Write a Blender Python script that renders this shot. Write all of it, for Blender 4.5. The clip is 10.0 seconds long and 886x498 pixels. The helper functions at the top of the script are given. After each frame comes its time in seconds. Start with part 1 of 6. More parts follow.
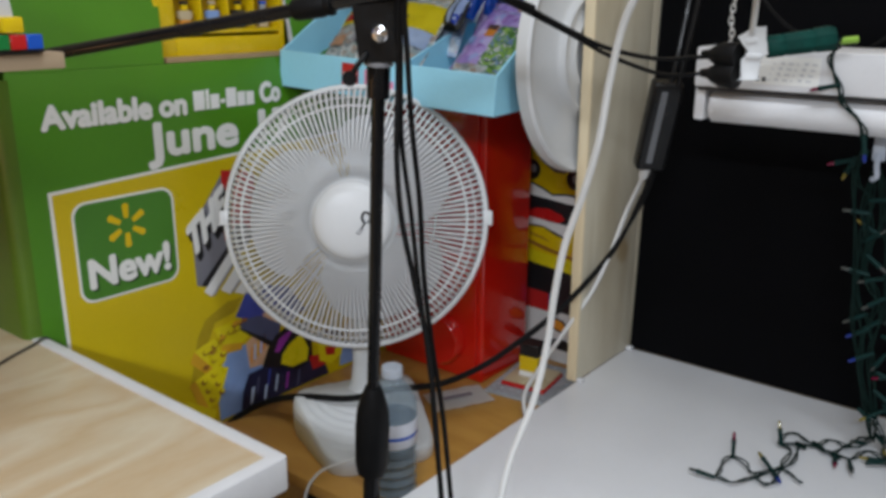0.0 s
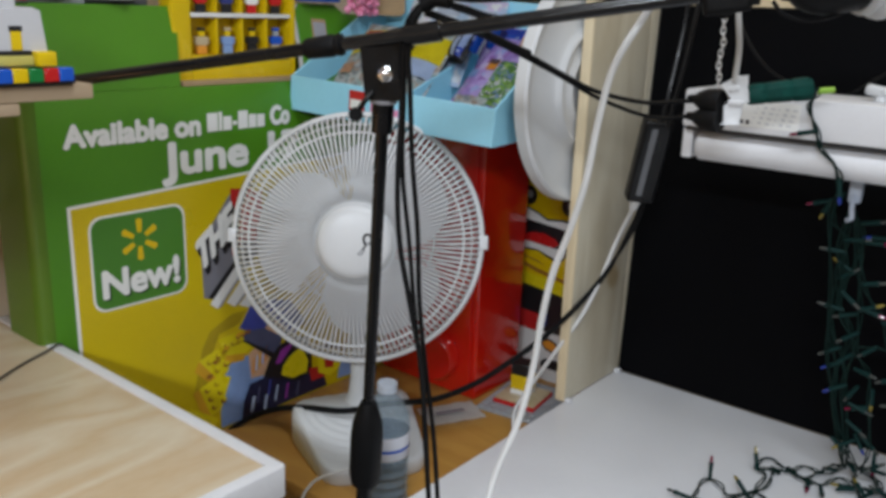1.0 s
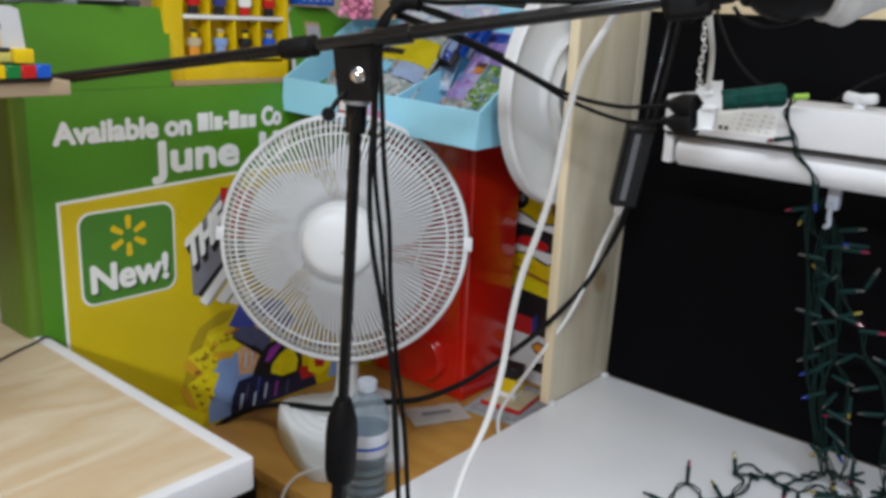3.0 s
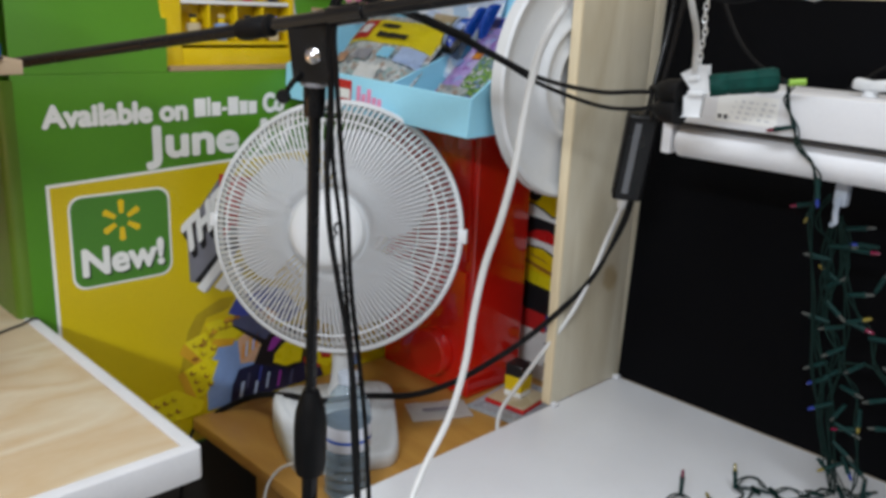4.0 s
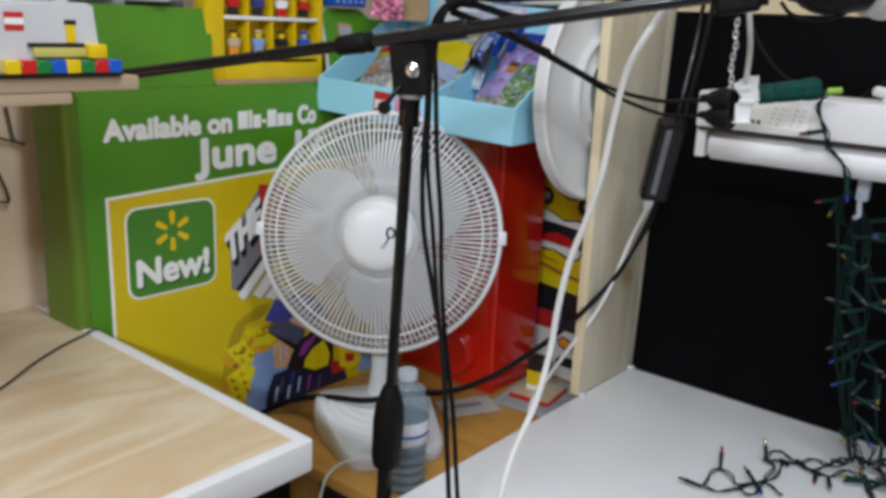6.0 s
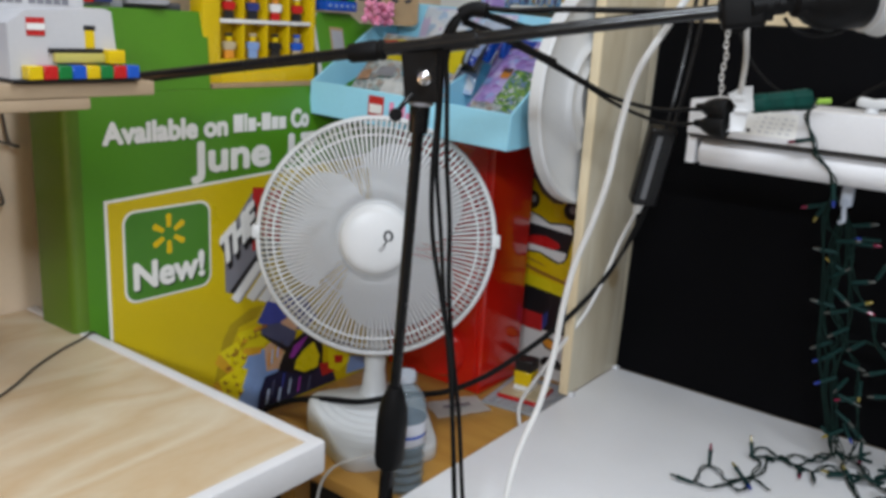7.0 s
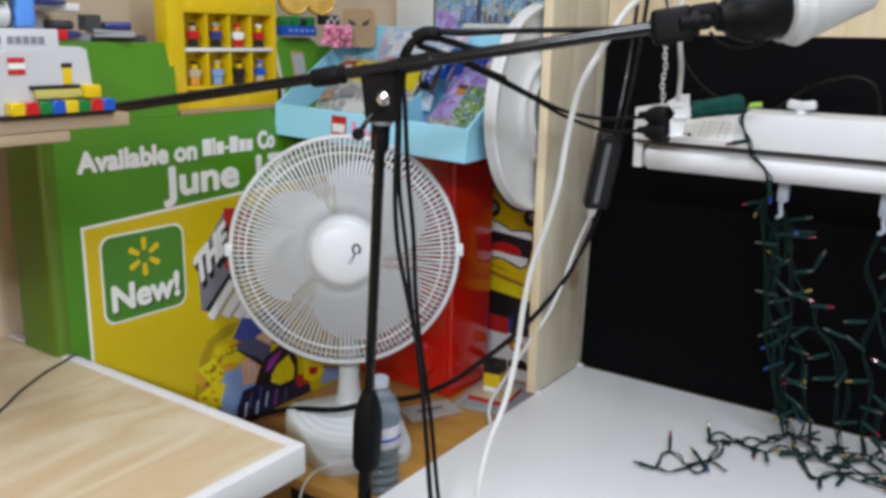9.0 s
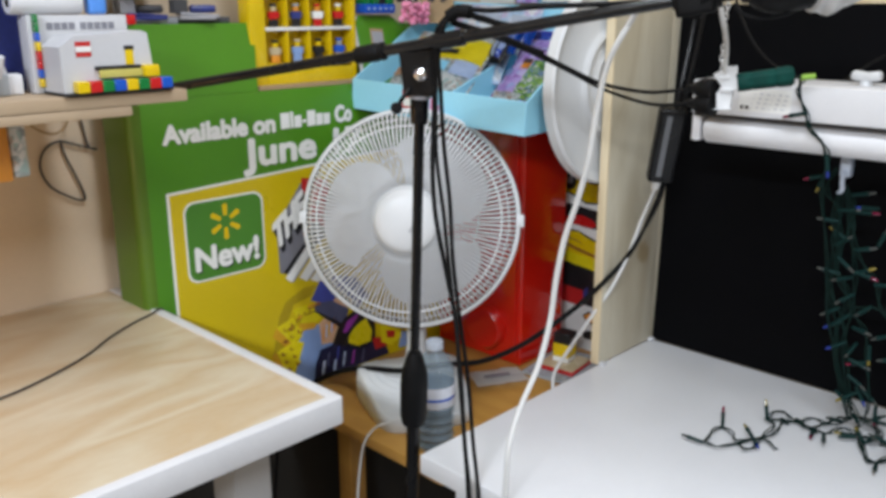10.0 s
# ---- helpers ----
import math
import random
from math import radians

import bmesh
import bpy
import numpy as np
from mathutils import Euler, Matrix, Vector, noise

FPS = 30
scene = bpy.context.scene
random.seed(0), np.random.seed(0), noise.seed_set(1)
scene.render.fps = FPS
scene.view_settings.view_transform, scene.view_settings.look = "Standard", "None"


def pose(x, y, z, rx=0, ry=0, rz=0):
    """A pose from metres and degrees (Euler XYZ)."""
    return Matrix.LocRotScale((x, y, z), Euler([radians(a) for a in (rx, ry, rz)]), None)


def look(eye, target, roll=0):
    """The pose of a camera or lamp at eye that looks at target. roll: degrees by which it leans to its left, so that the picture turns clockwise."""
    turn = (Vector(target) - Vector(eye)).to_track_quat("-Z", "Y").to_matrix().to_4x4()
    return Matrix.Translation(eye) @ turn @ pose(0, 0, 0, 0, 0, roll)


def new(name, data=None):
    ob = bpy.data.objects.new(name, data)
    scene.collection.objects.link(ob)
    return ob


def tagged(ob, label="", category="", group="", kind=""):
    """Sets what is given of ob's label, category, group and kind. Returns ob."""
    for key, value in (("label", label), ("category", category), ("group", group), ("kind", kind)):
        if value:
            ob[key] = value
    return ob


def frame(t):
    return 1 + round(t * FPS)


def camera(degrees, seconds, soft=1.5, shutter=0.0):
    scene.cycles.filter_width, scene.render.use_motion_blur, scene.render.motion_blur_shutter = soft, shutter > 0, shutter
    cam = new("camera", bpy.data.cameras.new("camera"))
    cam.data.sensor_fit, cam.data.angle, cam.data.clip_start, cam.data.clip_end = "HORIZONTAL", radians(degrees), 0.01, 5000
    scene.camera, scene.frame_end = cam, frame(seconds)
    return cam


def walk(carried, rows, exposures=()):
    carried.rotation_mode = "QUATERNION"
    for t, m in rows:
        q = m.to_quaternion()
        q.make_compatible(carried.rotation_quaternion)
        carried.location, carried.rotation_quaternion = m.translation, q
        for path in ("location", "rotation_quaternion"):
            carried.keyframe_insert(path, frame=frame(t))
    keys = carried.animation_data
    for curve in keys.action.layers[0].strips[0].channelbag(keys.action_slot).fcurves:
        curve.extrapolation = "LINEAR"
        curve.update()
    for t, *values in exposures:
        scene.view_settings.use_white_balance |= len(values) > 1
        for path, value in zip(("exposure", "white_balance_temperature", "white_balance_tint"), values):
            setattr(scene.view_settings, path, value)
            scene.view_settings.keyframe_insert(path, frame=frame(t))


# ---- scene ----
cam = camera(55.0, 10.0, soft=3.5)
PATH = [
    (0, (-0.024, 0.038, 1.338), (-1.22, 1.535, 0.765), 0.3),
    (0.5, (0.014, -0.012, 1.364), (-1.174, 1.503, 0.823), 2.3),
    (1, (0.015, 0.001, 1.372), (-1.19, 1.5, 0.824), 2.1),
    (1.5, (0.02, 0.013, 1.372), (-1.179, 1.519, 0.832), 1.2),
    (2, (0.028, 0.009, 1.372), (-1.172, 1.519, 0.843), 1.2),
    (2.5, (0.041, 0.003, 1.376), (-1.165, 1.512, 0.857), 1.6),
    (3.8, (0.124, 0.122, 1.358), (-1.221, 1.491, 0.797), 3.0),
    (4, (0.136, 0.143, 1.358), (-1.236, 1.489, 0.806), 2.5),
    (4.5, (0.141, 0.145, 1.362), (-1.24, 1.498, 0.852), 3.8),
    (5, (0.121, 0.113, 1.358), (-1.281, 1.448, 0.857), 2.4),
    (5.5, (0.09, 0.043, 1.353), (-1.198, 1.487, 0.847), 3.5),
    (6, (0.043, -0.046, 1.356), (-1.194, 1.437, 0.837), 2.5),
    (6.2, (0.030, -0.067, 1.361), (-1.181, 1.439, 0.847), 3.2),
    (7.3, (0.005, -0.104, 1.366), (-1.150, 1.446, 0.849), 3.1),
    (7.5, (0.004, -0.109, 1.368), (-1.149, 1.441, 0.848), 3.0),
    (8, (0.006, -0.119, 1.366), (-1.111, 1.456, 0.846), 2.5),
    (8.5, (0.021, -0.14, 1.369), (-1.079, 1.454, 0.871), 1.8),
    (9, (0.051, -0.149, 1.376), (-1.055, 1.445, 0.892), 1.2),
    (9.5, (0.111, -0.13, 1.39), (-1.13, 1.354, 0.884), 0.9),
    (10, (0.189, -0.102, 1.384), (-1.158, 1.272, 0.837), -0.1),
]
walk(cam, [(t, look(eye, target, roll)) for t, eye, target, roll in PATH],
     [(0, -0.32), (0.5, -0.35), (1.5, -0.18), (2.5, -0.08), (5, -0.06), (6, -0.10), (8, -0.04), (10, 0.12)])

# ---- light ----
world = bpy.data.worlds.new("room_world")
scene.world = world
world.use_nodes = True
world.node_tree.nodes["Background"].inputs[0].default_value = (0.9, 0.95, 1.0, 1)
world.node_tree.nodes["Background"].inputs[1].default_value = 0.02


def area(name, x, y, z, sx, sy, watts, colour=(0.838, 0.912, 1.0)):
    """A rectangular light at ceiling height, facing down."""
    data = bpy.data.lights.new(name, "AREA")
    data.shape, data.size, data.size_y, data.energy, data.color = "RECTANGLE", sx, sy, watts, colour
    ob = new(name, data)
    ob.matrix_world = pose(x, y, z)
    return ob


scene.view_settings.exposure = 0.0
area("ceiling_light_main", 0.85, -1.85, 2.42, 1.2, 0.3, 150)
# unseen fill added to brighten the table, tray and back wall
area("overhead_fill_light", 0.0, 0.45, 2.42, 1.2, 0.25, 20)
glow = bpy.data.lights.new("under_shelf_lamp", "POINT")
glow.energy, glow.color, glow.shadow_soft_size = 1.0, (1.0, 0.56, 0.26), 0.03
new("under_shelf_lamp", glow).matrix_world = pose(-1.05, -0.10, 1.04)


# ---- materials ----
def surf(name, col, rough=0.5, var=0.1, scale=14.0, bump=0.08, metal=0.0, spec=0.5, fine=220.0, coat=0.0):
    """A surface with wear at two scales: broad blotches and fine grain."""
    m = bpy.data.materials.new(name)
    m.use_nodes = True
    nt = m.node_tree
    b = nt.nodes["Principled BSDF"]
    tc = nt.nodes.new("ShaderNodeTexCoord")
    n1, n2 = nt.nodes.new("ShaderNodeTexNoise"), nt.nodes.new("ShaderNodeTexNoise")
    n1.inputs["Scale"].default_value, n2.inputs["Scale"].default_value = scale, fine
    n1.inputs["Detail"].default_value, n2.inputs["Detail"].default_value = 5, 3
    for n in (n1, n2):
        nt.links.new(tc.outputs["Object"], n.inputs["Vector"])
    add = nt.nodes.new("ShaderNodeMath")
    add.operation = "MULTIPLY_ADD"
    nt.links.new(n2.outputs[0], add.inputs[0])
    add.inputs[1].default_value = 0.4
    nt.links.new(n1.outputs[0], add.inputs[2])
    ramp = nt.nodes.new("ShaderNodeValToRGB")
    nt.links.new(add.outputs[0], ramp.inputs[0])
    ramp.color_ramp.elements[0].position, ramp.color_ramp.elements[1].position = 0.45, 0.95
    ramp.color_ramp.elements[0].color = (*[c * (1 - var) for c in col], 1)
    ramp.color_ramp.elements[1].color = (*[min(1, c * (1 + var)) for c in col], 1)
    nt.links.new(ramp.outputs[0], b.inputs["Base Color"])
    rr = nt.nodes.new("ShaderNodeMapRange")
    nt.links.new(n1.outputs[0], rr.inputs[0])
    rr.inputs[1].default_value, rr.inputs[2].default_value = 0.3, 0.7
    rr.inputs[3].default_value, rr.inputs[4].default_value = max(0.03, rough - 0.08), min(1, rough + 0.08)
    nt.links.new(rr.outputs[0], b.inputs["Roughness"])
    b.inputs["Metallic"].default_value = metal
    b.inputs["Specular IOR Level"].default_value = spec
    b.inputs["Coat Weight"].default_value = coat
    b.inputs["Coat Roughness"].default_value = 0.06
    if bump:
        bp = nt.nodes.new("ShaderNodeBump")
        bp.inputs["Strength"].default_value, bp.inputs["Distance"].default_value = bump, 0.002
        nt.links.new(add.outputs[0], bp.inputs["Height"])
        nt.links.new(bp.outputs[0], b.inputs["Normal"])
    return m


def wood(name, light, dark, stretch=(1.2, 9.0, 9.0), rough=0.5, bands=2.2, swirl=3.0, knot=None):
    """Veneer with flowing bands along one axis and fine pores; knot: the place of a brown knot."""
    m = surf(name, light, rough, 0.05)
    nt = m.node_tree
    b = nt.nodes["Principled BSDF"]
    tc = nt.nodes.new("ShaderNodeTexCoord")
    mp = nt.nodes.new("ShaderNodeMapping")
    mp.inputs["Scale"].default_value = stretch
    nt.links.new(tc.outputs["Object"], mp.inputs["Vector"])
    n = nt.nodes.new("ShaderNodeTexNoise")
    n.inputs["Scale"].default_value, n.inputs["Detail"].default_value = bands, 2
    n.inputs["Distortion"].default_value = swirl * 0.3
    nt.links.new(mp.outputs[0], n.inputs["Vector"])
    mul = nt.nodes.new("ShaderNodeMath")
    mul.operation = "MULTIPLY"
    mul.inputs[1].default_value = swirl
    nt.links.new(n.outputs[0], mul.inputs[0])
    fr = nt.nodes.new("ShaderNodeMath")
    fr.operation = "PINGPONG"
    fr.inputs[1].default_value = 0.5
    nt.links.new(mul.outputs[0], fr.inputs[0])
    pores = nt.nodes.new("ShaderNodeTexNoise")
    pores.inputs["Scale"].default_value, pores.inputs["Detail"].default_value = 40, 4
    nt.links.new(mp.outputs[0], pores.inputs["Vector"])
    mix = nt.nodes.new("ShaderNodeMath")
    mix.operation = "MULTIPLY_ADD"
    nt.links.new(pores.outputs[0], mix.inputs[0])
    mix.inputs[1].default_value = 0.35
    nt.links.new(fr.outputs[0], mix.inputs[2])
    ramp = nt.nodes.new("ShaderNodeValToRGB")
    ramp.color_ramp.elements[0].position, ramp.color_ramp.elements[1].position = 0.15, 0.75
    ramp.color_ramp.elements[0].color, ramp.color_ramp.elements[1].color = (*light, 1), (*dark, 1)
    nt.links.new(mix.outputs[0], ramp.inputs[0])
    nt.links.new(ramp.outputs[0], b.inputs["Base Color"])
    if knot:
        away = nt.nodes.new("ShaderNodeVectorMath")
        away.operation = "DISTANCE"
        wob = nt.nodes.new("ShaderNodeTexNoise")
        wob.inputs["Scale"].default_value = 45
        sh = nt.nodes.new("ShaderNodeVectorMath")
        sh.operation = "MULTIPLY_ADD"
        sh.inputs[1].default_value = (0.02, 0.02, 0.02)
        nt.links.new(tc.outputs["Object"], wob.inputs["Vector"])
        nt.links.new(wob.outputs["Color"], sh.inputs[0])
        nt.links.new(tc.outputs["Object"], sh.inputs[2])
        nt.links.new(sh.outputs[0], away.inputs[0])
        away.inputs[1].default_value = [c + 0.01 for c in knot]
        near = nt.nodes.new("ShaderNodeMapRange")
        near.inputs[1].default_value, near.inputs[2].default_value = 0.014, 0.027
        near.inputs[3].default_value, near.inputs[4].default_value = 0.75, 0.0
        nt.links.new(away.outputs["Value"], near.inputs[0])
        blend = nt.nodes.new("ShaderNodeMix")
        blend.data_type = "RGBA"
        nt.links.new(near.outputs[0], blend.inputs[0])
        nt.links.new(ramp.outputs[0], blend.inputs[6])
        blend.inputs[7].default_value = (0.36, 0.26, 0.13, 1)
        nt.links.new(blend.outputs[2], b.inputs["Base Color"])
    return m


def clear(name, col=(0.9, 0.95, 1.0), rough=0.05, ior=1.4, see=0.75, body=None):
    """Thin clear plastic: partly see-through with a gloss."""
    m = bpy.data.materials.new(name)
    m.use_nodes = True
    nt = m.node_tree
    b = nt.nodes["Principled BSDF"]
    b.inputs["Base Color"].default_value = (*(body or col), 1)
    b.inputs["Roughness"].default_value = rough
    b.inputs["IOR"].default_value = ior
    noise_tex = nt.nodes.new("ShaderNodeTexNoise")
    noise_tex.inputs["Scale"].default_value = 60
    bp = nt.nodes.new("ShaderNodeBump")
    bp.inputs["Strength"].default_value, bp.inputs["Distance"].default_value = 0.3, 0.002
    nt.links.new(noise_tex.outputs[0], bp.inputs["Height"])
    nt.links.new(bp.outputs[0], b.inputs["Normal"])
    tr = nt.nodes.new("ShaderNodeBsdfTransparent")
    tr.inputs[0].default_value = (*col, 1)
    mx = nt.nodes.new("ShaderNodeMixShader")
    mx.inputs[0].default_value = see
    nt.links.new(b.outputs[0], mx.inputs[1])
    nt.links.new(tr.outputs[0], mx.inputs[2])
    nt.links.new(mx.outputs[0], nt.nodes["Material Output"].inputs[0])
    return m


def mottled(name, cols, scale=60.0, rough=0.25, bump=0.4):
    """A printed foil: small irregular patches in a few colours."""
    m = surf(name, cols[0], rough, 0.1, 20, bump)
    nt = m.node_tree
    tc = nt.nodes.new("ShaderNodeTexCoord")
    warp = nt.nodes.new("ShaderNodeTexNoise")
    warp.inputs["Scale"].default_value, warp.inputs["Detail"].default_value = scale * 0.5, 4
    nt.links.new(tc.outputs["Object"], warp.inputs["Vector"])
    shift = nt.nodes.new("ShaderNodeVectorMath")
    shift.operation = "MULTIPLY_ADD"
    nt.links.new(warp.outputs["Color"], shift.inputs[0])
    shift.inputs[1].default_value = (0.03, 0.03, 0.03)
    nt.links.new(tc.outputs["Object"], shift.inputs[2])
    cells = nt.nodes.new("ShaderNodeTexVoronoi")
    cells.inputs["Scale"].default_value = scale
    nt.links.new(shift.outputs[0], cells.inputs["Vector"])
    split = nt.nodes.new("ShaderNodeSeparateColor")
    nt.links.new(cells.outputs["Color"], split.inputs[0])
    ramp = nt.nodes.new("ShaderNodeValToRGB")
    ramp.color_ramp.interpolation = "CONSTANT"
    while len(ramp.color_ramp.elements) < len(cols):
        ramp.color_ramp.elements.new(0.5)
    for k, c in enumerate(cols):
        ramp.color_ramp.elements[k].position = k / len(cols)
        ramp.color_ramp.elements[k].color = (*c, 1)
    nt.links.new(split.outputs[0], ramp.inputs[0])
    nt.links.new(ramp.outputs[0], nt.nodes["Principled BSDF"].inputs["Base Color"])
    return m


M = {
    "plaster": surf("tan_wall_paint", (0.67, 0.54, 0.40), 0.8, 0.06, 3, 0.15),
    "ceiling": surf("ceiling_paint", (0.78, 0.77, 0.74), 0.9, 0.04, 3),
    "floor": surf("grey_floor", (0.12, 0.11, 0.10), 0.6, 0.2, 5),
    "backing": surf("black_backing", (0.0028, 0.0028, 0.0035), 0.8, 0.3, 6, 0.1, spec=0.06),
    "laminate": surf("white_laminate", (0.78, 0.78, 0.80), 0.38, 0.03, 9, 0.02),
    "whitepaint": surf("white_paint", (0.69, 0.69, 0.71), 0.45, 0.05, 12, 0.1),
    "ply": wood("birch_plywood", (0.63, 0.535, 0.390), (0.545, 0.395, 0.235), (3.2, 1.3, 3), 0.42, 1.3, 5.0),
    "plyside": wood("pale_plywood", (0.62, 0.57, 0.45), (0.47, 0.405, 0.285), (5.5, 5.5, 0.8), 0.55, 1.7, 2.4, (-0.659, 1.328, 0.917)),
    "plyedge": wood("plywood_edge", (0.74, 0.62, 0.42), (0.60, 0.46, 0.27), (9, 9, 0.6), 0.6, 2.0, 2.0),
    "shelfwood": wood("shelf_board", (0.50, 0.38, 0.26), (0.40, 0.29, 0.185), (5, 0.8, 5), 0.6, 2.0, 1.5),
    "oak": wood("orange_oak", (0.50, 0.265, 0.060), (0.39, 0.185, 0.038), (1.2, 7, 7), 0.42, 2.2, 2.0),
    "green": surf("green_print", (0.070, 0.232, 0.010), 0.34, 0.08, 5, 0.05),
    # olive print of the box side, with the shelf's shade in its colour
    "greenside": surf("shaded_olive_print", (0.072, 0.150, 0.008), 0.36, 0.12, 6, 0.05),
    "greendark": surf("badge_green", (0.062, 0.21, 0.020), 0.34, 0.06, 8, 0.04),
    "badgeshade": surf("badge_shadow_green", (0.018, 0.055, 0.010), 0.34, 0.06, 8, 0.04),
    "yellow": surf("yellow_print", (0.62, 0.465, 0.004), 0.34, 0.06, 5, 0.05),
    "yellowdark": surf("ochre_print", (0.42, 0.27, 0.01), 0.34, 0.15, 20, 0.05),
    "white": surf("white_print", (0.80, 0.80, 0.78), 0.4, 0.03, 12, 0.03),
    "carton": surf("carton_white", (0.54, 0.54, 0.56), 0.4, 0.05, 12, 0.03),
    "plinth": surf("dark_carton", (0.02, 0.018, 0.015), 0.8, 0.2, 12, 0.05),
    "grey": surf("grey_print", (0.20, 0.20, 0.23), 0.4, 0.08, 12, 0.03),
    "black": surf("black_print", (0.012, 0.012, 0.014), 0.4, 0.2, 12, 0.03),
    "redprint": surf("red_print", (0.50, 0.02, 0.02), 0.4, 0.1, 12, 0.03),
    "ink": surf("ink_blue_print", (0.012, 0.015, 0.05), 0.35, 0.3, 30, 0.03),
    "navy": surf("navy_print", (0.03, 0.042, 0.19), 0.35, 0.3, 30, 0.03),
    "slate": surf("slate_print", (0.075, 0.085, 0.16), 0.35, 0.15, 30, 0.03),
    "flare": surf("flare_print", (0.62, 0.38, 0.24), 0.35, 0.2, 40, 0.03),
    "sky": surf("sky_print", (0.22, 0.34, 0.62), 0.35, 0.12, 18, 0.03),
    "orange": surf("orange_print", (0.70, 0.28, 0.03), 0.35, 0.15, 30, 0.03),
    "brown": surf("brown_print", (0.10, 0.06, 0.06), 0.4, 0.15, 30, 0.03),
    "card": surf("raw_cardboard", (0.38, 0.26, 0.14), 0.85, 0.12, 30, 0.2),
    "fanwhite": surf("fan_white_plastic", (0.63, 0.64, 0.65), 0.36, 0.04, 15, 0.03),
    "adaptercase": surf("black_satin_plastic", (0.005, 0.005, 0.0055), 0.32, 0.2, 40, 0.05, spec=0.28),
    "fangrey": surf("fan_grey_plastic", (0.60, 0.61, 0.63), 0.4, 0.04, 15, 0.03),
    "blacksteel": surf("black_painted_steel", (0.0045, 0.0045, 0.0052), 0.24, 0.2, 40, 0.04, spec=0.32),
    "rubber": surf("black_rubber", (0.006, 0.006, 0.0065), 0.5, 0.2, 60, 0.1, spec=0.14),
    "chrome": surf("chrome", (0.75, 0.75, 0.76), 0.15, 0.05, 20, 0.0, metal=1.0),
    "zinc": surf("zinc_plated_steel", (0.72, 0.74, 0.76), 0.34, 0.1, 40, 0.05, metal=0.75),
    "sheengrey": surf("painted_sheen_grey", (0.13, 0.135, 0.145), 0.4, 0.1, 40, 0.03),
    "boomsteel": surf("black_gloss_enamel", (0.006, 0.006, 0.0068), 0.20, 0.2, 40, 0.03, spec=0.5, coat=0.2),
    "darkgrey": surf("dark_grey_plastic", (0.06, 0.06, 0.065), 0.4, 0.1, 20, 0.03),
    "steelgrey": surf("grey_plastic", (0.35, 0.35, 0.38), 0.4, 0.08, 20, 0.03),
    "red": surf("red_gloss_plastic", (0.58, 0.011, 0.005), 0.12, 0.06, 6, 0.01, coat=0.8),
    "tray": surf("light_blue_card", (0.33, 0.70, 0.88), 0.45, 0.06, 8, 0.05),
    "yellowplastic": surf("yellow_plastic", (0.72, 0.50, 0.006), 0.25, 0.05, 20, 0.02),
    "brickred": surf("red_brick_plastic", (0.52, 0.015, 0.015), 0.25, 0.05, 20, 0.0),
    "brickblue": surf("blue_brick_plastic", (0.012, 0.09, 0.50), 0.25, 0.05, 20, 0.0),
    "brickgreen": surf("green_brick_plastic", (0.01, 0.18, 0.04), 0.25, 0.05, 20, 0.0),
    "brickgrey": surf("grey_brick_plastic", (0.33, 0.35, 0.37), 0.3, 0.05, 20, 0.0),
    "bricktan": surf("tan_brick_plastic", (0.50, 0.41, 0.26), 0.3, 0.05, 20, 0.0),
    "pink": surf("pink_plastic", (0.80, 0.28, 0.45), 0.35, 0.1, 60, 0.1),
    "gold": surf("gold_plastic", (0.55, 0.33, 0.05), 0.35, 0.1, 30, 0.05, metal=0.3),
    "cord": surf("white_cord", (0.64, 0.64, 0.63), 0.45, 0.05, 30, 0.05),
    "cordgrey": surf("dark_grey_cord", (0.045, 0.042, 0.042), 0.5, 0.1, 60, 0.05),
    "greencord": surf("green_cord", (0.006, 0.018, 0.015), 0.6, 0.2, 60, 0.05, spec=0.08),
    "socket": surf("green_socket_plastic", (0.004, 0.024, 0.022), 0.55, 0.15, 60, 0.03, spec=0.15),
    "greenplug": surf("green_plug_rubber", (0.004, 0.045, 0.036), 0.6, 0.3, 60, 0.3, spec=0.12),
    "purple": mottled("purple_foil", [(0.46, 0.32, 0.70), (0.52, 0.40, 0.76), (0.38, 0.27, 0.64), (0.58, 0.52, 0.80), (0.40, 0.48, 0.80), (0.36, 0.20, 0.56)], 80),
    "foil": mottled("mixed_foil", [(0.66, 0.68, 0.67), (0.52, 0.57, 0.56), (0.40, 0.54, 0.53), (0.78, 0.78, 0.77), (0.50, 0.40, 0.33), (0.30, 0.34, 0.36), (0.6, 0.62, 0.62), (0.38, 0.45, 0.46)], 125),
    "lime": mottled("lime_foil", [(0.26, 0.46, 0.10), (0.10, 0.24, 0.07), (0.30, 0.50, 0.12), (0.05, 0.10, 0.06), (0.60, 0.62, 0.66), (0.16, 0.34, 0.12), (0.20, 0.30, 0.50)], 150),
    "bluefoil": mottled("blue_foil", [(0.02, 0.06, 0.45), (0.04, 0.16, 0.60), (0.35, 0.45, 0.70), (0.02, 0.03, 0.20), (0.03, 0.10, 0.50)], 60, 0.18),
    "city": mottled("city_print", [(0.20, 0.46, 0.70), (0.36, 0.60, 0.76), (0.14, 0.32, 0.55), (0.55, 0.66, 0.70), (0.58, 0.48, 0.22), (0.10, 0.18, 0.36), (0.30, 0.54, 0.72)], 170, 0.35, 0.03),
    "bulbtip": surf("clear_tip", (0.06, 0.065, 0.06), 0.25, 0.1, 60, 0, spec=0.3),
    "tipred": surf("red_tip", (0.16, 0.006, 0.035), 0.2, 0.1, 60, 0),
    "tipyellow": surf("yellow_tip", (0.22, 0.17, 0.03), 0.2, 0.1, 60, 0),
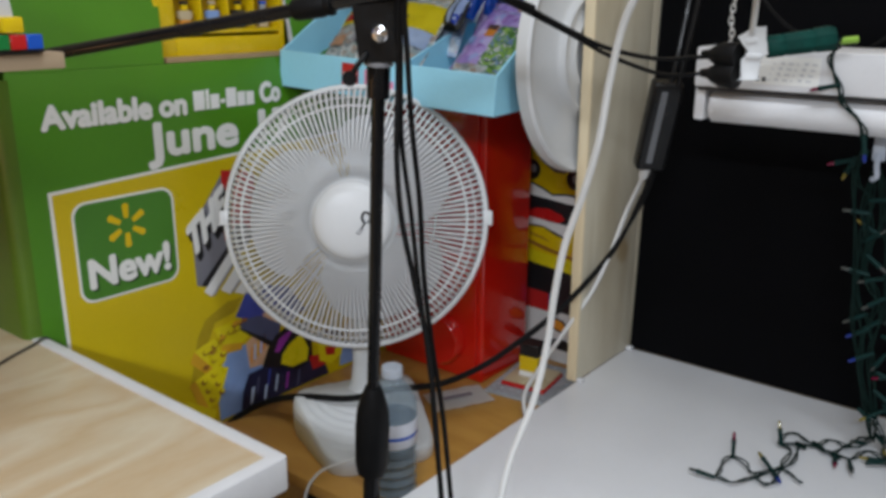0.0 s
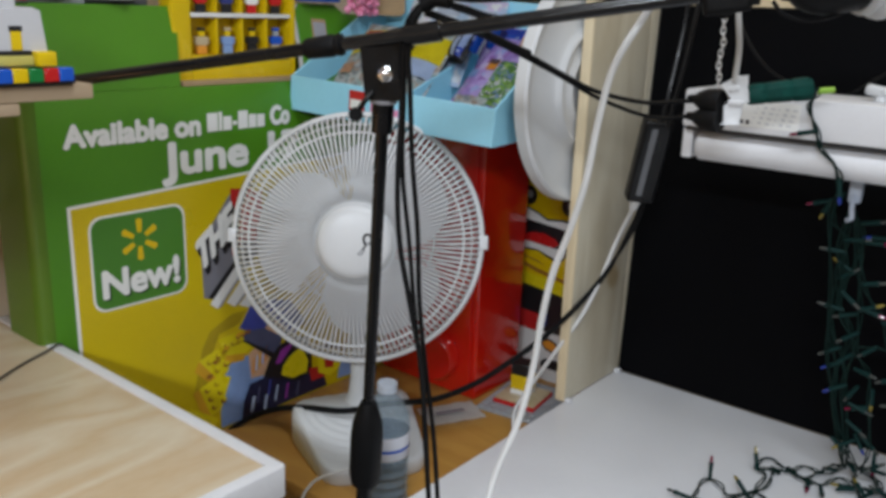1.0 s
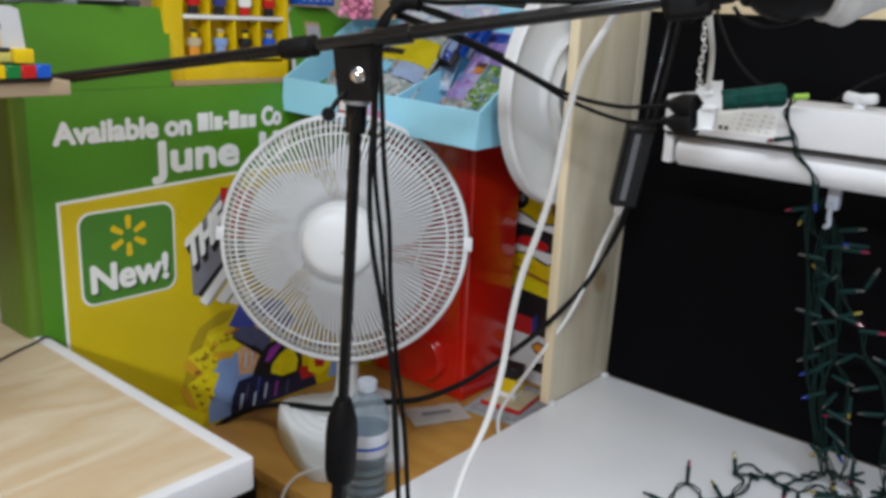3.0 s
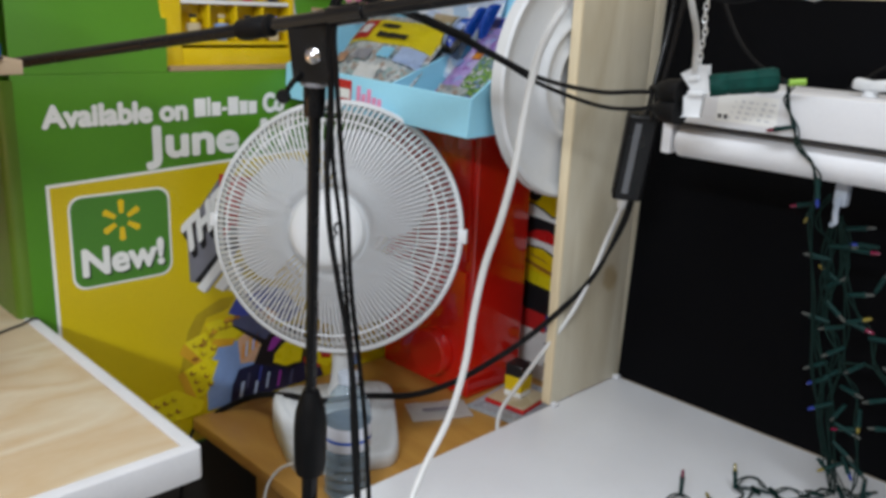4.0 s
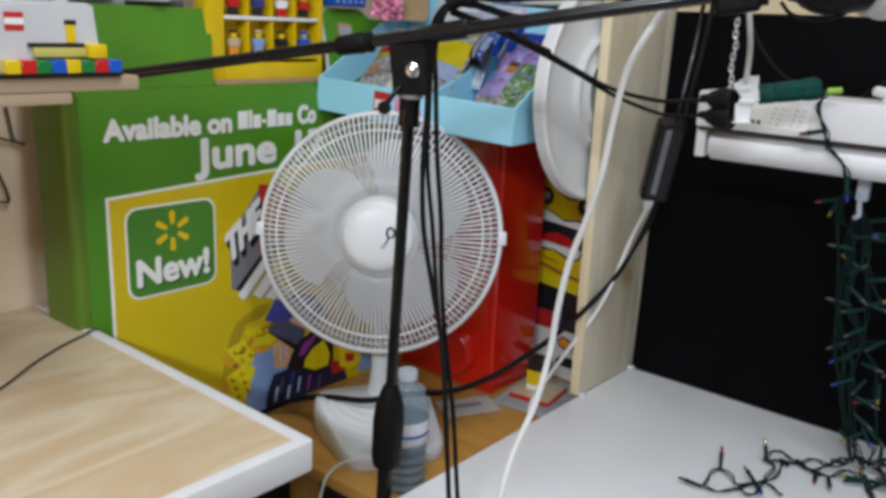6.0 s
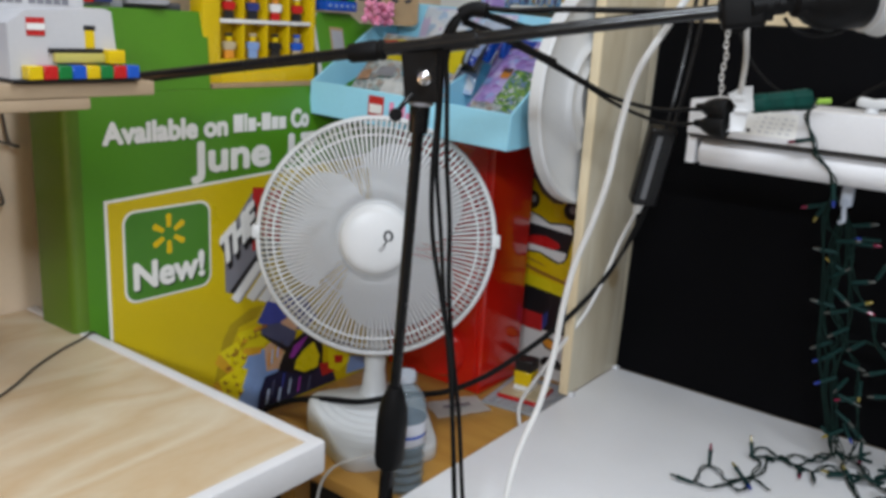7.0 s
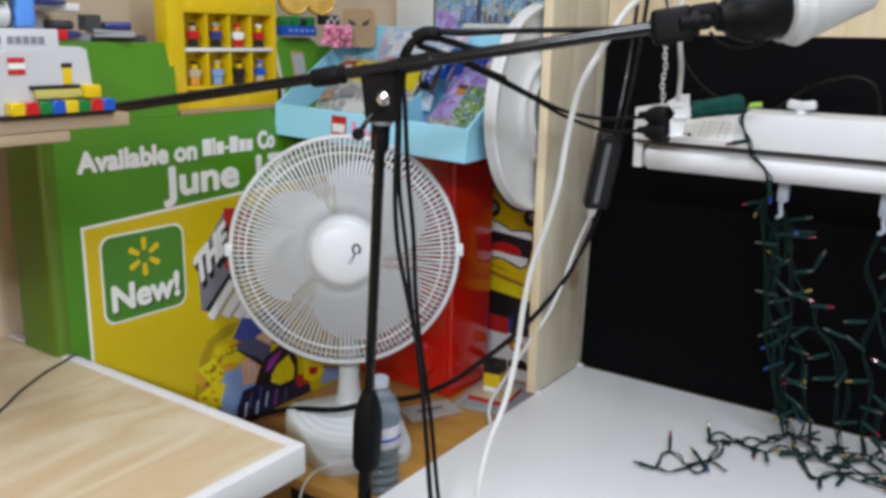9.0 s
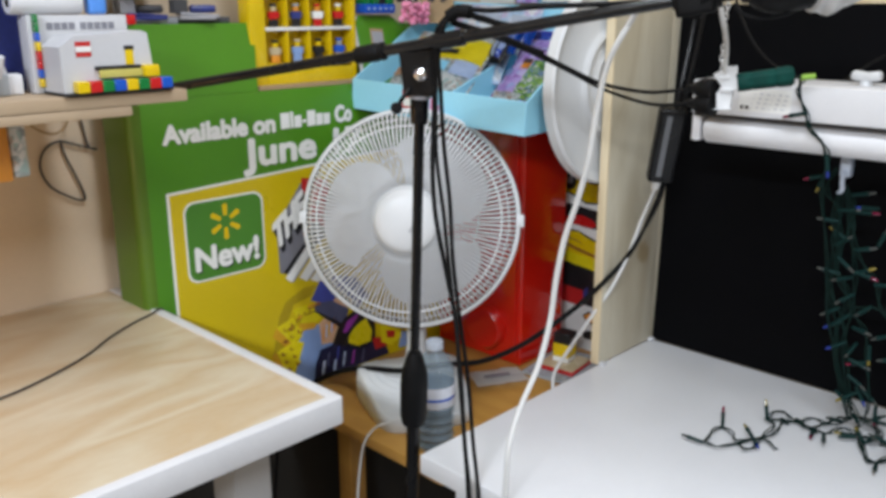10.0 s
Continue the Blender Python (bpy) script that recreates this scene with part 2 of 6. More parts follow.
    "tipblue": surf("blue_tip", (0.02, 0.04, 0.25), 0.15, 0.1, 60, 0),
    "bottle": clear("bottle_plastic", (0.84, 0.90, 0.94), 0.06, 1.5, 0.70, (0.42, 0.51, 0.58)),
    "water": clear("bottle_water", (0.66, 0.71, 0.75), 0.03, 1.33, 0.86, (0.09, 0.11, 0.13)),
    "yellowprint": surf("bright_yellow_print", (0.74, 0.62, 0.01), 0.3, 0.06, 20, 0.05),
    "ochreline": surf("brown_line_print", (0.30, 0.12, 0.02), 0.4, 0.1, 30, 0.03),
    "flareorange": surf("soft_orange_print", (0.66, 0.36, 0.02), 0.4, 0.1, 30, 0.03),
    "limeplain": surf("lime_plastic", (0.26, 0.46, 0.05), 0.4, 0.1, 30, 0.03),
    "lightblue": surf("light_blue_plastic", (0.09, 0.27, 0.72), 0.3, 0.1, 30, 0.03),
    "olivegold": surf("ochre_shade_print", (0.40, 0.29, 0.008), 0.36, 0.15, 20, 0.03),
    "royal": surf("royal_blue_print", (0.05, 0.07, 0.34), 0.35, 0.2, 30, 0.03),
    "violet": surf("violet_print", (0.30, 0.04, 0.34), 0.35, 0.15, 30, 0.03),
    "olive": surf("olive_print", (0.52, 0.46, 0.12), 0.4, 0.1, 30, 0.03),
    "haze": clear("hazy_bag", (0.70, 0.76, 0.86), 0.1, 1.4, 0.35),
    "palesky": surf("pale_sky_print", (0.45, 0.56, 0.76), 0.35, 0.1, 30, 0.03),
    # crinkled clear film: its glints are painted as pale coloured patches
    "crinkle": mottled("painted_glint_film", [(0.78, 0.84, 0.90), (0.60, 0.70, 0.86), (0.86, 0.89, 0.93), (0.72, 0.64, 0.82), (0.52, 0.68, 0.84), (0.90, 0.91, 0.93)], 60, 0.14, 0.7),
    "blade": clear("fan_blade_plastic", (0.80, 0.81, 0.84), 0.35, 1.45, 0.12),
    "tape": surf("label_blue_white", (0.70, 0.72, 0.80), 0.4, 0.1, 40, 0.03),
}


# ---- shape helpers ----
def mesh_from(name, bm, smooth=False):
    bmesh.ops.recalc_face_normals(bm, faces=bm.faces[:])
    me = bpy.data.meshes.new(name)
    bm.to_mesh(me)
    bm.free()
    if smooth:
        me.polygons.foreach_set("use_smooth", [True] * len(me.polygons))
        me.set_sharp_from_angle(angle=radians(38))
    return me


def part(name, bm, material, parent=None, label="", smooth=True):
    """One mesh object under a thing or part."""
    me = bm if isinstance(bm, bpy.types.Mesh) else mesh_from(name, bm, smooth)
    if not me.materials:
        me.materials.append(M[material])
    ob = new(name, me)
    if parent is not None:
        ob.parent = parent
        ob.matrix_parent_inverse = parent.matrix_basis.inverted()
    if label:
        tagged(ob, label)
    return ob


def thing(name, at, label, category, group="", kind=""):
    """An empty at the base of a thing, which carries its tags."""
    ob = new(name)
    ob.empty_display_size = 0.02
    ob.matrix_basis = pose(*at)
    return tagged(ob, label, category, group, kind)


def box(lo, hi, bevel=0.002, seg=2, m=None):
    bm = bmesh.new()
    lo, hi = Vector(lo), Vector(hi)
    bmesh.ops.create_cube(bm, size=1, matrix=Matrix.LocRotScale((lo + hi) / 2, None, [abs(c) for c in (hi - lo)]))
    if bevel:
        bmesh.ops.bevel(bm, geom=bm.edges[:], offset=bevel, segments=seg, affect="EDGES", profile=0.6)
    if m is not None:
        bm.transform(m)
    return bm


def lathe(profile, seg=32, m=None, closed=False):
    """A body turned round z from (radius, height) pairs."""
    bm = bmesh.new()
    rings = []
    for r, z in profile:
        if r < 1e-5:
            rings.append([bm.verts.new((0, 0, z))])
        else:
            rings.append([bm.verts.new((r * math.cos(2 * math.pi * i / seg), r * math.sin(2 * math.pi * i / seg), z)) for i in range(seg)])
    pairs = list(zip(rings, rings[1:])) + ([(rings[-1], rings[0])] if closed else [])
    for a, b in pairs:
        for i in range(seg):
            j = (i + 1) % seg
            if len(a) == 1 and len(b) > 1:
                bm.faces.new((a[0], b[i], b[j]))
            elif len(b) == 1 and len(a) > 1:
                bm.faces.new((a[i], a[j], b[0]))
            elif len(a) > 1:
                bm.faces.new((a[i], a[j], b[j], b[i]))
    if m is not None:
        bm.transform(m)
    return bm


def torus(R, r, m=None, seg=96, sides=10):
    return lathe([(R + r * math.cos(2 * math.pi * k / sides), r * math.sin(2 * math.pi * k / sides)) for k in range(sides)], seg, m, True)


def smooth_line(points, steps=8):
    """A Catmull-Rom line through the points."""
    p = [Vector(q) for q in points]
    p = [2 * p[0] - p[1], *p, 2 * p[-1] - p[-2]]
    out = []
    for i in range(1, len(p) - 2):
        for k in range(steps):
            t = k / steps
            a, b, c, d = p[i - 1], p[i], p[i + 1], p[i + 2]
            out.append(0.5 * ((2 * b) + (c - a) * t + (2 * a - 5 * b + 4 * c - d) * t * t + (3 * b - a - 3 * c + d) * t ** 3))
    out.append(p[-2])
    return out


def tube(points, r, sides=8, steps=8, bm=None, raw=False):
    """A round cord along a smooth line."""
    line = [Vector(q) for q in points] if raw else smooth_line(points, steps)
    bm = bm or bmesh.new()
    rings, up = [], Vector((0.1, 0.2, 1)).normalized()
    for i, q in enumerate(line):
        way = (line[min(i + 1, len(line) - 1)] - line[max(i - 1, 0)]).normalized()
        side = way.cross(up)
        if side.length < 1e-3:
            side = way.cross(Vector((1, 0, 0)))
        side.normalize()
        up = side.cross(way).normalized()
        rings.append([bm.verts.new(q + r * (math.cos(2 * math.pi * k / sides) * side + math.sin(2 * math.pi * k / sides) * up)) for k in range(sides)])
    for a, b in zip(rings, rings[1:]):
        for k in range(sides):
            bm.faces.new((a[k], a[(k + 1) % sides], b[(k + 1) % sides], b[k]))
    bm.faces.new(rings[0][::-1])
    bm.faces.new(rings[-1])
    return bm


def rod(a, b, r, sides=16, r2=None):
    """A straight rod, tapered if r2 is given."""
    a, b = Vector(a), Vector(b)
    bm = bmesh.new()
    q = (b - a).to_track_quat("Z", "Y").to_matrix().to_4x4()
    bmesh.ops.create_cone(bm, cap_ends=True, segments=sides, radius1=r, radius2=r if r2 is None else r2, depth=(b - a).length, matrix=Matrix.Translation((a + b) / 2) @ q)
    return bm


def plate(outline, thick, m):
    """A flat piece: an outline in the plane's two axes, thick along its normal."""
    bm = bmesh.new()
    f = bm.faces.new([bm.verts.new((x, y, 0)) for x, y in outline])
    ext = bmesh.ops.extrude_face_region(bm, geom=[f])
    bmesh.ops.translate(bm, verts=[v for v in ext["geom"] if isinstance(v, bmesh.types.BMVert)], vec=(0, 0, thick))
    bm.transform(m)
    return bm


def rounded(x0, y0, x1, y1, r, n=5):
    """The outline of a rectangle with round corners."""
    out = []
    for cx, cy, a0 in ((x1 - r, y1 - r, 0), (x0 + r, y1 - r, 90), (x0 + r, y0 + r, 180), (x1 - r, y0 + r, 270)):
        out += [(cx + r * math.cos(radians(a0 + 90 * k / n)), cy + r * math.sin(radians(a0 + 90 * k / n))) for k in range(n + 1)]
    return out


def lettering(body, size, m, material, parent, thick=0.0004, shear=0.0, bold=0.0, width=None):
    """Words in the built-in font, each letter a thin mesh of its own; width stretches them to a length, bold thickens the strokes."""
    cu = bpy.data.curves.new("letter", "FONT")
    cu.body, cu.size, cu.extrude, cu.shear = body, size, thick, shear
    tmp = new("letter", cu)
    me = bpy.data.meshes.new_from_object(tmp.evaluated_get(bpy.context.evaluated_depsgraph_get()))
    bpy.data.objects.remove(tmp)
    root = list(range(len(me.vertices)))

    def find(a):
        while root[a] != a:
            root[a] = root[root[a]]
            a = root[a]
        return a

    for e in me.edges:
        root[find(e.vertices[0])] = find(e.vertices[1])
    xs = [v.co.x for v in me.vertices]
    k = width / (max(xs) - min(xs)) if width else 1.0
    spans = {}
    for v in me.vertices:
        a = spans.setdefault(find(v.index), [9.0, -9.0])
        a[0], a[1] = min(a[0], v.co.x), max(a[1], v.co.x)
    letters = []
    for r, (lo, hi) in sorted(spans.items(), key=lambda q: q[1][0]):
        if letters and lo < letters[-1][2] - 0.4 * min(hi - lo, letters[-1][2] - letters[-1][1]):
            letters[-1][0].add(r)
            letters[-1][2] = max(hi, letters[-1][2])
        else:
            letters.append([{r}, lo, hi])
    copies = ((0, 0), (1, 0), (-1, 0), (0, 1), (0, -1), (0.7, 0.7), (-0.7, 0.7), (0.7, -0.7), (-0.7, -0.7)) if bold else ((0, 0),)
    for roots, lo, hi in letters:
        bm = bmesh.new()
        for n, (dx, dy) in enumerate(copies):
            seen = {}
            for p in me.polygons:
                if find(p.vertices[0]) not in roots:
                    continue
                vs = []
                for a in p.vertices:
                    if a not in seen:
                        c = me.vertices[a].co
                        seen[a] = bm.verts.new((k * c.x + bold * dx, c.y + bold * dy, c.z + 0.00004 * n))
                    vs.append(seen[a])
                bm.faces.new(vs)
        bm.transform(m)
        part("letter", bm, material, parent, smooth=False)
    bpy.data.meshes.remove(me)


# ---- the room ----
WALL_U, WALL_V, FLOOR_END_U, FLOOR_END_V, CEIL = -1.275, 1.43, 3.8, -4.6, 2.5


def structure(name, bm, material, label, category):
    return tagged(part(name, bm, material), label, category, kind="structure")


structure("floor", box((WALL_U - 0.1, FLOOR_END_V - 0.1, -0.05), (FLOOR_END_U + 0.1, WALL_V + 0.1, 0), 0), "floor", "dark grey worn concrete workshop floor", "floor")
structure("ceiling", box((WALL_U - 0.1, FLOOR_END_V - 0.1, CEIL), (FLOOR_END_U + 0.1, WALL_V + 0.1, CEIL + 0.1), 0), "ceiling", "plain white painted ceiling", "ceiling")
structure("wall_left", box((WALL_U - 0.1, FLOOR_END_V - 0.1, 0), (WALL_U, WALL_V + 0.1, CEIL), 0), "plaster", "plain tan painted wall behind the desk", "wall")
structure("wall_back", box((WALL_U, WALL_V, 0), (FLOOR_END_U, WALL_V + 0.1, CEIL), 0), "plaster", "plain tan painted back wall", "wall")
structure("wall_right", box((FLOOR_END_U, FLOOR_END_V - 0.1, 0), (FLOOR_END_U + 0.1, WALL_V + 0.1, CEIL), 0), "plaster", "plain tan painted side wall", "wall")
structure("wall_front", box((WALL_U, FLOOR_END_V - 0.1, 0), (FLOOR_END_U, FLOOR_END_V, CEIL), 0), "plaster", "plain tan painted wall behind the room", "wall")


# ---- white table with its back board and side panel ----
TABLE = 0.72
table = thing("white_table", (0.3, 1.04, 0), "long white laminate work table against the wall", "table")
part("tabletop", box((-0.66, 0.712, TABLE - 0.032), (1.9, 1.38, TABLE), 0.003), "laminate", table)
for u, v in ((-0.60, 0.78), (-0.60, 1.32), (1.82, 0.78), (1.82, 1.32)):
    part("leg", box((u - 0.025, v - 0.025, 0), (u + 0.025, v + 0.025, TABLE - 0.032), 0.003), "whitepaint", table)

backing = thing("black_back_board", (0.6, 1.39, TABLE), "matt black backing board standing on the white table", "board")
part("panel", box((-0.657, 0, 0.0005), (1.9, 0.010, 0.668), 0.001, 2, Matrix.Translation((0, 1.3805, TABLE)) @ pose(0, 0, 0, -2.4, 0, 0)), "backing", backing)
upper = thing("plywood_back_panel", (0.6, 1.39, 1.39), "pale plywood panel above the black board", "board")
part("panel", box((-0.657, 1.408, 1.3885), (1.9, 1.428, 2.0), 0.001), "plyedge", upper)

side = thing("plywood_side_panel", (-0.668, 1.28, TABLE), "upright pale plywood side panel standing on the white table", "panel")
part("board", box((-0.677, 1.1925, TABLE + 0.001), (-0.659, 1.381, 1.62), 0.001), "plyside", side)
part("edge_band", box((-0.6765, 1.188, TABLE + 0.001), (-0.6595, 1.1923, 1.62), 0.0005), "plyedge", side, "bare light plywood edge")
part("back_strip", box((-0.677, 1.3815, TABLE + 0.001), (-0.659, 1.425, 1.62), 0.001), "plyside", side)
for v in (1.195, 1.372):
    part("bracket", box((-0.659, v - 0.006, TABLE + 0.0005), (-0.648, v + 0.006, TABLE + 0.006), 0.002), "whitepaint", side, "small white plastic foot")

# ---- plywood desk ----
DESK = 0.89
desk = thing("plywood_desk", (-0.95, -0.2, 0), "birch plywood desk top with white painted edging", "desk")
part("desktop", box((-1.27, -1.2, DESK - 0.03), (-0.638, 0.521, DESK), 0.001), "ply", desk)
rim = [(-1.272, 0.537), (-1.272, 0.5214), (-0.6374, 0.5214), (-0.6374, -1.2), (-0.62, -1.2)] + [(-0.626 + 0.006 * math.cos(a), 0.531 + 0.006 * math.sin(a)) for a in np.linspace(0, math.pi / 2, 5)]
rim_mesh = plate(rim, 0.038, Matrix.Translation((0, 0, DESK - 0.036)))
bmesh.ops.bevel(rim_mesh, geom=[e for e in rim_mesh.edges if abs(e.verts[0].co.z - e.verts[1].co.z) < 1e-6], offset=0.0025, segments=2, affect="EDGES", profile=0.6)
part("edging", rim_mesh, "whitepaint", desk, "white painted edge strip")
for u, v in ((-0.785, 0.475), (-0.785, -1.1), (-1.2, 0.475), (-1.2, -1.1)):
    part("leg", box((u - 0.03, v - 0.03, 0), (u + 0.03, v + 0.03, DESK - 0.031), 0.003), "fangrey", desk)
cord_a = thing("thin_black_cord", (-1.0, 0.4, DESK), "thin black cord lying across the plywood desk", "cable")
part("cord", tube([(-0.925, 0.10, DESK + 0.002), (-0.936, 0.219, DESK + 0.003), (-0.957, 0.283, DESK + 0.003), (-0.982, 0.335, DESK + 0.003), (-1.006, 0.372, DESK + 0.003), (-1.039, 0.413, DESK + 0.003), (-1.072, 0.466, DESK + 0.003), (-1.091, 0.508, DESK + 0.003), (-1.099, 0.533, DESK + 0.005), (-1.106, 0.545, DESK - 0.02)], 0.0017), "cordgrey", cord_a)

# ---- small oak table ----
OAK = 0.655
oak = thing("oak_side_table", (-0.85, 1.05, 0), "orange-brown oak side table between the desks", "table")
part("tabletop", box((-1.105, 0.772, OAK - 0.022), (-0.67, 1.37, OAK), 0.004), "oak", oak)
part("apron", box((-1.07, 0.860, OAK - 0.055), (-0.71, 0.876, OAK - 0.0225), 0.001), "oak", oak)
for u, v in ((-1.06, 0.90), (-0.72, 0.90), (-1.06, 1.33), (-0.72, 1.33)):
    part("leg", box((u - 0.02, v - 0.02, 0), (u + 0.02, v + 0.02, OAK - 0.0225), 0.003), "oak", oak)

# ---- green and yellow display box ----
FACE = -1.112
show = thing("display_box", (-1.19, 0.95, 0), "tall green and yellow printed cardboard shop display box", "box")


def bowed_front():
    """The front sheet: upright, then bowing back near its top."""
    bm = bmesh.new()
    zs = [0.60, 0.8, 1.0, 1.17, 1.20, 1.222, 1.24]
    us = [0, 0, 0, 0, -0.0015, -0.005, -0.010]
    vs = (0.535, 1.36)
    rows = [[bm.verts.new((FACE + du, v, z)) for v in vs] for z, du in zip(zs, us)]
    back = [[bm.verts.new((FACE + du - 0.004, v, z)) for v in vs] for z, du in zip(zs, us)]
    for a, b in zip(rows, rows[1:]):
        bm.faces.new((a[0], a[1], b[1], b[0]))
    for a, b in zip(back, back[1:]):
        bm.faces.new((a[0], b[0], b[1], a[1]))
    for a, b, c, d in zip(rows, rows[1:], back, back[1:]):
        bm.faces.new((a[0], b[0], d[0], c[0]))
        bm.faces.new((a[1], c[1], d[1], b[1]))
    bm.faces.new((rows[-1][0], rows[-1][1], back[-1][1], back[-1][0]))
    return bm


part("plinth", box((-1.208, 0.54, 0), (FACE - 0.004, 1.355, 0.5995), 0.002), "plinth", show, "dark carton plinth")
part("front_sheet", bowed_front(), "green", show)
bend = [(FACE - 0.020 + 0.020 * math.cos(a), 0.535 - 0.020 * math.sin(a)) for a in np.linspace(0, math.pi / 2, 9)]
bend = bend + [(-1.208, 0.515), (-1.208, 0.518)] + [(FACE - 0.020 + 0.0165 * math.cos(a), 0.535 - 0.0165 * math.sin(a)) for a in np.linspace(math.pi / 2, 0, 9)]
part("side_sheet", plate(bend, 0.634, Matrix.Translation((0, 0, 0.60))), "greenside", show, "rounded olive-green side of the box, darkened for shade")
part("back_sheet", box((-1.212, 0.519, 0.60), (-1.2085, 1.36, 1.3515), 0.0005), "green", show)
part("cut_edge", box((FACE - 0.030, 0.770, 1.2405), (FACE - 0.0095, 1.02, 1.2475), 0.0005), "card", show, "raw brown cardboard edge")
tab_m = Matrix.Translation((FACE - 0.0142, 0, 1.2395)) @ pose(0, 0, 0, 0, -14, 0) @ Matrix(((0, 0, 1, 0), (1, 0, 0, 0), (0, 1, 0, 0), (0, 0, 0, 1)))
part("tab", plate([(0.537, 0), (0.765, 0), (0.782, 0.117), (0.776, 0.121), (0.56, 0.121), (0.545, 0.112)], 0.004, tab_m), "green", show, "bright green cardboard tab leaning back")
part("header_sheet", plate([(1.019, 0), (1.15, 0), (1.15, 0.105), (1.112, 0.132), (1.030, 0.132), (1.019, 0.118)], 0.004, tab_m), "green", show, "bright green cardboard tab leaning back")
part("torn_edge", plate([(1.009, 0), (1.0187, 0), (1.0187, 0.118), (1.028, 0.131), (1.018, 0.128), (1.012, 0.09), (1.014, 0.05)], 0.0035, tab_m), "carton", show, "torn pale cardboard edge")
part("cut_out", plate([(1.050, 0.058), (1.084, 0.056), (1.086, 0.104), (1.052, 0.106)], 0.0006, tab_m @ Matrix.Translation((0, 0, 0.0042))), "card", show, "raw cardboard square on the sheet")
part("cut_out", plate([(1.054, 0.058), (1.082, 0.057), (1.083, 0.098), (1.055, 0.100)], 0.0006, tab_m @ Matrix.Translation((0, 0, 0.0050))), "steelgrey", show, "grey square on the sheet")
part("lid_sheet", box((-1.25, 0.54, 1.352), (FACE - 0.046, 0.75, 1.356), 0.0005), "green", show)

FM = Matrix(((0, 0, 1, 0), (1, 0, 0, 0), (0, 1, 0, 0), (0, 0, 0, 1)))


def on_face(depth):
    """The plane of the box's front: across, up and out."""
    return Matrix.Translation((FACE + depth, 0, 0)) @ FM


def printed(name, outline, depth, material, label="", parent=None):
    return part(name, plate(outline, 0.0004, on_face(depth)), material, parent or show, label, smooth=False)


printed("white_border", [(0.566, 0.605), (1.36, 0.605), (1.36, 1.117), (0.566, 1.085)], 0.0003, "white", "white printed border line")
yellow = printed("yellow_panel", [(0.571, 0.605), (1.36, 0.605), (1.36, 1.113), (0.571, 1.0805)], 0.0008, "yellow", "yellow printed panel")
printed("badge_border", rounded(0.5935, 0.9195, 0.7525, 1.0645, 0.02), 0.0013, "white", "white badge outline")
badge = printed("badge", rounded(0.597, 0.923, 0.749, 1.061, 0.018), 0.0018, "greendark", "green badge with rounded corners")
for k in range(6):
    a = radians(90 + 60 * k)
    c, s = math.cos(a), math.sin(a)
    ray = [(0.011, -0.0035), (0.030, -0.0052), (0.033, 0), (0.030, 0.0052), (0.011, 0.0035)]
    printed("ray", [(0.673 + x * c - y * s, 1.020 + x * s + y * c) for x, y in ray], 0.0023, "yellowplastic", "yellow ray mark", badge)
lettering("New!", 0.058, on_face(0.0022) @ Matrix.Translation((0.6095, 0.9375, 0)), "badgeshade", badge, bold=0.0024, width=0.126)
lettering("New!", 0.058, on_face(0.0026) @ Matrix.Translation((0.606, 0.941, 0)), "white", badge, bold=0.0024, width=0.126)
lettering("Available on", 0.0425, on_face(0.0008) @ Matrix.Translation((0.570, 1.1675, 0)), "white", show, bold=0.0023, width=0.218)
# the maker's word stands as plain bars with the rhythm of its letters
x = 0.802
for w, hgt in ((0.020, 0.029), (0.006, 0.030), (0.016, 0.022), (0.009, 0.006), (0.019, 0.029), (0.015, 0.022), (0.015, 0.021)):
    z0 = 1.1695 if hgt > 0.01 else 1.177
    printed("bar", [(x, z0), (x + w, z0 + 0.0003), (x + w, z0 + hgt), (x, z0 + hgt)], 0.0008, "white", "white printed bar")
    x += w + 0.0022
lettering("Co", 0.042, on_face(0.0008) @ Matrix.Translation((0.928, 1.172, 0)), "white", show, bold=0.0023, width=0.038)
lettering("June", 0.0675, on_face(0.0008) @ Matrix.Translation((0.726, 1.111, 0)), "white", show, bold=0.0030, width=0.157)
lettering("17", 0.0675, on_face(0.0008) @ Matrix.Translation((0.908, 1.111, 0)), "white", show, bold=0.0030, width=0.066)

# the tilted title plate and the picture below it
printed("title_plate", [(0.779, 0.990), (0.841, 1.066), (0.905, 1.050), (0.905, 0.960), (0.863, 0.930), (0.797, 0.893), (0.782, 0.899), (0.781, 0.947)], 0.0013, "grey", "grey tilted title plate")
printed("plate_side", [(0.841, 1.074), (0.868, 1.070), (0.905, 1.060), (0.905, 0.965), (0.862, 0.985), (0.851, 0.964), (0.840, 0.961)], 0.0018, "redprint", "red side of the plate")
printed("dark_band", [(0.790, 0.898), (0.802, 0.891), (0.862, 0.938), (0.885, 0.950), (0.870, 0.968), (0.851, 0.957)], 0.0020, "black", "black shadow band")
THE = on_face(0.0) @ Matrix(((0.775, -0.10, 0, 0.775), (0.631, 1.05, 0, 0.946), (0, 0, 1, 0), (0, 0, 0, 1)))
for dx, dy, depth, col in ((0.0065, -0.012, 0.0024, "black"), (0.0035, -0.006, 0.0029, "black"), (0, 0, 0.0036, "white")):
    lettering("THE", 0.066, Matrix.Translation((depth, dx, dy)) @ THE, col, show, bold=0.0034, width=0.088)
